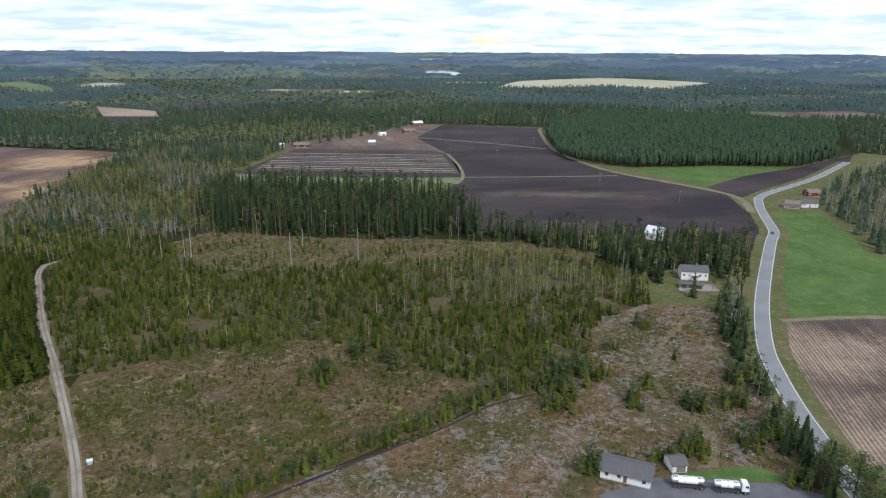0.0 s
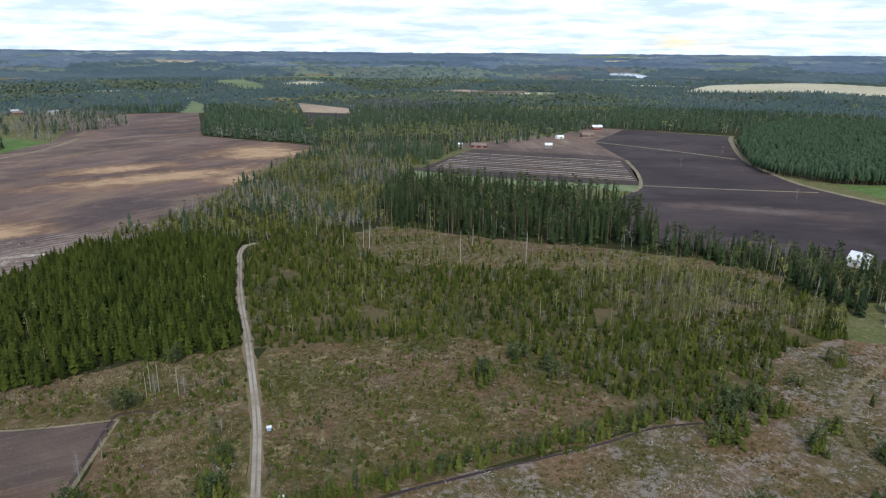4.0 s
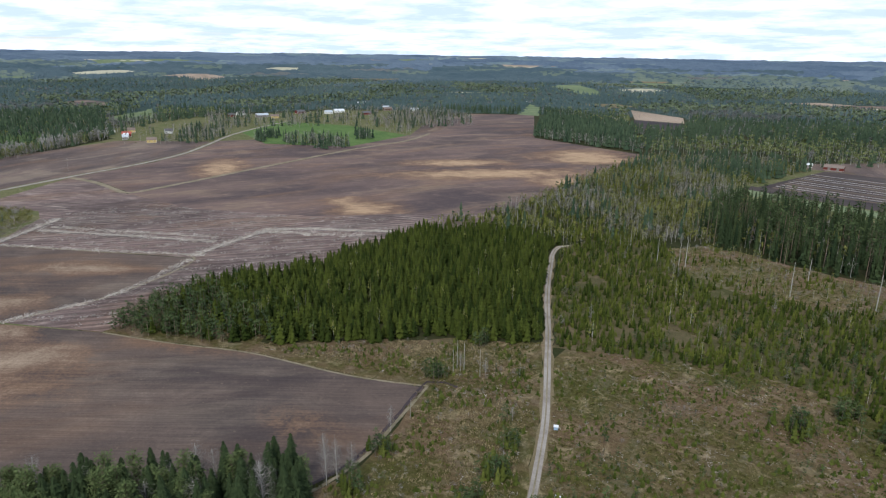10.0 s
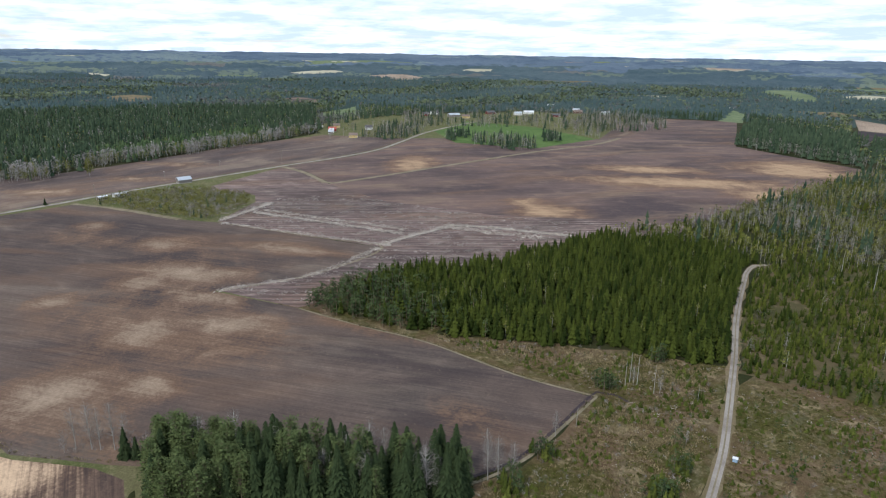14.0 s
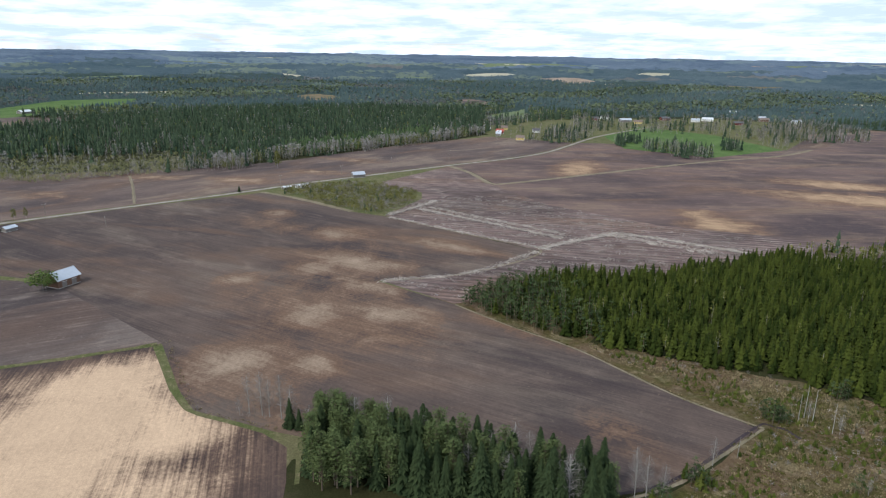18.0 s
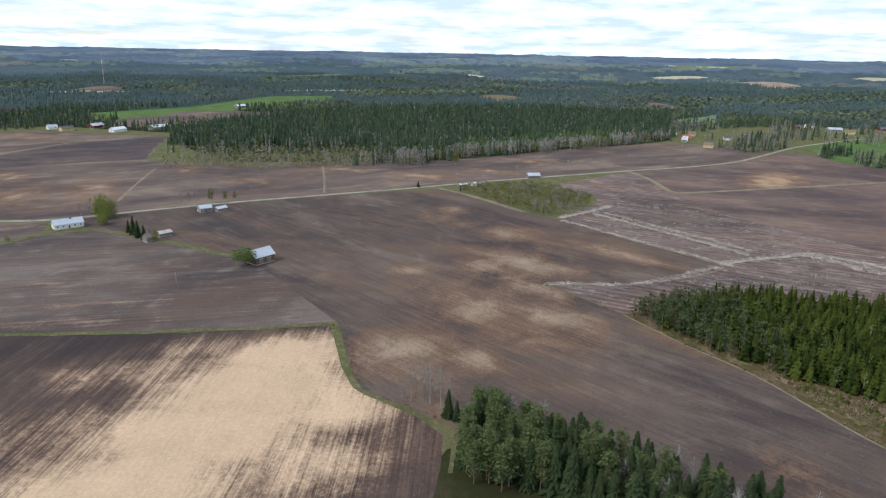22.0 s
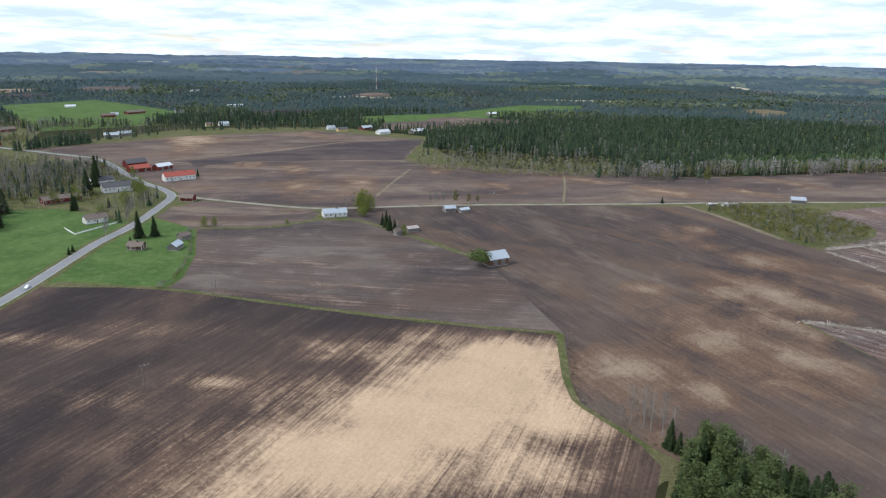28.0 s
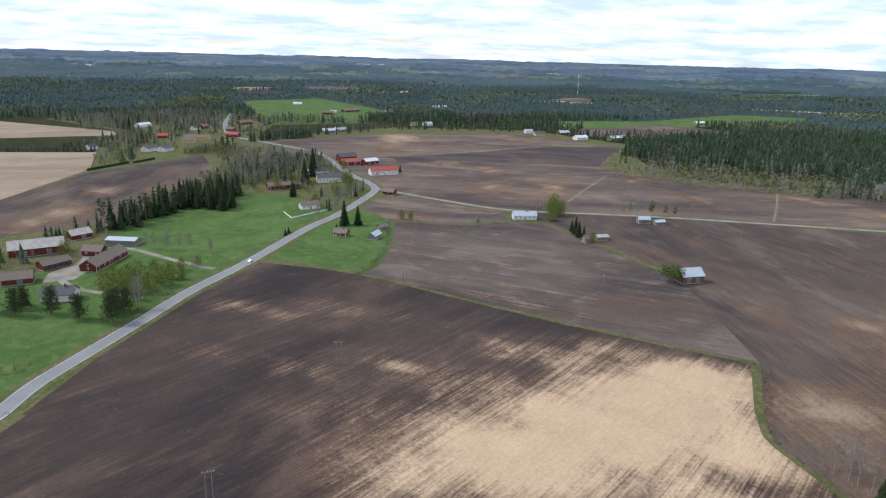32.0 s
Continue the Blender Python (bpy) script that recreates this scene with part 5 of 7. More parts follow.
wood("copse", [(-804, 553), (-791, 572), (-832, 606), (-850, 580)], 6.5, 13, [(0.75, SPRUCE_FAR, 9, 19, 1.0), (0.25, BARE_FAR, 11, 16, 1.0)], "small clump of spruce by the hamlet", thin=0.15, warp=6)
wood("willow_scrub", [(-606, -22), (-520, 38), (-506, 60), (-557, 96), (-585, 100), (-636, 56), (-634, 14)], 3.6, 14, [(0.75, SHRUB, 2.5, 6, 1.0), (0.3, SHRUB_BARE, 2.5, 6.5, 1.0), (0.03, SPRUCE_FAR, 4, 7, 1)], "thicket of budding willow scrub", "shrubs")
wood("tree_belt", [(-185, -462), (-203, -478), (-238, -498), (-300, -535), (-330, -520), (-322, -500), (-285, -482), (-255, -484), (-222, -468), (-200, -455)], 5.2, 15, [(0.7, SPRUCE_MID, 10, 24, 1.2), (0.12, PINE_MID, 14, 22, 1.25), (0.2, BARE_MID, 11, 17, 1.0)], "belt of tall dark spruce and pine above the pasture")
wood("tree_belt", [(-330, -525), (-300, -545), (-425, -650), (-520, -660), (-480, -560), (-430, -570)], 6.0, 16, [(0.1, SPRUCE_FAR, 8, 14, 1.0), (0.3, SHRUB, 4, 8, 1), (0.55, BARE_FAR, 9, 15, 1.1)], "leafless trees behind the houses")
wood("tree_belt", [(-560, -830), (-700, -800), (-830, -790), (-1000, -610), (-1015, -640), (-850, -830), (-720, -860), (-580, -870)], 9.5, 17, [(0.35, SPRUCE_FAR, 11, 18, 0.8), (0.45, BARE_FAR, 11, 17, 1.0), (0.2, BIRCH_FAR, 9, 14, 1)], "open belt of trees beyond the fields", thin=0.4)

# distant fields and clearings among the woods: x, y, half length, half depth, cover
FAR_PATCHES = []
rng = random.Random(21)
FAR_LABEL = {"stubble": "far pale stubble field", "soil_pale": "far pale dry field", "soil_beyond": "far brown ploughed field", "soil_dark": "far dark ploughed field", "meadow": "far pale green meadow", "clear_tan": "far clearing of dry grass", "lawn": "far green meadow"}
FAR_FIELDS = [(-1400, 1850, 70, 290, "meadow"), (-1270, 2030, 85, 130, "stubble"), (-965, 1390, 75, 55, "clear_tan"), (-570, 1900, 120, 75, "soil_beyond"), (-3780, 1330, 420, 230, "meadow"), (-2940, 840, 130, 270, "stubble"), (-2600, 1070, 110, 300, "soil_pale"), (-3020, 1690, 120, 180, "stubble"), (-2850, 1550, 110, 140, "meadow"), (-1660, 425, 40, 95, "soil_beyond"),
              (-1230, -470, 110, 95, "soil_beyond"), (-1800, 45, 60, 120, "clear_tan"), (-1195, -1700, 75, 95, "soil_dark"), (-1470, -1740, 110, 120, "soil_beyond"), (-1185, -890, 90, 85, "soil_dark"), (-2870, -20, 45, 130, "stubble"), (-1770, -1010, 70, 120, "soil_beyond")]
for k in range(120):
    az_, r_ = radians(rng.uniform(-34, 168)), 1900 + 2800 * rng.random() ** 0.8
    FAR_FIELDS.append((-math.sin(az_) * r_, math.cos(az_) * r_, rng.uniform(50, 190) * (r_ / 2400), rng.uniform(24, 60) * (r_ / 2000), rng.choice(("stubble", "soil_pale", "stubble", "meadow", "meadow", "clear_tan"))))
for cx_, cy_, long_, deep, m in FAR_FIELDS:
    turn = math.atan2(-cx_, cy_) + rng.uniform(-0.3, 0.3)
    poly = []
    for i in range(9):
        q = i * math.tau / 9
        u, v = math.cos(q) * long_ * rng.uniform(0.75, 1.15), math.sin(q) * deep * rng.uniform(0.75, 1.15)
        poly.append((cx_ + math.cos(turn) * u - math.sin(turn) * v, cy_ + math.sin(turn) * u + math.cos(turn) * v))
    FAR_PATCHES.append(poly)
    patch("far_field", poly, 0.6, m, FAR_LABEL[m], "field", 45.0)

# distant woods all round
FAR_OPEN = [LANE_WOOD, [(-64, 2072), (24, 2514), (330, 2726), (700, 2500), (512, 2207), (250, 2250)], [(-959, -1483), (-1194, -1466), (-1067, -1043), (-830, -930), (-697, -979)],
            [(-1203, -718), (-1381, -597), (-1706, -527), (-1785, -383), (-1583, -348), (-1300, -500), (-1086, -630)], [(-1000, -560), (-1200, -650), (-1380, -560), (-1300, -440), (-1050, -470)],
            [(-1310, 354), (-1472, 500), (-1280, 454), (-1240, 370)], [(-880, 1360), (-700, 1300), (-635, 1183), (-575, 1037), (-660, 1025)], [(302, 1485), (567, 1457), (544, 1397), (309, 1406)], [(-953, 1063), (-1108, 1278), (-1027, 1231), (-908, 1078)],
            [(430, 1250), (470, 1420), (700, 1500), (760, 1330)], [(-375, 2900), (-420, 3200), (-330, 3200), (-180, 3000), (-240, 2800), (-300, 2900)]]
NEAR_OPEN = [(-60, -1320), (-500, -1320), (-720, -1250), (-880, -900), (-1010, -650), (-940, -420), (-690, -330), (-780, -40), (-900, 120), (-1030, 290), (-1180, 400), (-1285, 600), (-1285, 830), (-1130, 965), (-1030, 1000), (-920, 1100), (-660, 1020), (-470, 770), (-340, 840), (-270, 830), (-190, 1000), (-160, 1130), (60, 1140), (170, 1350), (540, 1210), (430, 900), (600, 720), (600, 300), (350, 120), (400, -400), (200, -900)]
# first a budding wood, then mostly sunlit forest painted as leafy parcels
LEAFY_SUNLIT = [[(-470, 765), (-340, 845), (-270, 835), (-200, 1000), (-330, 1100), (-520, 900)], [(-760, 1380), (-420, 1480), (-150, 1560), (-200, 1850), (-800, 1780)], [(-1734, 2773), (-1060, 3272), (-647, 2225), (-926, 1778)], [(-4384, -245), (-4489, 552), (-3552, 748), (-3473, -201)], [(-4065, -751), (-4193, 558), (-3578, 480), (-3397, -289)], [(-3286, -2422), (-4281, -1917), (-4003, -1794), (-3122, -2240)], [(-2003, -403), (-2224, 133), (-1900, 109), (-1700, -323)], [(-1500, 600), (-1700, 1300), (-1500, 1400), (-1330, 700)], [(-1850, 500), (-2350, 1500), (-2100, 1600), (-1700, 600)]]


def parcels(X, Y, size, k):
    """One random number for each of the uneven parcels that the forest is owned in."""
    U = X / size + 0.35 * np.sin(Y / size * 1.3 + k) + 0.2 * np.sin(Y / size * 3.7)
    V = Y / size + 0.35 * np.sin(X / size * 1.1 + 2 * k) + 0.2 * np.sin(X / size * 3.1)
    h = np.sin(np.floor(U) * 127.1 + np.floor(V) * 311.7 + k * 74.7) * 43758.5453
    return h - np.floor(h)


def stands(X, Y):
    """Kind of forest in each parcel, as a number: below 0.5 spruce, to 0.74 pine, to 0.95 leafy, above leafless. Sunlit
    stretches are painted as leafy.
    """
    q = parcels(X, Y, 190, 2.0)
    q2 = parcels(X, Y, 430, 5.0)
    q = np.where((q2 > 0.3) & (q2 < 0.55), np.minimum(q, 0.3 + 0.3 * q), q)
    for poly in LEAFY_SUNLIT:
        q = np.where(inside(poly, X, Y) & (q < 0.85), 0.84, q)
    return q


def canopy():
    """The closed roof of the distant forest, parcel by parcel, broken by the open land; haze and shade are in its
    colours.
    """
    rs = np.random.RandomState(8)
    rad = [1440.0]
    while rad[-1] < 4835:
        rad.append(rad[-1] + 11 + rad[-1] * 0.0032)
    rad, azim = np.array(rad), np.radians(np.linspace(-46, 176, 660))
    Rr, Az = np.meshgrid(rad, azim, indexing="ij")
    n, m = Rr.shape
    Az = Az + rs.uniform(-0.3, 0.3, Az.shape) * (azim[1] - azim[0])
    X, Y = (-np.sin(Az) * Rr).ravel(), (np.cos(Az) * Rr).ravel()
    open_ = inside(NEAR_OPEN, X, Y)
    for poly in FAR_OPEN + FAR_PATCHES:
        open_ |= inside(poly, X, Y)
    rr = Rr.ravel()
    q = stands(X, Y)
    # zones by distance, each with a hazier set of colours
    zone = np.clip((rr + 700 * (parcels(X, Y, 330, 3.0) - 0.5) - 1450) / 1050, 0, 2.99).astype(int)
    kind = np.where(q > 0.95, 2, np.where((q > 0.74) & (rs.random_sample(len(X)) < 0.75), 1, 0))
    grown = 0.45 + 0.55 * parcels(X, Y, 240, 4.0)
    far = ease((rr - 2300) / 900)
    high = grown * (4.0 + 9.0 * far) + np.abs(rs.normal(0, 1.0, len(X))) * (0.8 + 4.2 * far * (1 - 0.7 * ease((rr - 3900) / 800))) - 1.0 * (kind > 0)
    Z = heights(X, Y) + np.where(open_ | (rr < 1460), 0.2, np.maximum(high, 1.0))
    # by zone: shade-dark sheet between the trees, then two steps of painted haze
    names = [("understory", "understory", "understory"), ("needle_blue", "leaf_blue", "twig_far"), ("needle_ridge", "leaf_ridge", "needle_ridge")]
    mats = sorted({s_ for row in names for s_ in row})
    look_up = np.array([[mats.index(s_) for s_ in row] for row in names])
    ids = np.arange(n * m).reshape(n, m)
    a0, b0, c0, d0 = ids[:-1, :-1].ravel(), ids[1:, :-1].ravel(), ids[1:, 1:].ravel(), ids[:-1, 1:].ravel()
    keep = ~(open_[a0] & open_[b0] & open_[c0] & open_[d0])
    a0, b0, c0, d0 = a0[keep], b0[keep], c0[keep], d0[keep]
    F = np.concatenate([np.stack([a0, d0, c0], 1), np.stack([a0, c0, b0], 1)])
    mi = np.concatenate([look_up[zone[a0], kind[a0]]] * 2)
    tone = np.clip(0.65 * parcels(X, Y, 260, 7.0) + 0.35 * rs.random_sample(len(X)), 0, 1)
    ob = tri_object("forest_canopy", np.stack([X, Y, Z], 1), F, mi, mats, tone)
    return tagged(ob, "unbroken canopy of far spruce and birch forest, haze and shade in its colours", "forest", "", "stuff")


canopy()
for k, (r0, r1, gap, tall, g) in enumerate(((200, 1500, 10.0, (10, 19), 1.15), (1480, 2600, 12.0, (10, 18), 1.3), (2550, 3700, 21, (11, 18), 1.4))):
    X, Y, rs = scatter([(-r1, -r1), (r1, -r1), (r1, r1), (-r1, r1)], gap, 30 + k)
    R, A = np.hypot(X, Y), np.degrees(np.arctan2(-X, Y))
    ok = (R >= r0) & (R < r1) & ((A > -42) | (A < -172) | (rs.random_sample(len(X)) < 0.08))
    ok &= ~inside(NEAR_OPEN, X, Y)
    for poly in FAR_OPEN + FAR_PATCHES:
        ok &= ~inside(poly, X, Y)
    X, Y = X[ok], Y[ok]
    # parcels of one kind: dark spruce, pine, fresh birch with painted sunlight, grey leafless
    q = stands(X, Y)
    leaf, bare = ((q > 0.74) & (q < 0.95)) * 1.0, (q >= 0.95) * 1.0
    pine = ((q > 0.5) & (q <= 0.74)) * 1.0
    lone = (0.13, 0.10, 0.03)[k]
    # each ring outward takes bluer shapes, with haze in their colours
    shapes = ((SPRUCE_FAR, SPRUCE_FAR, BIRCH_WIDE, BARE_WIDE), (SPRUCE_HORIZON, SPRUCE_HORIZON, BIRCH_HORIZON, BARE_HORIZON), (SPRUCE_HAZE, SPRUCE_HAZE, LEAF_HAZE, BARE_HORIZON))[k]
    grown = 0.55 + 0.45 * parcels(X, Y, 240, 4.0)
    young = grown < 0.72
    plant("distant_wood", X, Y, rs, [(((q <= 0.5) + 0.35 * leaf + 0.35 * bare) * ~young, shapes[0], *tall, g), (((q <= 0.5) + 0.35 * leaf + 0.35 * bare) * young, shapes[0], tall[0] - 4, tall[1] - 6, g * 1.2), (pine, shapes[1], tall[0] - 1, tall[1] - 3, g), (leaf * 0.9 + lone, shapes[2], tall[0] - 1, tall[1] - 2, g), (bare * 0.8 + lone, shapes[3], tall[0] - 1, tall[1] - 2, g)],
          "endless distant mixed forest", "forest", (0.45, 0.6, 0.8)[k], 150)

patch("rough_grass", [(-905, 270), (-1030, 290), (-1110, 560), (-1210, 640), (-1260, 800), (-1100, 950), (-900, 760), (-800, 650), (-985, 655), (-1000, 470), (-905, 400)], 0.05, "verge", "rough grass round the hamlet", "grass", 60.0)
patch("rough_grass", [(-430, -745), (-560, -830), (-700, -980), (-880, -900), (-720, -1250), (-500, -1320), (-450, -1290), (-462, -1050), (-440, -985), (-345, -880), (-345, -840), (-290, -725)], 0.05, "verge", "rough grass round the far houses", "grass", 60.0)
patch("rough_grass", [(-660, -300), (-668, -345), (-715, -370), (-920, -440), (-850, -395), (-775, -330), (-700, -250)], 0.05, "verge", "rough grass at the end of the wood", "grass")
patch("rough_grass", [(-351, -484), (-312, -537), (-345, -610), (-425, -690), (-540, -690), (-482, -545), (-447, -490), (-400, -440)], 0.05, "verge", "rough grass between the houses", "grass")

# open groups of trees round the hamlets
HOMES = [(-936, 313, 16), (-1022, 308, 14), (-1026, 370, 14), (-1087, 306, 14), (-990, 296, 12), (-1184, 605, 20), (-1151, 612, 18), (-1212, 704, 18), (-1190, 781, 20), (-1176, 746, 16), (-1117, 797, 16), (-1175, 895, 16), (-496, -873, 30), (-549, -870, 22), (-670, -1011, 25), (-697, -828, 22), (-724, -828, 22), (-519, -1067, 24), (-398, -804, 22), (-412, -793, 20), (-470, -850, 18), (-350, -860, 14), (-560, -982, 15), (-581, -992, 16), (-467, -915, 15), (-589, -938, 14), (-913, -810, 18), (-1070, 330, 13), (-1220, 560, 14), (-1208, 915, 14)]
# further gaps towards the camera, so that the houses show in its view
for x, y, r in HOMES[:]:
    d = math.hypot(x, y)
    HOMES += [(x * (d - s_) / d, y * (d - s_) / d, r * 0.9) for s_ in (22, 44, 66)]
# gaps on the camera's sight lines to the nearer houses
SIGHT_GAPS = [(x * (1 - s_ / math.hypot(x, y)), y * (1 - s_ / math.hypot(x, y)), r) for x, y, r in ((-420, -499, 17), (-437, -537, 14), (-368, -502, 17), (-332, -420, 11), (-505, -563, 14), (-489, -494, 16)) for s_ in (0, 16, 32, 48)]
wood("hamlet_trees", [(-905, 270), (-1030, 290), (-1110, 560), (-1210, 640), (-1260, 800), (-1100, 950), (-900, 760), (-800, 650), (-985, 655), (-1000, 470), (-905, 400)], 7.5, 70, [(0.13, SPRUCE_FAR, 10, 18, 1.1), (0.55, BARE_FAR, 9, 16, 1.2), (0.25, BIRCH_FAR, 8, 14, 1.1), (0.12, SHRUB, 3, 5, 1)], "scattered trees round the hamlet houses", gaps=HOMES, thin=0.50)
wood("roadside_groves", [(-430, -745), (-560, -830), (-700, -980), (-880, -900), (-720, -1250), (-500, -1320), (-450, -1290), (-462, -1050), (-440, -985), (-345, -880), (-345, -840), (-290, -725)], 6.2, 71, [(lambda X, Y: 0.06 + 0.3 * ease(drift(X, Y, 18, 2) * 3 - 1.7), SPRUCE_FAR, 9, 18, 1.1), (lambda X, Y: 0.15 + 0.8 * drift(X, Y, 22, 5), BARE_FAR, 8, 15, 1.2), (lambda X, Y: 0.1 + 0.7 * drift(X, Y, 19, 8), BIRCH_FAR, 6, 13, 1.2), (0.45, SHRUB, 2.5, 6, 1.1)], "grey and yellow-green trees and shrubs round the far houses", gaps=HOMES, thin=0.22)
wood("hedge_trees", [(-262, -908), (-345, -842), (-350, -850), (-266, -916)], 4.0, 72, [(1, SPRUCE_FAR, 4, 7, 1.2)], "row of clipped young spruce", "hedge", warp=0.5)
wood("yard_growth", [(-335, -520), (-300, -540), (-345, -600), (-440, -640), (-520, -640), (-470, -550), (-445, -490), (-400, -470), (-350, -480)], 5.0, 73, [(0.12, SPRUCE_FAR, 8, 15, 1.1), (0.45, BARE_FAR, 8, 15, 1.2), (0.45, BIRCH_FAR, 6, 13, 1.3), (0.4, SHRUB, 3, 6, 1.1)], "leafless and budding trees between the houses", gaps=SIGHT_GAPS, thin=0.3)
wood("yard_growth", [(-335, -400), (-392, -428), (-428, -452), (-440, -480), (-410, -470), (-360, -440), (-335, -425)], 4.5, 74, [(0.1, SPRUCE_FAR, 6, 12, 1.1), (0.6, BARE_FAR, 8, 14, 1.2), (0.25, BIRCH_MID, 7, 13, 1.1), (0.2, SHRUB, 2, 4, 1)], "leafless trees along the road", gaps=SIGHT_GAPS, thin=0.35)
wood("farm_growth", [(-60, -400), (-120, -440), (-175, -475), (-195, -455), (-150, -445), (-118, -415), (-88, -388), (-60, -360)], 5.0, 75, [(0.2, SPRUCE_FAR, 6, 14, 1.1), (0.5, BARE_FAR, 6, 12, 1.2), (0.2, BIRCH_FAR, 6, 11, 1.2), (0.3, SHRUB, 2.5, 5, 1)], "trees and scrub behind the farm", gaps=[(-137, -437, 17), (-169, -456, 10), (-108, -388, 10)])
wood("roadside_scrub", [(-60, -256), (-128, -297), (-166, -320), (-172, -335), (-130, -325), (-110, -300), (-60, -275)], 5.0, 76, [(0.6, SHRUB, 1.5, 4, 1), (0.4, SHRUB_BARE, 1.5, 4, 1.0)], "budding shrubs beside the road", "shrubs", thin=0.3)
wood("willow_belt", [(-403, -763), (-449, -718), (-490, -773), (-446, -834), (-420, -800)], 4.6, 80, [(0.7, SHRUB, 3.5, 7, 1.0), (0.3, BIRCH_FAR, 6, 11, 1.1)], "yellow-green willows beside the road", "shrubs", gaps=HOMES)
wood("birch_stand", [(-746, -1427), (-880, -1580), (-1013, -1591), (-893, -1430), (-662, -1303)], 10.0, 81, [(0.9, BIRCH_WIDE, 13, 18, 1.3), (0.1, BARE_WIDE, 13, 18, 1.3)], "even stand of yellow-green birch")
wood("grey_wood", [(-413, -1055), (-511, -1012), (-573, -958), (-728, -1092), (-702, -1274), (-579, -1285), (-470, -1180)], 9.0, 82, [(0.6, BARE_FAR, 10, 17, 1.2), (0.3, BIRCH_FAR, 9, 14, 1.1), (0.1, SPRUCE_FAR, 9, 18, 1.0)], "leafless grey wood behind the village", gaps=HOMES, thin=0.2)
wood("grey_wood", [(-381, -606), (-423, -564), (-445, -590), (-511, -695), (-484, -759), (-420, -700)], 6.0, 83, [(0.45, BARE_FAR, 9, 15, 1.2), (0.4, BIRCH_FAR, 7, 12, 1.1), (0.06, SPRUCE_FAR, 8, 13, 1.0), (0.2, SHRUB, 3, 5, 1)], "leafless grey wood behind the houses", gaps=SIGHT_GAPS)
wood("spruce_row", [(-539, -818), (-655, -812), (-657, -802), (-541, -805)], 5.5, 84, [(0.85, SPRUCE_FAR, 11, 19, 1.0), (0.15, BARE_FAR, 9, 14, 1.0)], "row of dark spruce at the field's end", thin=0.3, warp=1)
wood("spruce_row", [(-338, -920), (-388, -876), (-382, -868), (-333, -912)], 3.6, 85, [(0.9, SPRUCE_FAR, 4, 8, 1.3)], "row of young spruce by the houses", warp=0.5)
wood("grove", [(-917, 688), (-862, 749), (-854, 841), (-960, 930), (-1110, 960), (-1120, 900), (-1050, 800)], 8.0, 88, [(0.14, SPRUCE_FAR, 10, 18, 1.0), (0.7, BARE_FAR, 10, 17, 1.2), (0.2, BIRCH_FAR, 9, 14, 1.1)], "leafless wood behind the hamlet", gaps=HOMES, thin=0.25)
wood("grove", [(-897, 343), (-894, 372), (-960, 440), (-1052, 417), (-950, 350)], 7.0, 89, [(0.3, SPRUCE_FAR, 10, 19, 1.0), (0.55, BARE_FAR, 10, 17, 1.1)], "spruce and bare birch among the cottages", gaps=HOMES, thin=0.25)
wood("grove", [(-1050, 441), (-1045, 516), (-1237, 608), (-1241, 520)], 9.0, 90, [(0.2, SPRUCE_FAR, 10, 19, 1.0), (0.65, BARE_FAR, 10, 17, 1.1), (0.2, BIRCH_FAR, 9, 14, 1.1)], "leafless trees behind the hamlet", gaps=HOMES, thin=0.25)

# ---- felled ground: seedlings, tufts and brash ----
CUT_A = [(-158, 214), (-140, 229), (-112, 246), (-84, 256), (-58, 254), (-39, 240), (-19, 227), (-4, 217), (-21, 195), (-52, 167), (-85, 138), (-100, 118), (-99, 122), (-122, 154), (-150, 191)]
CUT_B = [(0, 216), (22, 230), (36, 268), (45, 300), (68, 317), (102, 315), (94, 277), (92, 222), (90, 186), (60, 186), (44, 178), (28, 168), (26, 140), (-40, 110), (-100, 108), (-85, 134), (-52, 163), (-21, 191)]
CUT_L = [(-176, 153), (-203, 137), (-243, 118), (-256, 113), (-238, 134), (-200, 185), (-190, 194), (-174, 211), (-163, 199), (-133, 162), (-107, 126), (-86, 94), (-70, 64), (-130, 40), (-143, 78), (-146, 100), (-157, 125)]
STRIP = [(-214, 394), (-203, 420), (-127, 416), (-51, 421), (7, 421), (52, 404), (48, 388), (4, 395), (-45, 380), (-122, 347), (-167, 347), (-193, 366)]
soft = lambda s, k: (lambda X, Y: 0.05 + np.clip(drift(X, Y, s, k) * 2 - 0.6, 0, 1))
clumped = lambda s, k, w: (lambda X, Y: 0.015 + w * np.clip(drift(X, Y, s, k) * 2.6 - 1.1, 0, 1))
wood("heath_plants", CUT_A, 1.45, 40, [(soft(7, 1), HEATHER, 0.35, 0.8, 1.7), (soft(9, 3), TUFT, 0.3, 0.7, 1.3), (0.10, STICKS, 0.3, 0.6, 1.2), (clumped(6, 7, 0.5), SPRUCE_SMALL, 0.8, 2.5, 1.3), (0.04, SHRUB_BARE, 0.8, 2.0, 1.0), (clumped(8, 2, 0.25), PINE_SMALL, 0.9, 3.0, 1.2)], "low heath, dry tufts and spruce seedlings", "plants")
wood("brash_cover", CUT_B, 1.25, 41, [(lambda X, Y: np.clip(drift(X, Y, 9, 8) * 3.4 - 1.2, 0.03, 1.6), STICKS, 0.35, 0.8, 1.0), (soft(12, 5), TUFT, 0.3, 0.6, 1.5), (soft(10, 2), HEATHER, 0.3, 0.7, 1.7), (0.02, SPRUCE_SMALL, 0.6, 1.8, 1.2)], "grey brash and dry tufts on felled ground", "brash")
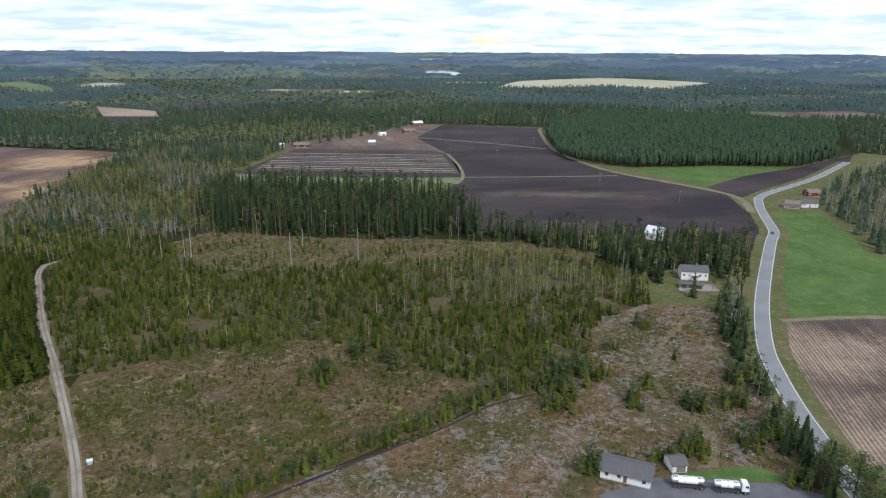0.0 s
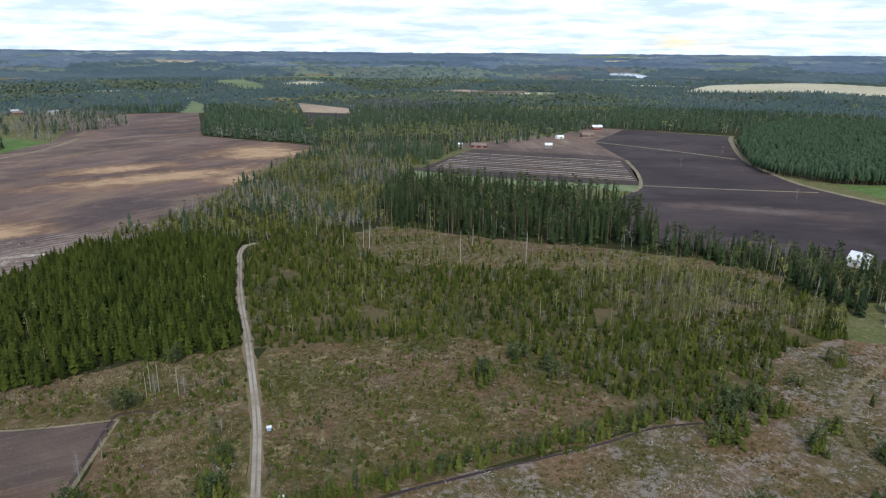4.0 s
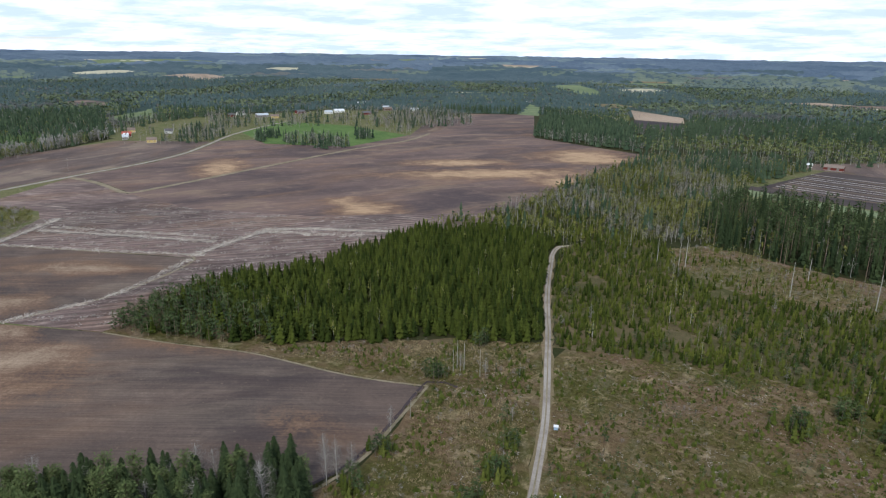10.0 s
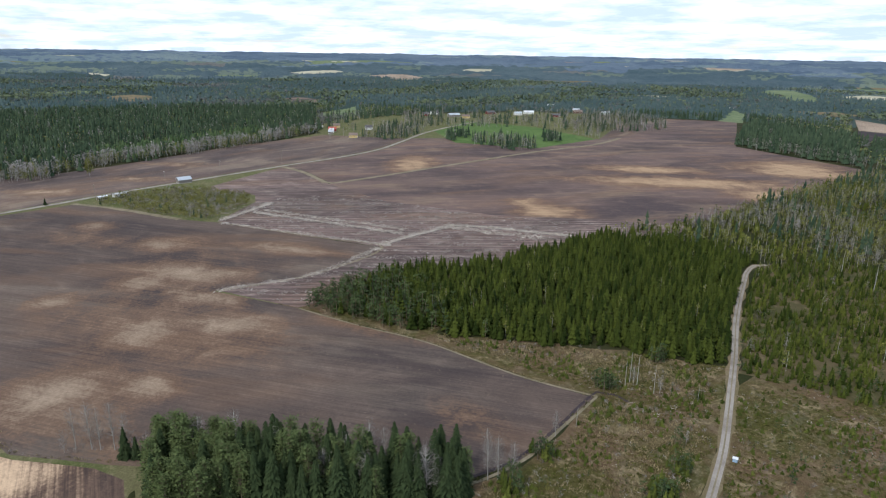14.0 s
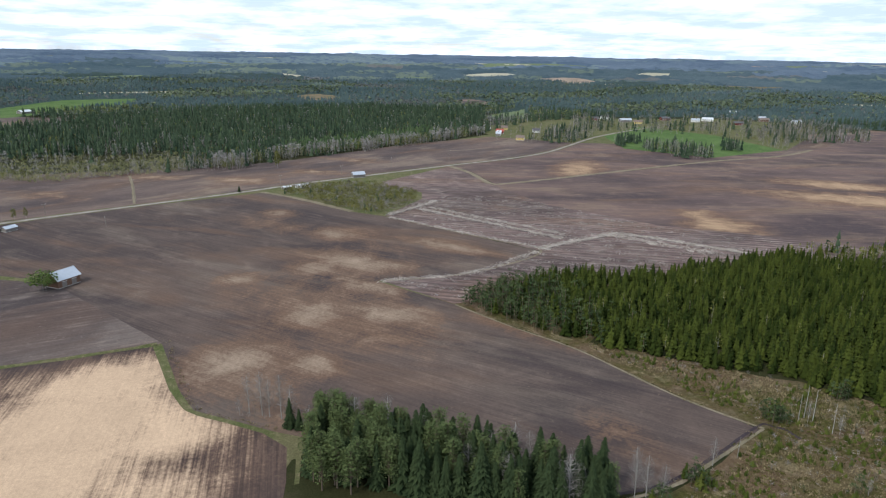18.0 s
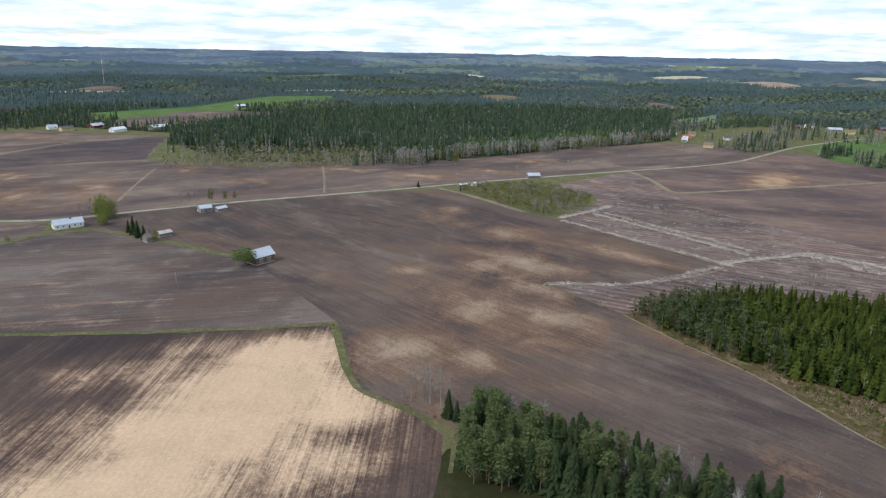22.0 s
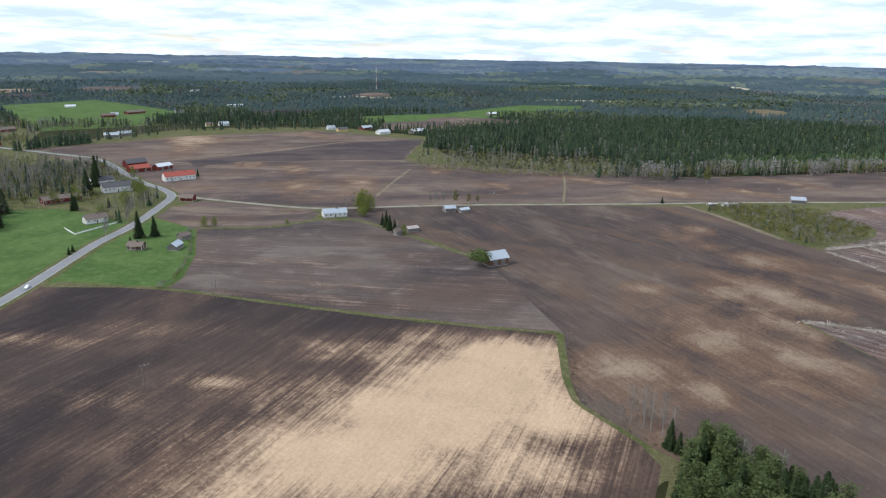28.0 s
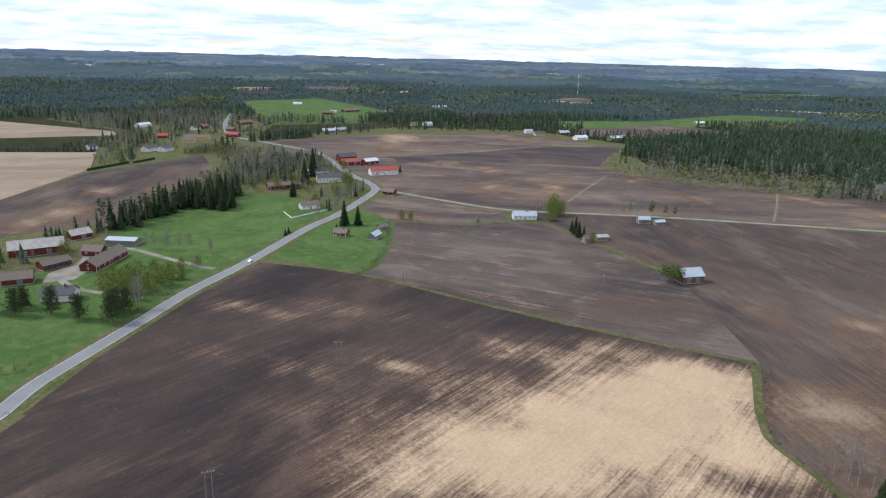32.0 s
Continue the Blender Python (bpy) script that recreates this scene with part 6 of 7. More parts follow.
wood("heath_plants", CUT_L, 1.35, 42, [(soft(9, 4), HEATHER, 0.35, 0.8, 1.6), (soft(12, 6), TUFT, 0.4, 1.0, 2.0), (0.10, STICKS, 0.3, 0.6, 1.4), (clumped(6, 3, 0.6), SPRUCE_SMALL, 0.8, 2.6, 1.3), (0.06, SHRUB_BARE, 1, 2.4, 1.0), (0.05, PINE_SMALL, 0.8, 2.6, 1.2)], "dry grass, heath and spruce seedlings", "plants")
wood("heath_plants", STRIP, 2.0, 43, [(0.35, TUFT, 0.4, 0.9, 2.0), (0.35, HEATHER, 0.4, 0.9, 1.9), (0.06, SHRUB_BARE, 1.5, 3.5, 1.0), (clumped(9, 4, 0.5), SPRUCE_OPEN, 1.2, 4.5, 1.1), (clumped(12, 2, 0.12), BIRCH_MID, 4, 9, 1.0)], "dry grass with scattered bushes and young spruce", "plants", warp=8.0)
ROOTS = [(-312, 76), (-346, 46), (-356, 95), (-392, 150), (-430, 119), (-505, 66), (-640, 78), (-718, 160), (-618, 174), (-520, 198), (-440, 256), (-372, 330), (-345, 330), (-334, 190), (-341, 128), (-326, 95)]
X, Y, rs = scatter(ROOTS, 2.1, 44, 0.75, 3.0)
across = -X * math.sin(radians(66)) + Y * math.cos(radians(66))
keep = (np.sin(across / 2.4 + 2.5 * drift(X, Y, 16, 3)) > 0.0) & (rs.random_sample(len(X)) < 0.15 + 0.75 * drift(X, Y, 14, 2)) & (X > -560)
plant("root_heaps", X[keep], Y[keep], rs, [(1, ROOTS_HEAP, 0.4, 1.2, 1.5)], "heaps of grey roots left in rows", "brash")
BANDS = ([(-503, 65), (-547, 111)], 0.45, 2.2), ([(-519, 92), (-468, 134), (-417, 172)], 0.5, 2.6), ([(-523, 101), (-475, 140), (-427, 179)], 0.7, 2.0), ([(-394, 150), (-405, 169), (-421, 212)], 0.4, 3.0), ([(-424, 213), (-412, 232), (-389, 255), (-366, 277)], 0.3, 2.4), ([(-417, 214), (-395, 230), (-367, 259)], 0.5, 4.0), ([(-494, 64), (-441, 110), (-393, 154)], 0.8, 1.2), ([(-348, 42), (-354, 92), (-388, 145)], 0.8, 1.6)
for line, n, wide in BANDS:
    X, Y, rs = along(line, n, 77, wide)
    plant("root_heaps", X, Y, rs, [(1, ROOTS_PALE, 0.5, 1.3, 1.5)], "pale roots heaped along a ditch", "brash")
# young pines in clumps on the grey felling, rough edges of the woods
CLUMPS = [(31, 239, 7, 12), (44, 262, 3, 3), (46, 217, 4, 4), (19, 209, 4, 5), (68, 217, 6, 7), (82, 222, 6, 9), (54, 230, 3, 3), (60, 192, 5, 6), (37, 183, 2, 2), (49, 184, 3, 4), (86, 200, 5, 10), (26, 176, 3, 5), (70, 255, 2, 2), (88, 240, 5, 9), (62, 290, 4, 4), (20, 225, 8, 12), (76, 196, 5, 6), (88, 176, 5, 9), (-68, 225, 6, 12), (-60, 246, 5, 8), (-44, 236, 5, 8), (22, 236, 5, 10), (-138, 153, 1.5, 2), (-156, 183, 1.5, 2), (-177, 157, 4, 8), (-188, 192, 4, 7), (-118, 129, 4, 12), (-125, 143, 2.5, 4), (-112, 112, 5, 10), (-150, 110, 3, 5), (-141, 92, 3, 5), (-108, 168, 1.2, 1)]
cx, cy = [], []
rs_ = np.random.RandomState(5)
for x, y, r, n in CLUMPS:
    n = n * 3 if r > 2 else n
    cx += list(x + rs_.normal(0, r * 0.55, n)); cy += list(y + rs_.normal(0, r * 0.55, n))
plant("pine_saplings", np.array(cx), np.array(cy), rs_, [(0.55, PINE_YOUNG, 3.5, 9, 1.3), (0.45, SAPLING, 3, 8, 1.0)], "clumps of young pine and spruce", "trees")
X, Y, rs = along([(-99, 125), (-73, 153), (-55, 170), (-24, 198), (-7, 216), (8, 225)], 0.6, 45, 3.4)
plant("ditch_saplings", X, Y, rs, [(0.3, PINE_YOUNG, 2.5, 7.5, 1.2), (0.65, SAPLING, 2.0, 7.5, 1.0), (0.06, SHRUB_BARE, 1.5, 3, 1)], "saplings along a forest ditch", "trees")
ribbon("ditch", [(-96, 120), (-70, 148), (-52, 165), (-21, 193), (-4, 211), (12, 221)], 1.1, 0.12, "soil_dark", "narrow dark forest ditch", "ditch", ragged=0.6)
ribbon("ditch", [(-150, 78), (-152, 100), (-163, 125), (-177, 152), (-172, 157), (-166, 158)], 1.2, 0.14, "soil_dark", "narrow dark ditch beside the field", "ditch", ragged=0.6)
for pts, n, mix, lab in (([(-284, -60), (-240, -47), (-222, -40), (-211, -25), (-203, -11)], 2.2, [(0.7, TUFT, .5, 1.1, 1.5), (0.3, SHRUB_BARE, 1, 2.2, 1)], "dry grass along the field ditch"),
                         ([(-247, -272), (-256, -199), (-267, -127), (-281, -64)], 2.4, [(0.9, TUFT, .4, .9, 1.5), (0.1, SHRUB_BARE, .8, 1.6, 1)], "dry grass along the field edge"),
                         ([(-246, -272), (-266, -279), (-303, -305), (-345, -345)], 1.8, [(0.3, TUFT, .5, 1, 1.5), (0.5, SHRUB_BARE, 1.5, 4.5, 1), (0.2, SHRUB, 1.5, 4, 1)], "bare shrubs on the field edge"),
                         ([(-215, -26), (-211, -14), (-205, -4), (-196, 6)], 1.8, [(0.5, BARE_MID, 5, 10, 1.0), (0.5, SHRUB_BARE, 1, 2.2, 1)], "leafless thicket before the grove"),
                         ([(-147, 78), (-150, 96), (-160, 121), (-172, 144)], 2.0, [(0.6, TUFT, .5, 1, 1.5), (0.4, HEATHER, .5, 1, 1.5)], "rank grass by the field ditch"),
                         ([(-174, 150), (-201, 133), (-243, 114), (-275, 92)], 2.5, [(0.8, TUFT, .5, 1, 1.5), (0.2, HEATHER, .5, 1.0, 1.5)], "dry grass by the field's edge")):
    X, Y, rs = along(pts, n, len(pts) * 7 + 50, 1.0)
    plant("edge_growth", X, Y, rs, mix, lab, "plants")


# ---- single trees ----
def tree_model(name, shape, label, category="tree"):
    """An Empty with a trunk and a crown, of height one."""
    root = tagged(new(name), label, category)
    woody = np.array([m.startswith("bark") or (m == "twig" and "bare" in name) for m in shape.M])
    for nm, keep in (("trunk", woody), ("crown", ~woody)):
        F = shape.F[keep]
        if not len(F):
            continue
        used, inv = np.unique(F, return_inverse=True)
        names = [m for m, k in zip(shape.M, keep) if k]
        mats = sorted(set(names))
        tri_object(nm, shape.V[used], inv.reshape(-1, 3), [mats.index(m) for m in names], mats, np.random.RandomState(len(used)).random_sample(len(used)) * 0.8 + 0.1, root)
    return root


MODELS = {
    "spruce": [tree_model("spruce_tree", spruce_shape(200 + i, 34, 11, 0.185, "needle", 0.05, 8), "dark green spruce with drooping branches") for i in K],
    "pine": [tree_model("pine_tree", pine_shape(210 + i, 1350, 0.022, 6, (0.30, 0.98), 0.150, "needle_grove"), "grey-green pine with a tall rounded crown") for i in K],
    "yardpine": [tree_model("broad_pine", pine_shape(215 + i, 1900, 0.036, 6, (0.14, 0.96), 0.25), "dark broad pine with a deep crown") for i in K],
    "green": [tree_model("leafy_tree", leafy_shape(220 + i, 40, 1500, 0.032, "leaf_green", "bark_grey", 0.29, 0.18, 6, 0.011, 1.0, 0.5), "broad tree in fresh yellow-green leaf") for i in K],
    "bush": [tree_model("round_bush", blob_shape(225 + i, 700, "leaf_bush", 0.055, "bark_grey", 0.52), "dense round green bush beside the barn", "bush") for i in K],
    "birch": [tree_model("birch_tree", leafy_shape(230 + i, 28, 620, 0.032, "leaf_birch", "bark_birch", 0.16, 0.3, 6, 0.009), "white-stemmed birch with small new leaves") for i in K],
    "bare": [tree_model("bare_birch", leafy_shape(240 + i, 44, 900, 0.055, "twig", "bark_birch", 0.12, 0.34, 6, 0.009, 0.05), "leafless pale-stemmed birch with thin twigs") for i in K],
    "snag": [tree_model("dead_tree", leafy_shape(250 + i, 9, 0, 0.01, "twig", "bark_birch", 0.05, 0.45, 6, 0.011), "tall dead grey trunk with few twigs") for i in K],
}
SPENT = set()


def stand(kind, x, y, h, girth=1.0, group="", label=""):
    i = random.randrange(4)
    m = Matrix.Translation((x, y, land(x, y))) @ Matrix.Rotation(random.uniform(0, 6.28), 4, "Z") @ Matrix.Diagonal((h * girth, h * girth, h, 1))
    first = MODELS[kind][i]
    if (kind, i) in SPENT:
        ob = copy_thing(first, m)
        ob.matrix_basis = m
    else:
        SPENT.add((kind, i))
        first.matrix_basis, ob = m, first
    return tagged(ob, label, "", group)


GROVE = [(-203, -1), (-196, 12), (-178, 40), (-151, 84), (-139, 76), (-158, 30), (-168, -3)]
X, Y, rs = scatter(GROVE, 3.5, 60)
for x, y in zip(X, Y):
    pine_share = 0.75 if y < 22 else 0.2
    q = rs.random_sample()
    stand("pine" if q < pine_share else ("bare" if q > 0.95 else "spruce"), x, y, rs.uniform(13, 19), rs.uniform(1.05, 1.4), "trees of the grove")
for x, y, h in ((-216, -22, 15), (-213.5, -17.5, 17), (-212, -15, 15), (-210, -11, 17), (-206, -7.5, 15), (-147, 88, 14), (-146, 91, 15), (-144.5, 95, 13), (-149, 73, 11), (-154, 92, 13), (-158, 120, 10), (-175, 168, 9), (-166, 173, 8), (-136, 156, 6)):
    stand("bare", x, y, h, 1.0, "bare birches on the ditch banks")
for x, y, h in ((-204, -8, 11), (-202, -5, 8)):
    stand("spruce", x, y, h, 1.2, "", "young spruce on the field edge")
for x, y, h in ((-188, 366, 19), (-190, 362, 16), (-205, 363, 15), (-125, 361, 20), (-127, 390, 16), (-88, 373, 20), (-230, 372, 13), (-178, 169, 13), (-173, 168, 14), (-176, 165, 11), (-167, 171, 12), (-156, 182, 7), (-160, 130, 8), (-60, 288, 13), (-46, 285, 12), (-20, 262, 10)):
    stand("snag", x, y, h, 1.5 if y > 300 else 1.1, "dead trunks left standing")
for x, y, h, k in ((93, 170, 17, "pine"), (96, 166, 18, "pine"), (91, 175, 15, "pine"), (95, 178, 14, "spruce"), (92, 186, 13, "spruce"), (94, 194, 13, "spruce"), (88, 192, 10, "spruce"), (98, 162, 17, "pine"), (95, 158, 18, "pine"), (100, 155, 16, "pine"), (93, 204, 12, "pine"), (97, 184, 11, "pine"), (103, 158, 15, "spruce"), (104, 165, 12, "pine")):
    stand(k, x, y, h, 1.15, "trees between yard and road")
for k, x, y, h, g in (("spruce", -436, -545, 28, 1.25), ("spruce", -428, -538, 22, 1.3), ("spruce", -405, -520, 23, 1.35), ("spruce", -399, -512, 21, 1.4), ("spruce", -316, -362, 19, 1.25), ("spruce", -324, -356, 15, 1.35), ("spruce", -352, -470, 14, 1.3), ("spruce", -357, -474, 11, 1.3), ("spruce", -372, -455, 9, 1.2),
                      ("spruce", -268, -368, 5, 1.6), ("spruce", -273, -371, 5, 1.6), ("spruce", -300, -352, 6, 1.7), ("spruce", -284, -470, 20, 1.3), ("spruce", -280, -464, 18, 1.3), ("spruce", -291, -468, 16, 1.3), ("spruce", -276, -474, 19, 1.3), ("spruce", -296, -476, 18, 1.3),
                      ("spruce", -515, -497, 8, 1.3), ("spruce", -482, -510, 6, 1.2), ("spruce", -412, -222, 12, 1.35), ("spruce", -418, -228, 13, 1.3), ("spruce", -408, -216, 10, 1.3), ("spruce", -423, -234, 9, 1.3), ("spruce", -607, -55, 6, 1.6), ("spruce", -100, -350, 10, 1.3),
                      ("spruce", -480, -1040, 22, 1.2), ("spruce", -484, -1050, 18, 1.2)):
    stand(k, x, y, h, g, "", "dark full-grown spruce beside the houses")
for k, x, y, h, g in (("yardpine", -92, -337, 14, 1.1), ("yardpine", -104, -327, 14, 1.05), ("yardpine", -110, -312, 13, 1.1), ("yardpine", -119, -298, 15, 1.2), ("yardpine", -124, -305, 14, 1.2), ("yardpine", -86, -348, 13, 1.1), ("yardpine", -76, -352, 15, 1.1), ("yardpine", -130, -308, 12, 1.2), ("yardpine", -98, -344, 12, 1.1), ("yardpine", -70, -360, 15, 1.1)):
    stand(k, x, y, h, g, "pines before the farmhouse", "dark broad pine before the farmhouse")
for k, x, y, h, g in (("green", -150, -325, 12, 1.1), ("green", -160, -330, 12, 1.1), ("green", -142, -330, 11, 1.1), ("green", -136, -345, 11, 1.1), ("green", -172, -332, 8, 1.0), ("green", -140, -318, 9, 1.0), ("green", -346, -432, 10, 1.1), ("green", -386, -452, 13, 0.9), ("green", -376, -496, 13, 0.9), ("green", -398, -448, 14, 0.6), ("green", -408, -456, 15, 0.6), ("green", -445, -500, 10, 0.9), ("green", -457, -272, 15, 0.75), ("green", -462, -266, 14, 0.7), ("green", -444, -262, 9, 0.8), ("green", -405, -207, 8, 0.8), ("green", -360, -346, 8, 1.0), ("green", -364, -340, 7, 1.0), ("green", -146, -422, 9, 1.1), ("green", -362, -505, 9, 1.2), ("green", -478, -545, 12, 0.8), ("green", -430, -490, 11, 0.9), ("green", -425, -480, 10, 0.8), ("green", -474, -280, 7, 0.7), ("green", -396, -300, 3, 1.4)):
    stand(k, x, y, h, g, "", "leafing tree in fresh green by the houses")
for k, x, y, h in (("bare", -136, -310, 14), ("bare", -190, -398, 12), ("bare", -193, -388, 12), ("bare", -188, -404, 11), ("bare", -207, -360, 10), ("bare", -350, -410, 11), ("bare", -356, -416, 12), ("bare", -344, -404, 10), ("bare", -362, -420, 12), ("bare", -370, -428, 13), ("bare", -325, -402, 9), ("bare", -310, -386, 10), ("bare", -316, -392, 11), ("bare", -380, -436, 13), ("bare", -505, -227, 13), ("bare", -508, -222, 14), ("bare", -503, -232, 11), ("bare", -405, -212, 9), ("bare", -467, -293, 10), ("bare", -470, -288, 11), ("bare", -455, -470, 12), ("bare", -122, -412, 9), ("bare", -128, -418, 9), ("bare", -205, -470, 14), ("bare", -215, -468, 15), ("bare", -248, -484, 15), ("birch", -520, -216, 12), ("birch", -526, -206, 9), ("birch", -531, -200, 8), ("birch", -735, -25, 18), ("birch", -268, 0, 0.1)):
    if h > 1:
        stand(k, x, y, h, 1.15, "", "pale-stemmed birch near the houses")
for k, x, y, h, g in (("green", -463, -274, 17, 1.15), ("green", -455, -268, 12, 1.1), ("green", -440, -262, 8, 1.2), ("green", -470, -281, 10, 1.0), ("green", -180, -347, 8, 1.0), ("green", -191, -348, 7, 1.0), ("green", -168, -338, 10, 1.2), ("green", -150, -346, 11, 1.2), ("green", -157, -352, 10, 1.2), ("green", -166, -350, 9, 1.2), ("green", -143, -340, 11, 1.1), ("green", -146, -357, 9, 1.2), ("green", -132, -330, 10, 1.1)):
    stand(k, x, y, h, g, "", "yellow-green leafing tree beside a farmhouse")
for x, y, h in ((-135, -305, 19), (-200, -385, 12), (-203, -378, 13), (-196, -392, 13), (-210, -366, 11), (-184, -340, 10)):
    stand("bare", x, y, h, 1.2, "", "tall leafless white-stemmed birch by the farm")
stand("bush", -361.0, -134.0, 11.5, 1.3)
stand("bush", -360.6, -132.5, 10.0, 1.25)


# ---- buildings ----
def unit_window():
    bm = bmesh.new()
    for a in ((-.6, -.05, -.65, -.5, .05, .65), (.5, -.05, -.65, .6, .05, .65), (-.5, -.05, .55, .5, .05, .65), (-.5, -.05, -.65, .5, .05, -.55), (-.03, -.04, -.55, .03, .04, .55)):
        box(bm, *a)
    frame_me = bpy.data.meshes.new("window"); bm.to_mesh(frame_me); bm.free()
    frame_me.materials.append(MATS["trim_white"])
    bm = box(bmesh.new(), -.5, -.02, -.55, .5, .02, .55)
    pane_me = bpy.data.meshes.new("pane"); bm.to_mesh(pane_me); bm.free()
    pane_me.materials.append(MATS["glass"])
    return frame_me, pane_me


FRAME_ME, PANE_ME = unit_window()


def building(name, x, y, rot, L, W, h, rise, wall, roof, label, windows=0, chimneys=0, doors=0, gable_windows=0, overhang=0.5, category="house", group="", base=0.4, bays=0, porch=False, shift=True):
    """A gabled building; x, y: the middle of the wall that faces the camera, placed from its view."""
    c, s_ = math.cos(radians(rot)), math.sin(radians(rot))
    n = Vector((-s_, c))
    if n.dot(Vector((x, y))) < 0:
        n = -n
        c, s_ = -c, -s_
    p = Vector((x, y)) + (n * (W / 2) if shift else Vector((0, 0)))
    root = tagged(new(name), label, category, group)
    root.matrix_basis = Matrix.Translation((p.x, p.y, land(p.x, p.y))) @ Matrix.Rotation(math.atan2(s_, c), 4, "Z")
    bm = bmesh.new()
    lo = [bm.verts.new(q) for q in ((-L / 2, -W / 2, base), (L / 2, -W / 2, base), (L / 2, W / 2, base), (-L / 2, W / 2, base))]
    hi = [bm.verts.new(q) for q in ((-L / 2, -W / 2, h), (L / 2, -W / 2, h), (L / 2, W / 2, h), (-L / 2, W / 2, h))]
    ga, gb = bm.verts.new((-L / 2, 0, h + rise)), bm.verts.new((L / 2, 0, h + rise))
    for f in ((lo[0], lo[1], hi[1], hi[0]), (lo[2], lo[3], hi[3], hi[2]), (lo[1], lo[2], hi[2], gb, hi[1]), (lo[3], lo[0], hi[0], ga, hi[3]), (lo[3], lo[2], lo[1], lo[0])):
        bm.faces.new(f)
    part("wall", bm, wall, root)
    part("foundation", box(bmesh.new(), -L / 2 - .05, -W / 2 - .05, -0.3, L / 2 + .05, W / 2 + .05, base), "concrete", root)
    slope = math.atan2(rise, W / 2)
    o = overhang
    for sgn in (-1, 1):
        bm = bmesh.new()
        ey, ez = sgn * (W / 2 + o), h - o * math.tan(slope) + 0.06
        top = h + rise + 0.06
        t_ = 0.16
        v = [bm.verts.new(q) for q in ((-L / 2 - o, 0, top), (L / 2 + o, 0, top), (L / 2 + o, ey, ez), (-L / 2 - o, ey, ez), (-L / 2 - o, 0, top + t_), (L / 2 + o, 0, top + t_), (L / 2 + o, ey, ez + t_), (-L / 2 - o, ey, ez + t_))]
        for f in ((0, 3, 2, 1), (4, 5, 6, 7), (0, 1, 5, 4), (1, 2, 6, 5), (2, 3, 7, 6), (3, 0, 4, 7)):
            bm.faces.new([v[i] for i in f])
        bmesh.ops.recalc_face_normals(bm, faces=bm.faces)
        part("roof", bm, roof, root)
    part("ridge", box(bmesh.new(), -L / 2 - o, -0.15, h + rise + 0.17, L / 2 + o, 0.15, h + rise + 0.27), roof, root)
    for k in range(chimneys):
        cx_ = L * (-0.2 + 0.4 * k) if chimneys > 1 else L * 0.1
        ch = part("chimney", box(bmesh.new(), cx_ - .45, -.75, h + rise - 0.7, cx_ + .45, .15, h + rise + 1.1), "roof_brown", root)
        part("chimney_cap", box(bmesh.new(), cx_ - .55, -.85, h + rise + 1.1, cx_ + .55, .25, h + rise + 1.22), "roof_dark", ch)

    def place_window(px, py, pz, turn, sc=1.0):
        w = new("window", FRAME_ME); w.parent = root
        w.matrix_basis = Matrix.Translation((px, py, pz)) @ Matrix.Rotation(turn, 4, "Z") @ Matrix.Scale(sc, 4)
        q = new("pane", PANE_ME); q.parent = w

    for sgn in (-1, 1):
        for k in range(windows):
            if doors and sgn < 0 and k == windows // 2:
                continue
            place_window(-L / 2 + L * (k + 0.5) / windows, sgn * (W / 2 + 0.02), base + (h - base) * 0.55, 0)
        for k in range(gable_windows):
            place_window(sgn * (L / 2 + 0.02), 0 if gable_windows == 1 else (-W / 4 + W / 2 * k), base + (h - base) * 0.55, math.pi / 2)
        if gable_windows:
            place_window(sgn * (L / 2 + 0.02), 0, h + rise * 0.25, math.pi / 2, 0.8)
    for k in range(doors):
        dx_ = 0.0 if windows else (-L * 0.22 + 0.44 * L * k if doors > 1 else L * 0.08)
        wide = 0.5 if windows else 1.4
        d = part("door", box(bmesh.new(), dx_ - wide, -W / 2 - 0.07, base - .1, dx_ + wide, -W / 2 + 0.02, base + (2.1 if windows else min(2.9, h - base - .2))), "wall_brown" if windows else "wall_grey", root)
        part("door_frame", box(bmesh.new(), dx_ - wide - .12, -W / 2 - 0.05, base + (2.1 if windows else min(2.9, h - base - .2)), dx_ + wide + .12, -W / 2 + 0.01, base + (2.25 if windows else min(3.05, h - base - .05))), "trim_white", d)
    # the wall is closed; dark panels stand in for shaded openings
    for k in range(bays):
        bx = -L / 2 + L * (k + 0.5) / bays
        part("open_bay", box(bmesh.new(), bx - L / bays * .36, -W / 2 - 0.05, 0.0, bx + L / bays * .36, -W / 2 + 0.1, min(2.6, h - .3)), "paint_dark", root, "dark panel for the shade in an open bay")
    if windows:
        for sx in (-1, 1):
            for sy in (-1, 1):
                part("corner_board", box(bmesh.new(), sx * L / 2 - .09, sy * W / 2 - .09, base, sx * L / 2 + .09, sy * W / 2 + .09, h), "trim_white", root)
    if porch:
        part("porch", box(bmesh.new(), -1.8, -W / 2 - 2.0, 0, 1.8, -W / 2 + .1, base + .05), "wall_grey", root)
        part("porch_roof", box(bmesh.new(), -2.0, -W / 2 - 2.2, 2.6, 2.0, -W / 2 + .1, 2.75), roof, root)
        for sx in (-1.7, 1.7):
            part("porch_post", box(bmesh.new(), sx - .08, -W / 2 - 2.0, base, sx + .08, -W / 2 - 1.84, 2.6), "trim_white", root)
    return root


H = building
# by the truck yard
H("house", 36, 171, 163, 14, 8.5, 3.1, 1.9, "wall_white", "roof_dark", "low white house with a dark gabled roof", 4, 0, 1, 1, 0.7)
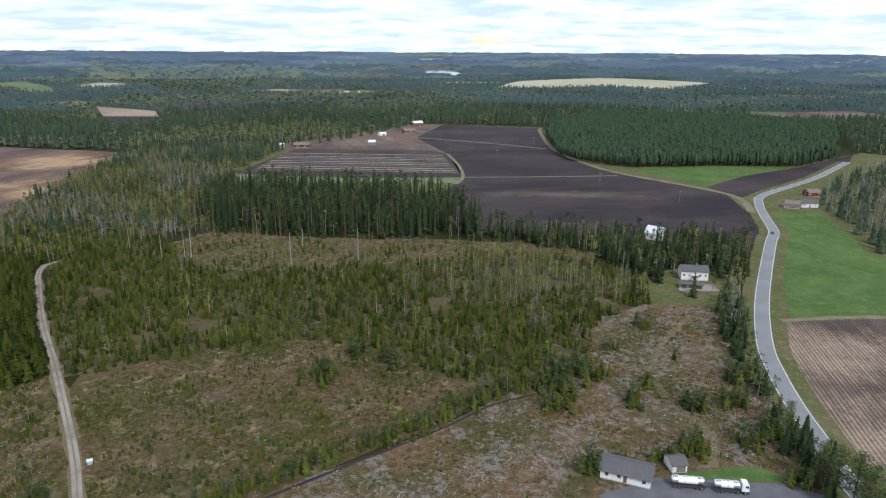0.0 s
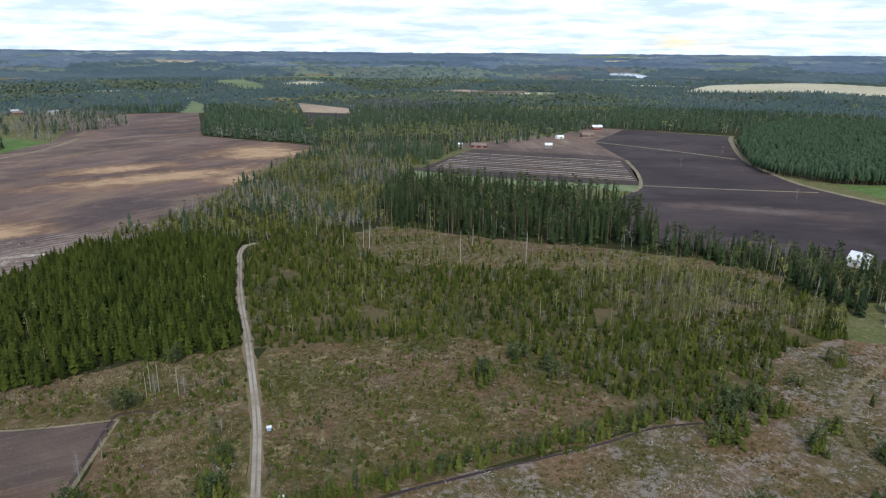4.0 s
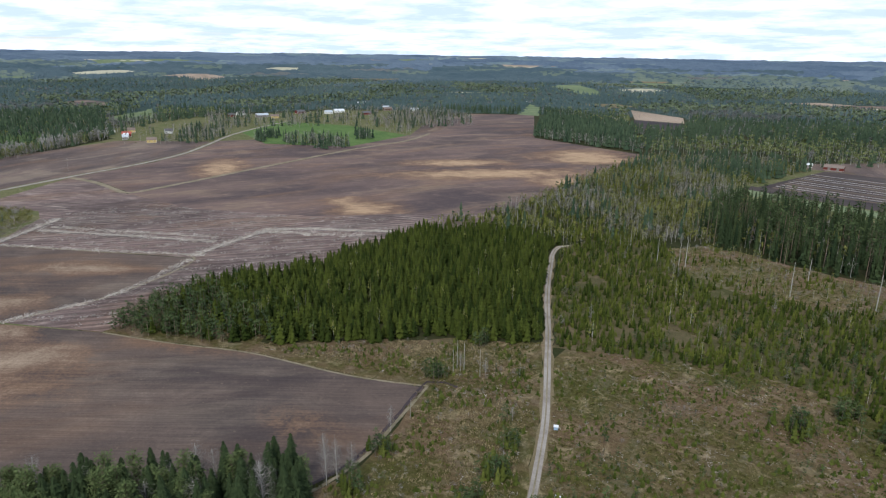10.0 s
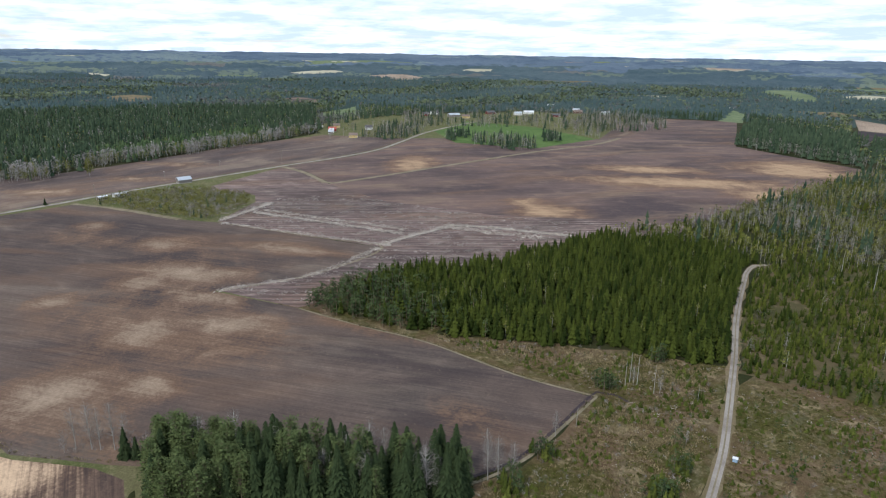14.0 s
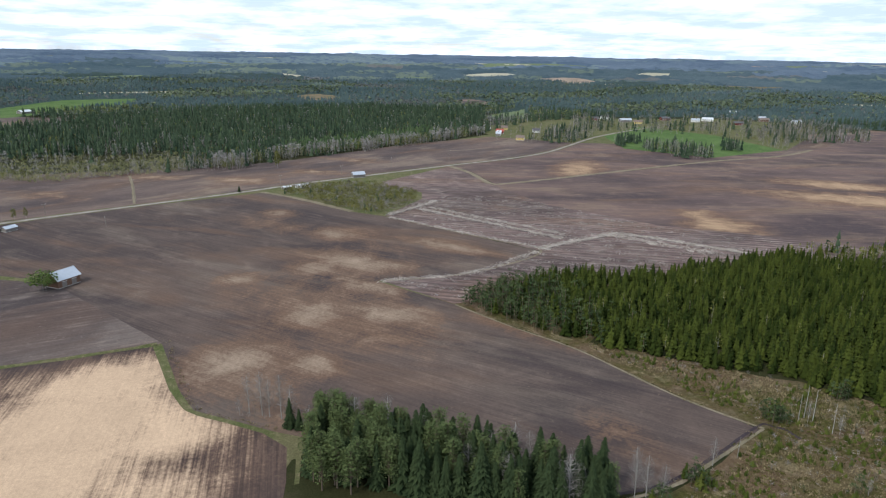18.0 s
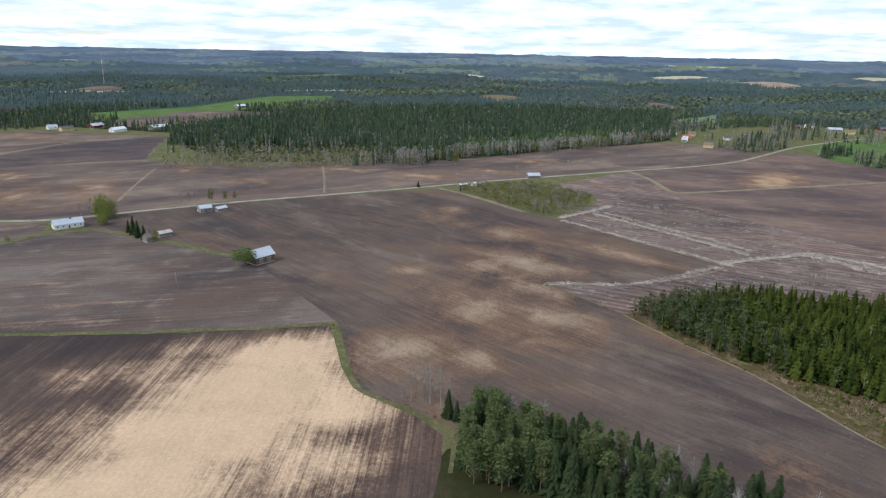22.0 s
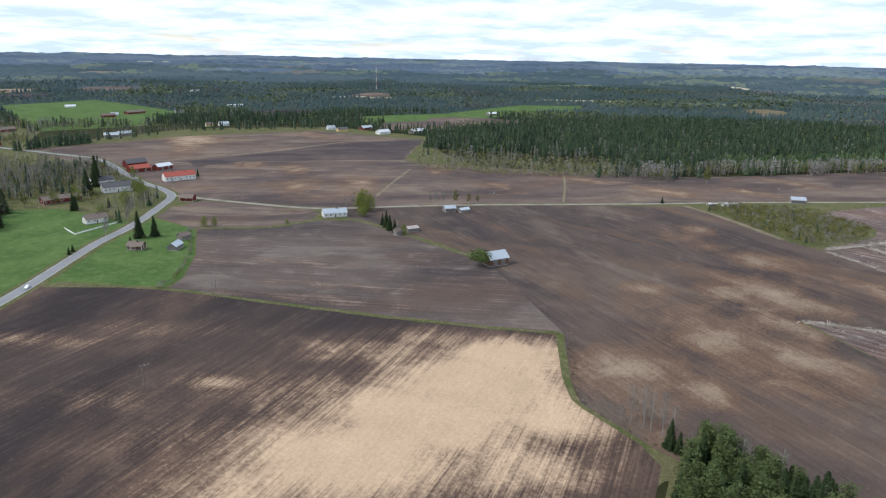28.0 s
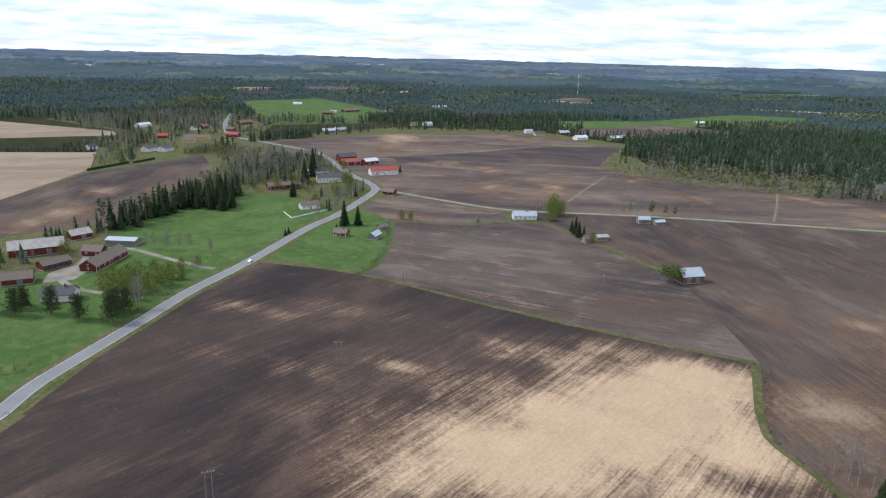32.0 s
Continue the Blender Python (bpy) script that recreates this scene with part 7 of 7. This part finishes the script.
H("garage", 53, 178, 13, 4.6, 6, 2.6, 1.3, "wall_white", "roof_dark", "small white garage with a grey roof", 0, 0, 1, 0, 0.4, "garage")
# in the wood
H("house", 102, 358, 178, 14, 9, 5.2, 2.2, "wall_white", "roof_dark", "white house with a dark roof in the wood", 5, 1, 1, 2, 0.6, porch=True)
H("carport", 97, 344, 173, 11, 5, 2.4, 0.7, "wall_grey", "roof_dark", "low grey carport before the white house", bays=3, category="carport")
H("house", 95, 438, 145, 11, 9, 5.0, 3.6, "wall_white", "roof_white", "pale house with a white metal roof among spruce", 3, 1, 0, 2)
# western farm
H("barn", -135, -432, 162, 29, 11, 5.0, 4.2, "wall_red", "roof_rust", "long red barn with a rust-patched metal roof", 0, 0, 2, 0, 0.5, "barn")
H("cart_shed", -134, -399, 9, 16, 7.5, 3.2, 2.4, "wall_red", "roof_brown", "red cart shed with open bays", 0, 0, 0, 0, 0.5, "shed", bays=5)
H("cowshed", -159, -386, 37, 34, 10, 3.6, 3.4, "wall_red", "roof_brown", "long red cowshed with a brown tiled roof", 6, 1, 1, 1, 0.6, "barn")
H("annex", -156, -408, 127, 12, 8, 3.6, 2.8, "wall_red", "roof_brown", "red annex with a brown roof behind the cowshed", 2, 0, 0, 0, 0.4, "barn")
H("shed", -108, -383, 155, 14, 9, 3.4, 3.0, "wall_red", "roof_brown", "grey-roofed old shed with red walls", 0, 0, 1, 0, 0.5, "shed")
H("farmhouse", -112, -342, 141, 15, 9, 4.0, 3.0, "wall_white", "roof_dark", "white farmhouse with a dark roof and chimneys", 4, 2, 1, 2, 0.6)
H("machine_hall", -179, -420, 127, 19, 9, 3.4, 1.2, "wall_grey", "roof_metal", "grey machine hall with a pale metal roof", 0, 0, 2, 0, 0.5, "barn")
H("shed", -169, -452, 3, 13, 8, 3.6, 2.8, "wall_red", "roof_rust", "red shed with a weathered metal roof", 0, 0, 1, 0, 0.5, "shed")
# along the paved road
H("cottage", -293, -341, 109, 9.5, 6, 2.9, 2.0, "wall_brown", "roof_brown", "small brown log cottage with white windows", 2, 1, 1, 1, 0.6, porch=True)
H("shed", -308, -318, 20, 10, 6, 2.8, 2.0, "wall_grey", "roof_metal", "grey plank shed with a bright metal roof", 0, 0, 1, 0, 0.4, "shed")
H("shed", -327, -331, 170, 7, 5.5, 2.8, 1.9, "wall_grey", "roof_brown", "old grey plank shed with a dull roof", 0, 0, 1, 0, 0.4, "shed")
H("house", -332, -420, 160, 15, 8, 3.6, 2.8, "wall_white", "roof_brown", "white house with a grey-brown roof behind a fence", 4, 1, 1, 1)
H("house", -420, -499, 152, 24, 11, 5.2, 3.6, "wall_white", "roof_dark", "large pale house with a grey roof", 7, 2, 1, 2)
H("house", -437, -537, 165, 20, 10, 4.6, 3.2, "wall_white", "roof_dark", "pale house with a grey roof", 5, 1, 1, 1)
H("house", -368, -502, 163, 30, 9, 3.8, 2.6, "wall_red", "roof_brown", "long red house with a brown roof", 8, 1, 1, 1)
H("shed", -418, -419, 108, 11, 7.5, 3.2, 2.6, "wall_red", "roof_brown", "red shed with a brown roof by the junction", 1, 0, 1, 0, 0.5, "shed")
H("house", -489, -494, 153, 29, 11, 5.0, 3.8, "wall_white", "roof_red", "white house with a bright red tiled roof", 8, 2, 1, 2)
H("barn", -505, -563, 163, 21, 11, 4.5, 3.2, "wall_red", "roof_red", "red barn with a red tiled roof", 0, 0, 2, 0, 0.5, "barn")
H("barn", -528, -553, 175, 18, 10, 4.5, 2.6, "wall_red", "roof_white", "red barn with a white metal roof", 0, 0, 2, 0, 0.5, "barn")
H("barn", -525, -590, 166, 22, 11, 5.5, 3.6, "wall_red", "roof_dark", "red barn with a dark roof", 0, 0, 2, 0, 0.5, "barn")
# farm on the lane and the field barn
H("farmhouse", -428, -278, 135, 18, 8.5, 3.6, 2.6, "wall_white", "roof_metal", "white farmhouse with a pale metal roof", 5, 1, 1, 1)
H("cottage", -486, -206, 132, 9, 6, 3.4, 1.8, "wall_grey", "roof_metal", "small cottage with a metal roof by the lane", 2, 0, 1, 1)
H("shed", -491, -195, 147, 8.5, 5, 2.4, 1.2, "wall_grey", "roof_metal", "low shed with a pale metal roof", 0, 0, 1, 0, 0.4, "shed")
H("shed", -416, -205, 144, 8.5, 5, 2.6, 1.2, "wall_grey", "roof_rust", "low shed with a pale rusty roof", 0, 0, 1, 0, 0.4, "shed")
H("shed", -403, -209, 150, 5.5, 5, 3.0, 2.2, "wall_grey", "roof_brown", "small grey plank shed", 0, 0, 1, 0, 0.3, "shed")
H("field_barn", -367, -123, 145, 13, 9, 4.8, 3.4, "wall_brown", "roof_metal", "brown plank barn with a pale metal roof alone in the fields", 0, 0, 2, 0, 0.7, "barn")
H("field_barn", -664, 56, 105, 12, 7, 3.4, 2.2, "wall_grey", "roof_metal", "grey plank barn with a metal roof by the lane", 0, 0, 1, 0, 0.5, "barn")
H("site_hut", -620, 1, 121, 13, 4, 2.7, 0.5, "wall_white", "roof_white", "long white site hut", 4, 0, 1, 0, 0.2, "cabin")
H("site_hut", -611, -13, 121, 8, 4, 2.7, 0.5, "wall_grey", "roof_white", "grey site hut with a white roof", 2, 0, 1, 0, 0.2, "cabin")
# farm beyond the dark fields
H("barn", -264, 828, 9, 20, 9, 3.6, 2.6, "wall_red", "roof_brown", "red barn at the end of the rowed field", 0, 0, 2, 0, 0.5, "barn")
H("shed", -292, 830, 9, 8, 6, 3, 1.6, "wall_white", "roof_white", "small white shed beside the barn", 0, 0, 1, 0, 0.4, "shed")
H("shed", -181, 866, 12, 9, 6, 3.8, 2.4, "wall_grey", "roof_white", "grey shed with a white roof", 0, 0, 1, 0, 0.4, "shed")
H("shed", -185, 966, 42, 11, 7, 3, 1.8, "wall_white", "roof_white", "low white shed by the farm", 0, 0, 1, 0, 0.4, "shed")
H("barn", -151, 999, 31, 18, 9, 4, 3, "wall_brown", "roof_brown", "brown farm barn by the fields", 0, 0, 1, 0, 0.4, "barn")
H("farmhouse", -152, 1100, 36, 17, 9, 5, 3, "wall_red", "roof_white", "red farmhouse with a pale roof", 5, 1, 1, 1)
H("house", 225, 548, 167, 11, 8, 3.6, 2.4, "wall_grey", "roof_brown", "grey house among bare trees", 3, 1, 1, 1)
H("house", 240, 552, 4, 13, 8, 3.8, 2.4, "wall_white", "roof_dark", "white house among bare trees", 3, 1, 1, 1)
H("house", 262, 597, 20, 12, 8, 3.8, 2.4, "wall_red", "roof_brown", "red house among bare trees", 3, 1, 1, 1)
# hamlet and far farms: x, y, turn, length, wall, roof
FAR_HOUSES = [(-936, 313, 67, 12, "yellow", "brown"), (-1022, 308, 68, 12, "red", "red"), (-1026, 370, 80, 11, "white", "dark"), (-1087, 306, 80, 12, "white", "dark"), (-990, 296, 70, 7, "grey", "metal"), (-1005, 302, 70, 6, "white", "white"),
              (-1241, 590, 90, 15, "white", "dark"), (-1184, 605, 85, 22, "grey", "metal"), (-1151, 612, 69, 15, "yellow", "brown"), (-1212, 704, 90, 18, "red", "dark"), (-1190, 781, 71, 20, "white", "white"), (-1176, 746, 72, 15, "white", "metal"), (-1117, 797, 69, 18, "red", "dark"), (-1175, 895, 69, 18, "brown", "brown"), (-1334, 935, 70, 14, "red", "white"), (-1316, 946, 70, 13, "white", "dark"), (-1126, 931, 80, 18, "white", "metal"), (-1127, 1303, 69, 15, "white", "dark"),
              (-496, -873, 143, 34, "yellow", "brown"), (-549, -870, 122, 18, "red", "red"), (-670, -1011, 6, 28, "red", "brown"), (-697, -828, 143, 19, "grey", "metal"), (-724, -828, 165, 22, "grey", "metal"), (-519, -1067, 22, 26, "white", "white"), (-398, -804, 20, 20, "white", "dark"), (-412, -793, 26, 18, "white", "dark"), (-1012, -1313, 142, 20, "white", "white"), (-1233, -1055, 169, 40, "white", "white"), (-996, -1104, 179, 44, "red", "brown"), (-959, -624, 145, 13, "white", "metal"), (-945, -593, 143, 17, "yellow", "dark"), (-991, -573, 163, 22, "red", "metal"), (-950, -518, 159, 22, "white", "white"), (-995, -477, 163, 34, "grey", "white"), (-1589, -1505, 3, 40, "white", "white"), (-1057, -1049, 147, 20, "white", "dark"), (-470, -850, 140, 16, "yellow", "brown"), (-350, -860, 20, 12, "white", "dark"), (-1386, -491, 150, 22, "grey", "white"), (-1120, -1040, 160, 18, "red", "brown"),
              (-560, -982, 20, 14, "white", "dark"), (-581, -992, 24, 15, "red", "brown"), (-467, -915, 140, 14, "red", "red"), (-589, -938, 120, 13, "brown", "brown"), (-915, -1087, 150, 24, "red", "brown"), (-940, -1100, 150, 13, "white", "metal"), (-1192, -1024, 165, 16, "white", "white"), (-913, -810, 150, 16, "white", "metal"), (-890, -822, 150, 12, "yellow", "brown"), (-1070, 330, 75, 11, "yellow", "brown"), (-1220, 560, 85, 13, "red", "dark"), (-1364, 979, 70, 15, "white", "dark"), (-1208, 915, 70, 13, "white", "metal")]
for x, y, a, L_, w, r in FAR_HOUSES:
    H("house", x, y, a, L_, min(11, L_ * 0.62), 4.2, 2.9, "wall_" + w, "roof_" + r, {"metal": "pale metal-roofed", "white": "white-roofed", "red": "red-roofed", "dark": "dark-roofed", "brown": "brown-roofed"}[r] + " " + w + " house far across the fields", max(2, int(L_ / 4.5)), 1, 0, 1, group="far houses")

# white fence round the garden
fence = tagged(new("garden_fence"), "low white garden fence before the white house", "fence")
for a, b in (((-302, -406), (-330, -408)), ((-330, -408), (-343, -408)), ((-302, -406), (-310, -426))):
    va, vb = Vector(a), Vector(b)
    d = (vb - va).normalized()
    nrm = Vector((-d.y, d.x)) * 0.08
    bm = bmesh.new()
    v = [bm.verts.new((*q, z)) for z in (0.0, 1.0) for q in (va + nrm, va - nrm, vb - nrm, vb + nrm)]
    for f in ((0, 1, 2, 3), (7, 6, 5, 4), (0, 4, 5, 1), (1, 5, 6, 2), (2, 6, 7, 3), (3, 7, 4, 0)):
        bm.faces.new([v[i] for i in f])
    part("fence_panel", bm, "trim_white", fence)
# farm drive
for pts, w in (([(-194, -336), (-188, -362), (-184, -385), (-182, -402), (-176, -416), (-163, -420), (-150, -404), (-142, -392)], 4.0), ([(-142, -318), (-134, -338), (-128, -352), (-126, -372), (-136, -388)], 4.0)):
    ribbon("farm_drive", pts, w, 0.12, "gravel", "gravel farm drive", "road", ragged=0.25)
patch("farmyard", [(-118, -378), (-126, -392), (-146, -402), (-158, -396), (-146, -384), (-132, -372)], 0.1, "gravel", "gravel farmyard between red barns", "yard", wobble=2)


# ---- poles and wires ----
def line_pole(x, y, h, turn, twin=False, label="grey wooden line pole with a crossarm"):
    root = tagged(new("line_pole"), label, "pole", "line poles")
    root.matrix_basis = Matrix.Translation((x, y, 0)) @ Matrix.Rotation(radians(turn), 4, "Z")
    for sx in ((-0.9, 0.9) if twin else (0,)):
        part("post", tube(bmesh.new(), (sx, 0, -.3), (sx, 0, h), 0.18, 0.13, 8), "wood_pole", root)
    part("crossarm", box(bmesh.new(), -1.7, -.09, h - .35, 1.7, .09, h - .15), "wood_pole", root)
    for sx in (-1.5, 0, 1.5):
        part("insulator", tube(bmesh.new(), (sx, 0, h - .15), (sx, 0, h + .15), 0.08, 0.05, 6), "trim_white", root)
    return root


LINE = [(-2, -113), (-79, -150), (-161, -190), (-247, -235), (-335, -308), (-443, -381)]
for x, y in LINE:
    line_pole(x, y, 10.0, -28, True, "grey twin wooden line pole with a crossarm")
for a, b in zip(LINE, LINE[1:]):
    for o in (-1.5, 0, 1.5):
        bm = bmesh.new()
        pts = []
        for k in range(9):
            t = k / 8
            pts.append((a[0] + (b[0] - a[0]) * t + o * 0.47, a[1] + (b[1] - a[1]) * t + o * 0.88, 10.1 - 2.4 * 4 * t * (1 - t) * 0.5))
        rings_ = [[bm.verts.new(Vector(p) + Vector(v)) for v in ((0.02, -0.01, 0), (0, 0, 0.02), (-0.02, 0.01, 0), (0, 0, -0.02))] for p in pts]
        for r0, r1 in zip(rings_, rings_[1:]):
            for q in range(4):
                bm.faces.new((r0[q], r0[(q + 1) % 4], r1[(q + 1) % 4], r1[q]))
        tagged(part("power_line", bm, "wire", None), "thin overhead power line wire", "wire", "overhead wires")
for x, y, h in ((-574, -134, 19), (-544, -95, 7), (-496, -137, 7), (-724, 96, 10), (-766, 170, 12), (-640, -20, 8), (-540, -190, 8), (-464, -330, 9), (-690, 40, 8), (-500, -300, 8), (-330, -160, 5)):
    line_pole(x, y, h, random.uniform(0, 180))
for x, y in ((-15, 780), (30, 905), (85, 640), (-120, 990), (140, 560)):
    line_pole(x, y, 9, 20)
mast = tagged(new("radio_mast"), "far thin red and white radio mast", "mast")
mast.location = (-2050, -1150, land(-2050, -1150))
for k in range(6):
    part("mast_section", tube(bmesh.new(), (0, 0, k * 14), (0, 0, k * 14 + 14), 0.7, 0.7, 6), "mast_red" if k % 2 else "trim_white", mast)


# ---- vehicles ----
def wheels(root, xs, half, r=0.5, w=0.32):
    for x in xs:
        for sy in (-1, 1):
            y0 = sy * half
            wh = part("wheel", tube(bmesh.new(), (x, y0 - w / 2, r), (x, y0 + w / 2, r), r, r, 14), "tyre", root)
            part("rim", tube(bmesh.new(), (x, y0 + sy * w * .4, r), (x, y0 + sy * w * .56, r), r * .55, r * .5, 10), "steel", wh)


def tank(bm, x0, x1, r, z, n=18):
    rows = []
    for x, q in ((x0, .35), (x0 + .12, .8), (x0 + .4, 1), (x1 - .4, 1), (x1 - .12, .8), (x1, .35)):
        rows.append([bm.verts.new((x, math.cos(i * math.tau / n) * r * q * 1.12, z + math.sin(i * math.tau / n) * r * q)) for i in range(n)])
    for a, b in zip(rows, rows[1:]):
        for i in range(n):
            bm.faces.new((a[i], a[(i + 1) % n], b[(i + 1) % n], b[i]))
    bm.faces.new(rows[0][::-1]); bm.faces.new(rows[-1])
    bmesh.ops.recalc_face_normals(bm, faces=bm.faces)
    return bm


def tanker(x, y, turn, cab, label):
    root = tagged(new("tank_truck" if cab else "tank_trailer"), label, "truck" if cab else "trailer")
    root.matrix_basis = Matrix.Translation((x, y, 0.10)) @ Matrix.Rotation(radians(turn), 4, "Z")
    x1 = 2.6 if cab else 4.6
    part("tank", tank(bmesh.new(), -4.7, x1, 1.05, 2.35), "steel", root, "polished steel tank")
    part("tank_band", tank(bmesh.new(), -3.2, x1 - 1.6, 1.065, 2.35), "paint_white", root, "white painted tank band")
    for sx in (-4.1, -1.0, x1 - .6):
        part("tank_ring", tube(bmesh.new(), (sx, 0, 2.35), (sx + .08, 0, 2.35), 1.24, 1.24, 18), "steel", root)
    for sy in (-1, 1):
        part("side_skirt", box(bmesh.new(), -4.4, sy * 1.22 - .02, 0.75, x1 - .2, sy * 1.22 + .02, 1.25), "paint_dark", root, "dark side skirt")
    part("chassis", box(bmesh.new(), -4.7, -.55, 0.75, x1 + (2.2 if cab else 1.2), .55, 1.15), "paint_dark", root)
    part("walkway", box(bmesh.new(), -4.0, -.25, 3.42, x1 - .6, .25, 3.5), "steel", root)
    for sx in (-3.0, -.8, 1.2):
        part("manhole", tube(bmesh.new(), (sx, 0, 3.5), (sx, 0, 3.68), .28, .28, 10), "steel", root)
    wheels(root, (-3.6, -2.4, 1.9, 3.9) if cab else (-3.6, -2.4, 2.6, 3.8), 1.08)
    if cab:
        bm = bmesh.new()
        prof = [(2.8, 1.0), (4.9, 1.0), (4.95, 2.2), (4.7, 3.2), (4.3, 3.6), (2.8, 3.7)]
        a = [bm.verts.new((px, -1.22, pz)) for px, pz in prof]
        b = [bm.verts.new((px, 1.22, pz)) for px, pz in prof]
        for i in range(len(prof)):
            j = (i + 1) % len(prof)
            bm.faces.new((a[i], a[j], b[j], b[i]))
        bm.faces.new(a[::-1]); bm.faces.new(b)
        bmesh.ops.recalc_face_normals(bm, faces=bm.faces)
        bmesh.ops.bevel(bm, geom=bm.edges[:], offset=0.08, segments=2, affect="EDGES")
        cabin = part("cab", bm, "paint_white", root, "white truck cab")
        part("windscreen", box(bmesh.new(), 4.86, -1.05, 2.2, 4.97, 1.05, 2.95), "glass", cabin)
        for sy in (-1, 1):
            part("side_window", box(bmesh.new(), 3.7, sy * 1.225 - .01, 2.2, 4.6, sy * 1.225 + .01, 2.9), "glass", cabin)
            part("mirror", box(bmesh.new(), 4.7, sy * 1.45 - .08, 2.1, 4.85, sy * 1.45 + .08, 2.7), "paint_dark", cabin)
            part("headlight", box(bmesh.new(), 4.93, sy * .85 - .18, 1.15, 5.0, sy * .85 + .18, 1.35), "trim_white", cabin)
        part("bumper", box(bmesh.new(), 4.7, -1.2, 0.45, 5.05, 1.2, 1.0), "paint_dark", cabin)
    return root


tanker(65.2, 170.6, -2, True, "white tank truck with a polished tank on the yard")
tanker(53.6, 171.4, -2, False, "polished tank trailer behind the truck")


def car(x, y, turn, paint, label):
    root = tagged(new("car"), label, "car")
    root.matrix_basis = Matrix.Translation((x, y, 0.17)) @ Matrix.Rotation(radians(turn), 4, "Z")
    bm = bmesh.new()
    prof = [(-2.15, .35), (2.15, .35), (2.2, .7), (1.1, .92), (.45, 1.42), (-1.2, 1.45), (-1.9, .98), (-2.2, .9)]
    a = [bm.verts.new((px, -.86, pz)) for px, pz in prof]
    b = [bm.verts.new((px, .86, pz)) for px, pz in prof]
    for i in range(len(prof)):
        j = (i + 1) % len(prof)
        bm.faces.new((a[i], a[j], b[j], b[i]))
    bm.faces.new(a[::-1]); bm.faces.new(b)
    bmesh.ops.recalc_face_normals(bm, faces=bm.faces)
    bmesh.ops.bevel(bm, geom=bm.edges[:], offset=0.06, segments=2, affect="EDGES")
    part("body", bm, paint, root)
    for sy in (-1, 1):
        part("side_window", box(bmesh.new(), -1.3, sy * .865 - .01, .98, .55, sy * .865 + .01, 1.34), "glass", root)
        part("headlight", box(bmesh.new(), 2.14, sy * .6 - .15, .6, 2.22, sy * .6 + .15, .74), "trim_white", root)
    wheels(root, (-1.35, 1.35), .78, .32, .22)
    return root


car(181, 466, 66, "paint_dark", "dark car on the paved road")
car(-216, -333, 28, "paint_white", "white car on the paved road")
# a tractor, built with the car's body
car(-116, -364, 70, "paint_blue", "blue tractor in the farmyard, shaped as a car")
for x, y, k in ((-122.5, 163, 0), (-98, 133.5, 1)):
    b = tagged(new("road_box"), "pale blue utility box beside the gravel road", "box", "boxes by the gravel road")
    b.matrix_basis = Matrix.Translation((x, y, 0.1)) @ Matrix.Rotation(radians(35), 4, "Z")
    part("body", box(bmesh.new(), -.7, -.6, 0.15, .7, .6, 1.25), "paint_blue", b)
    part("lid", box(bmesh.new(), -.85, -.75, 1.25, .85, .75, 1.42), "roof_white", b, "pale lid")
    for sx in (-.6, .6):
        for sy in (-.5, .5):
            part("leg", box(bmesh.new(), sx - .07, sy - .07, -.1, sx + .07, sy + .07, .15), "wood_pole", b)


def hedge(a, b_, wide, high):
    a, b_ = Vector(a), Vector(b_)
    bm, d = bmesh.new(), (b_ - a)
    n = max(2, int(d.length / 0.9))
    side = Vector((-d.y, d.x)).normalized() * wide / 2
    rows = []
    for i in range(n + 1):
        p = a + d * (i / n)
        j = lambda q: 1 + random.uniform(-q, q)
        rows.append([bm.verts.new((*(p + side * s * j(0.15)), z * j(0.12) if z else 0)) for s, z in ((-1, 0), (-1, high * 0.7), (-0.6, high), (0.6, high), (1, high * 0.7), (1, 0))])
    for r0, r1 in zip(rows, rows[1:]):
        for k in range(5):
            bm.faces.new((r0[k], r0[k + 1], r1[k + 1], r1[k]))
    bm.faces.new(rows[0])
    bm.faces.new(rows[-1][::-1])
    return tagged(part("hedge", bm, "leaf_hedge", None), "clipped dark green hedge round a garden", "hedge")


hedge((-281, -713), (-333, -734), 2.2, 2.4)
hedge((-337, -730), (-367, -743), 2.2, 2.2)

# tree kinds that stand nowhere are taken away again
for kind, roots in MODELS.items():
    for i, root in enumerate(roots):
        if (kind, i) not in SPENT:
            for ob in list(root.children):
                bpy.data.objects.remove(ob)
            bpy.data.objects.remove(root)
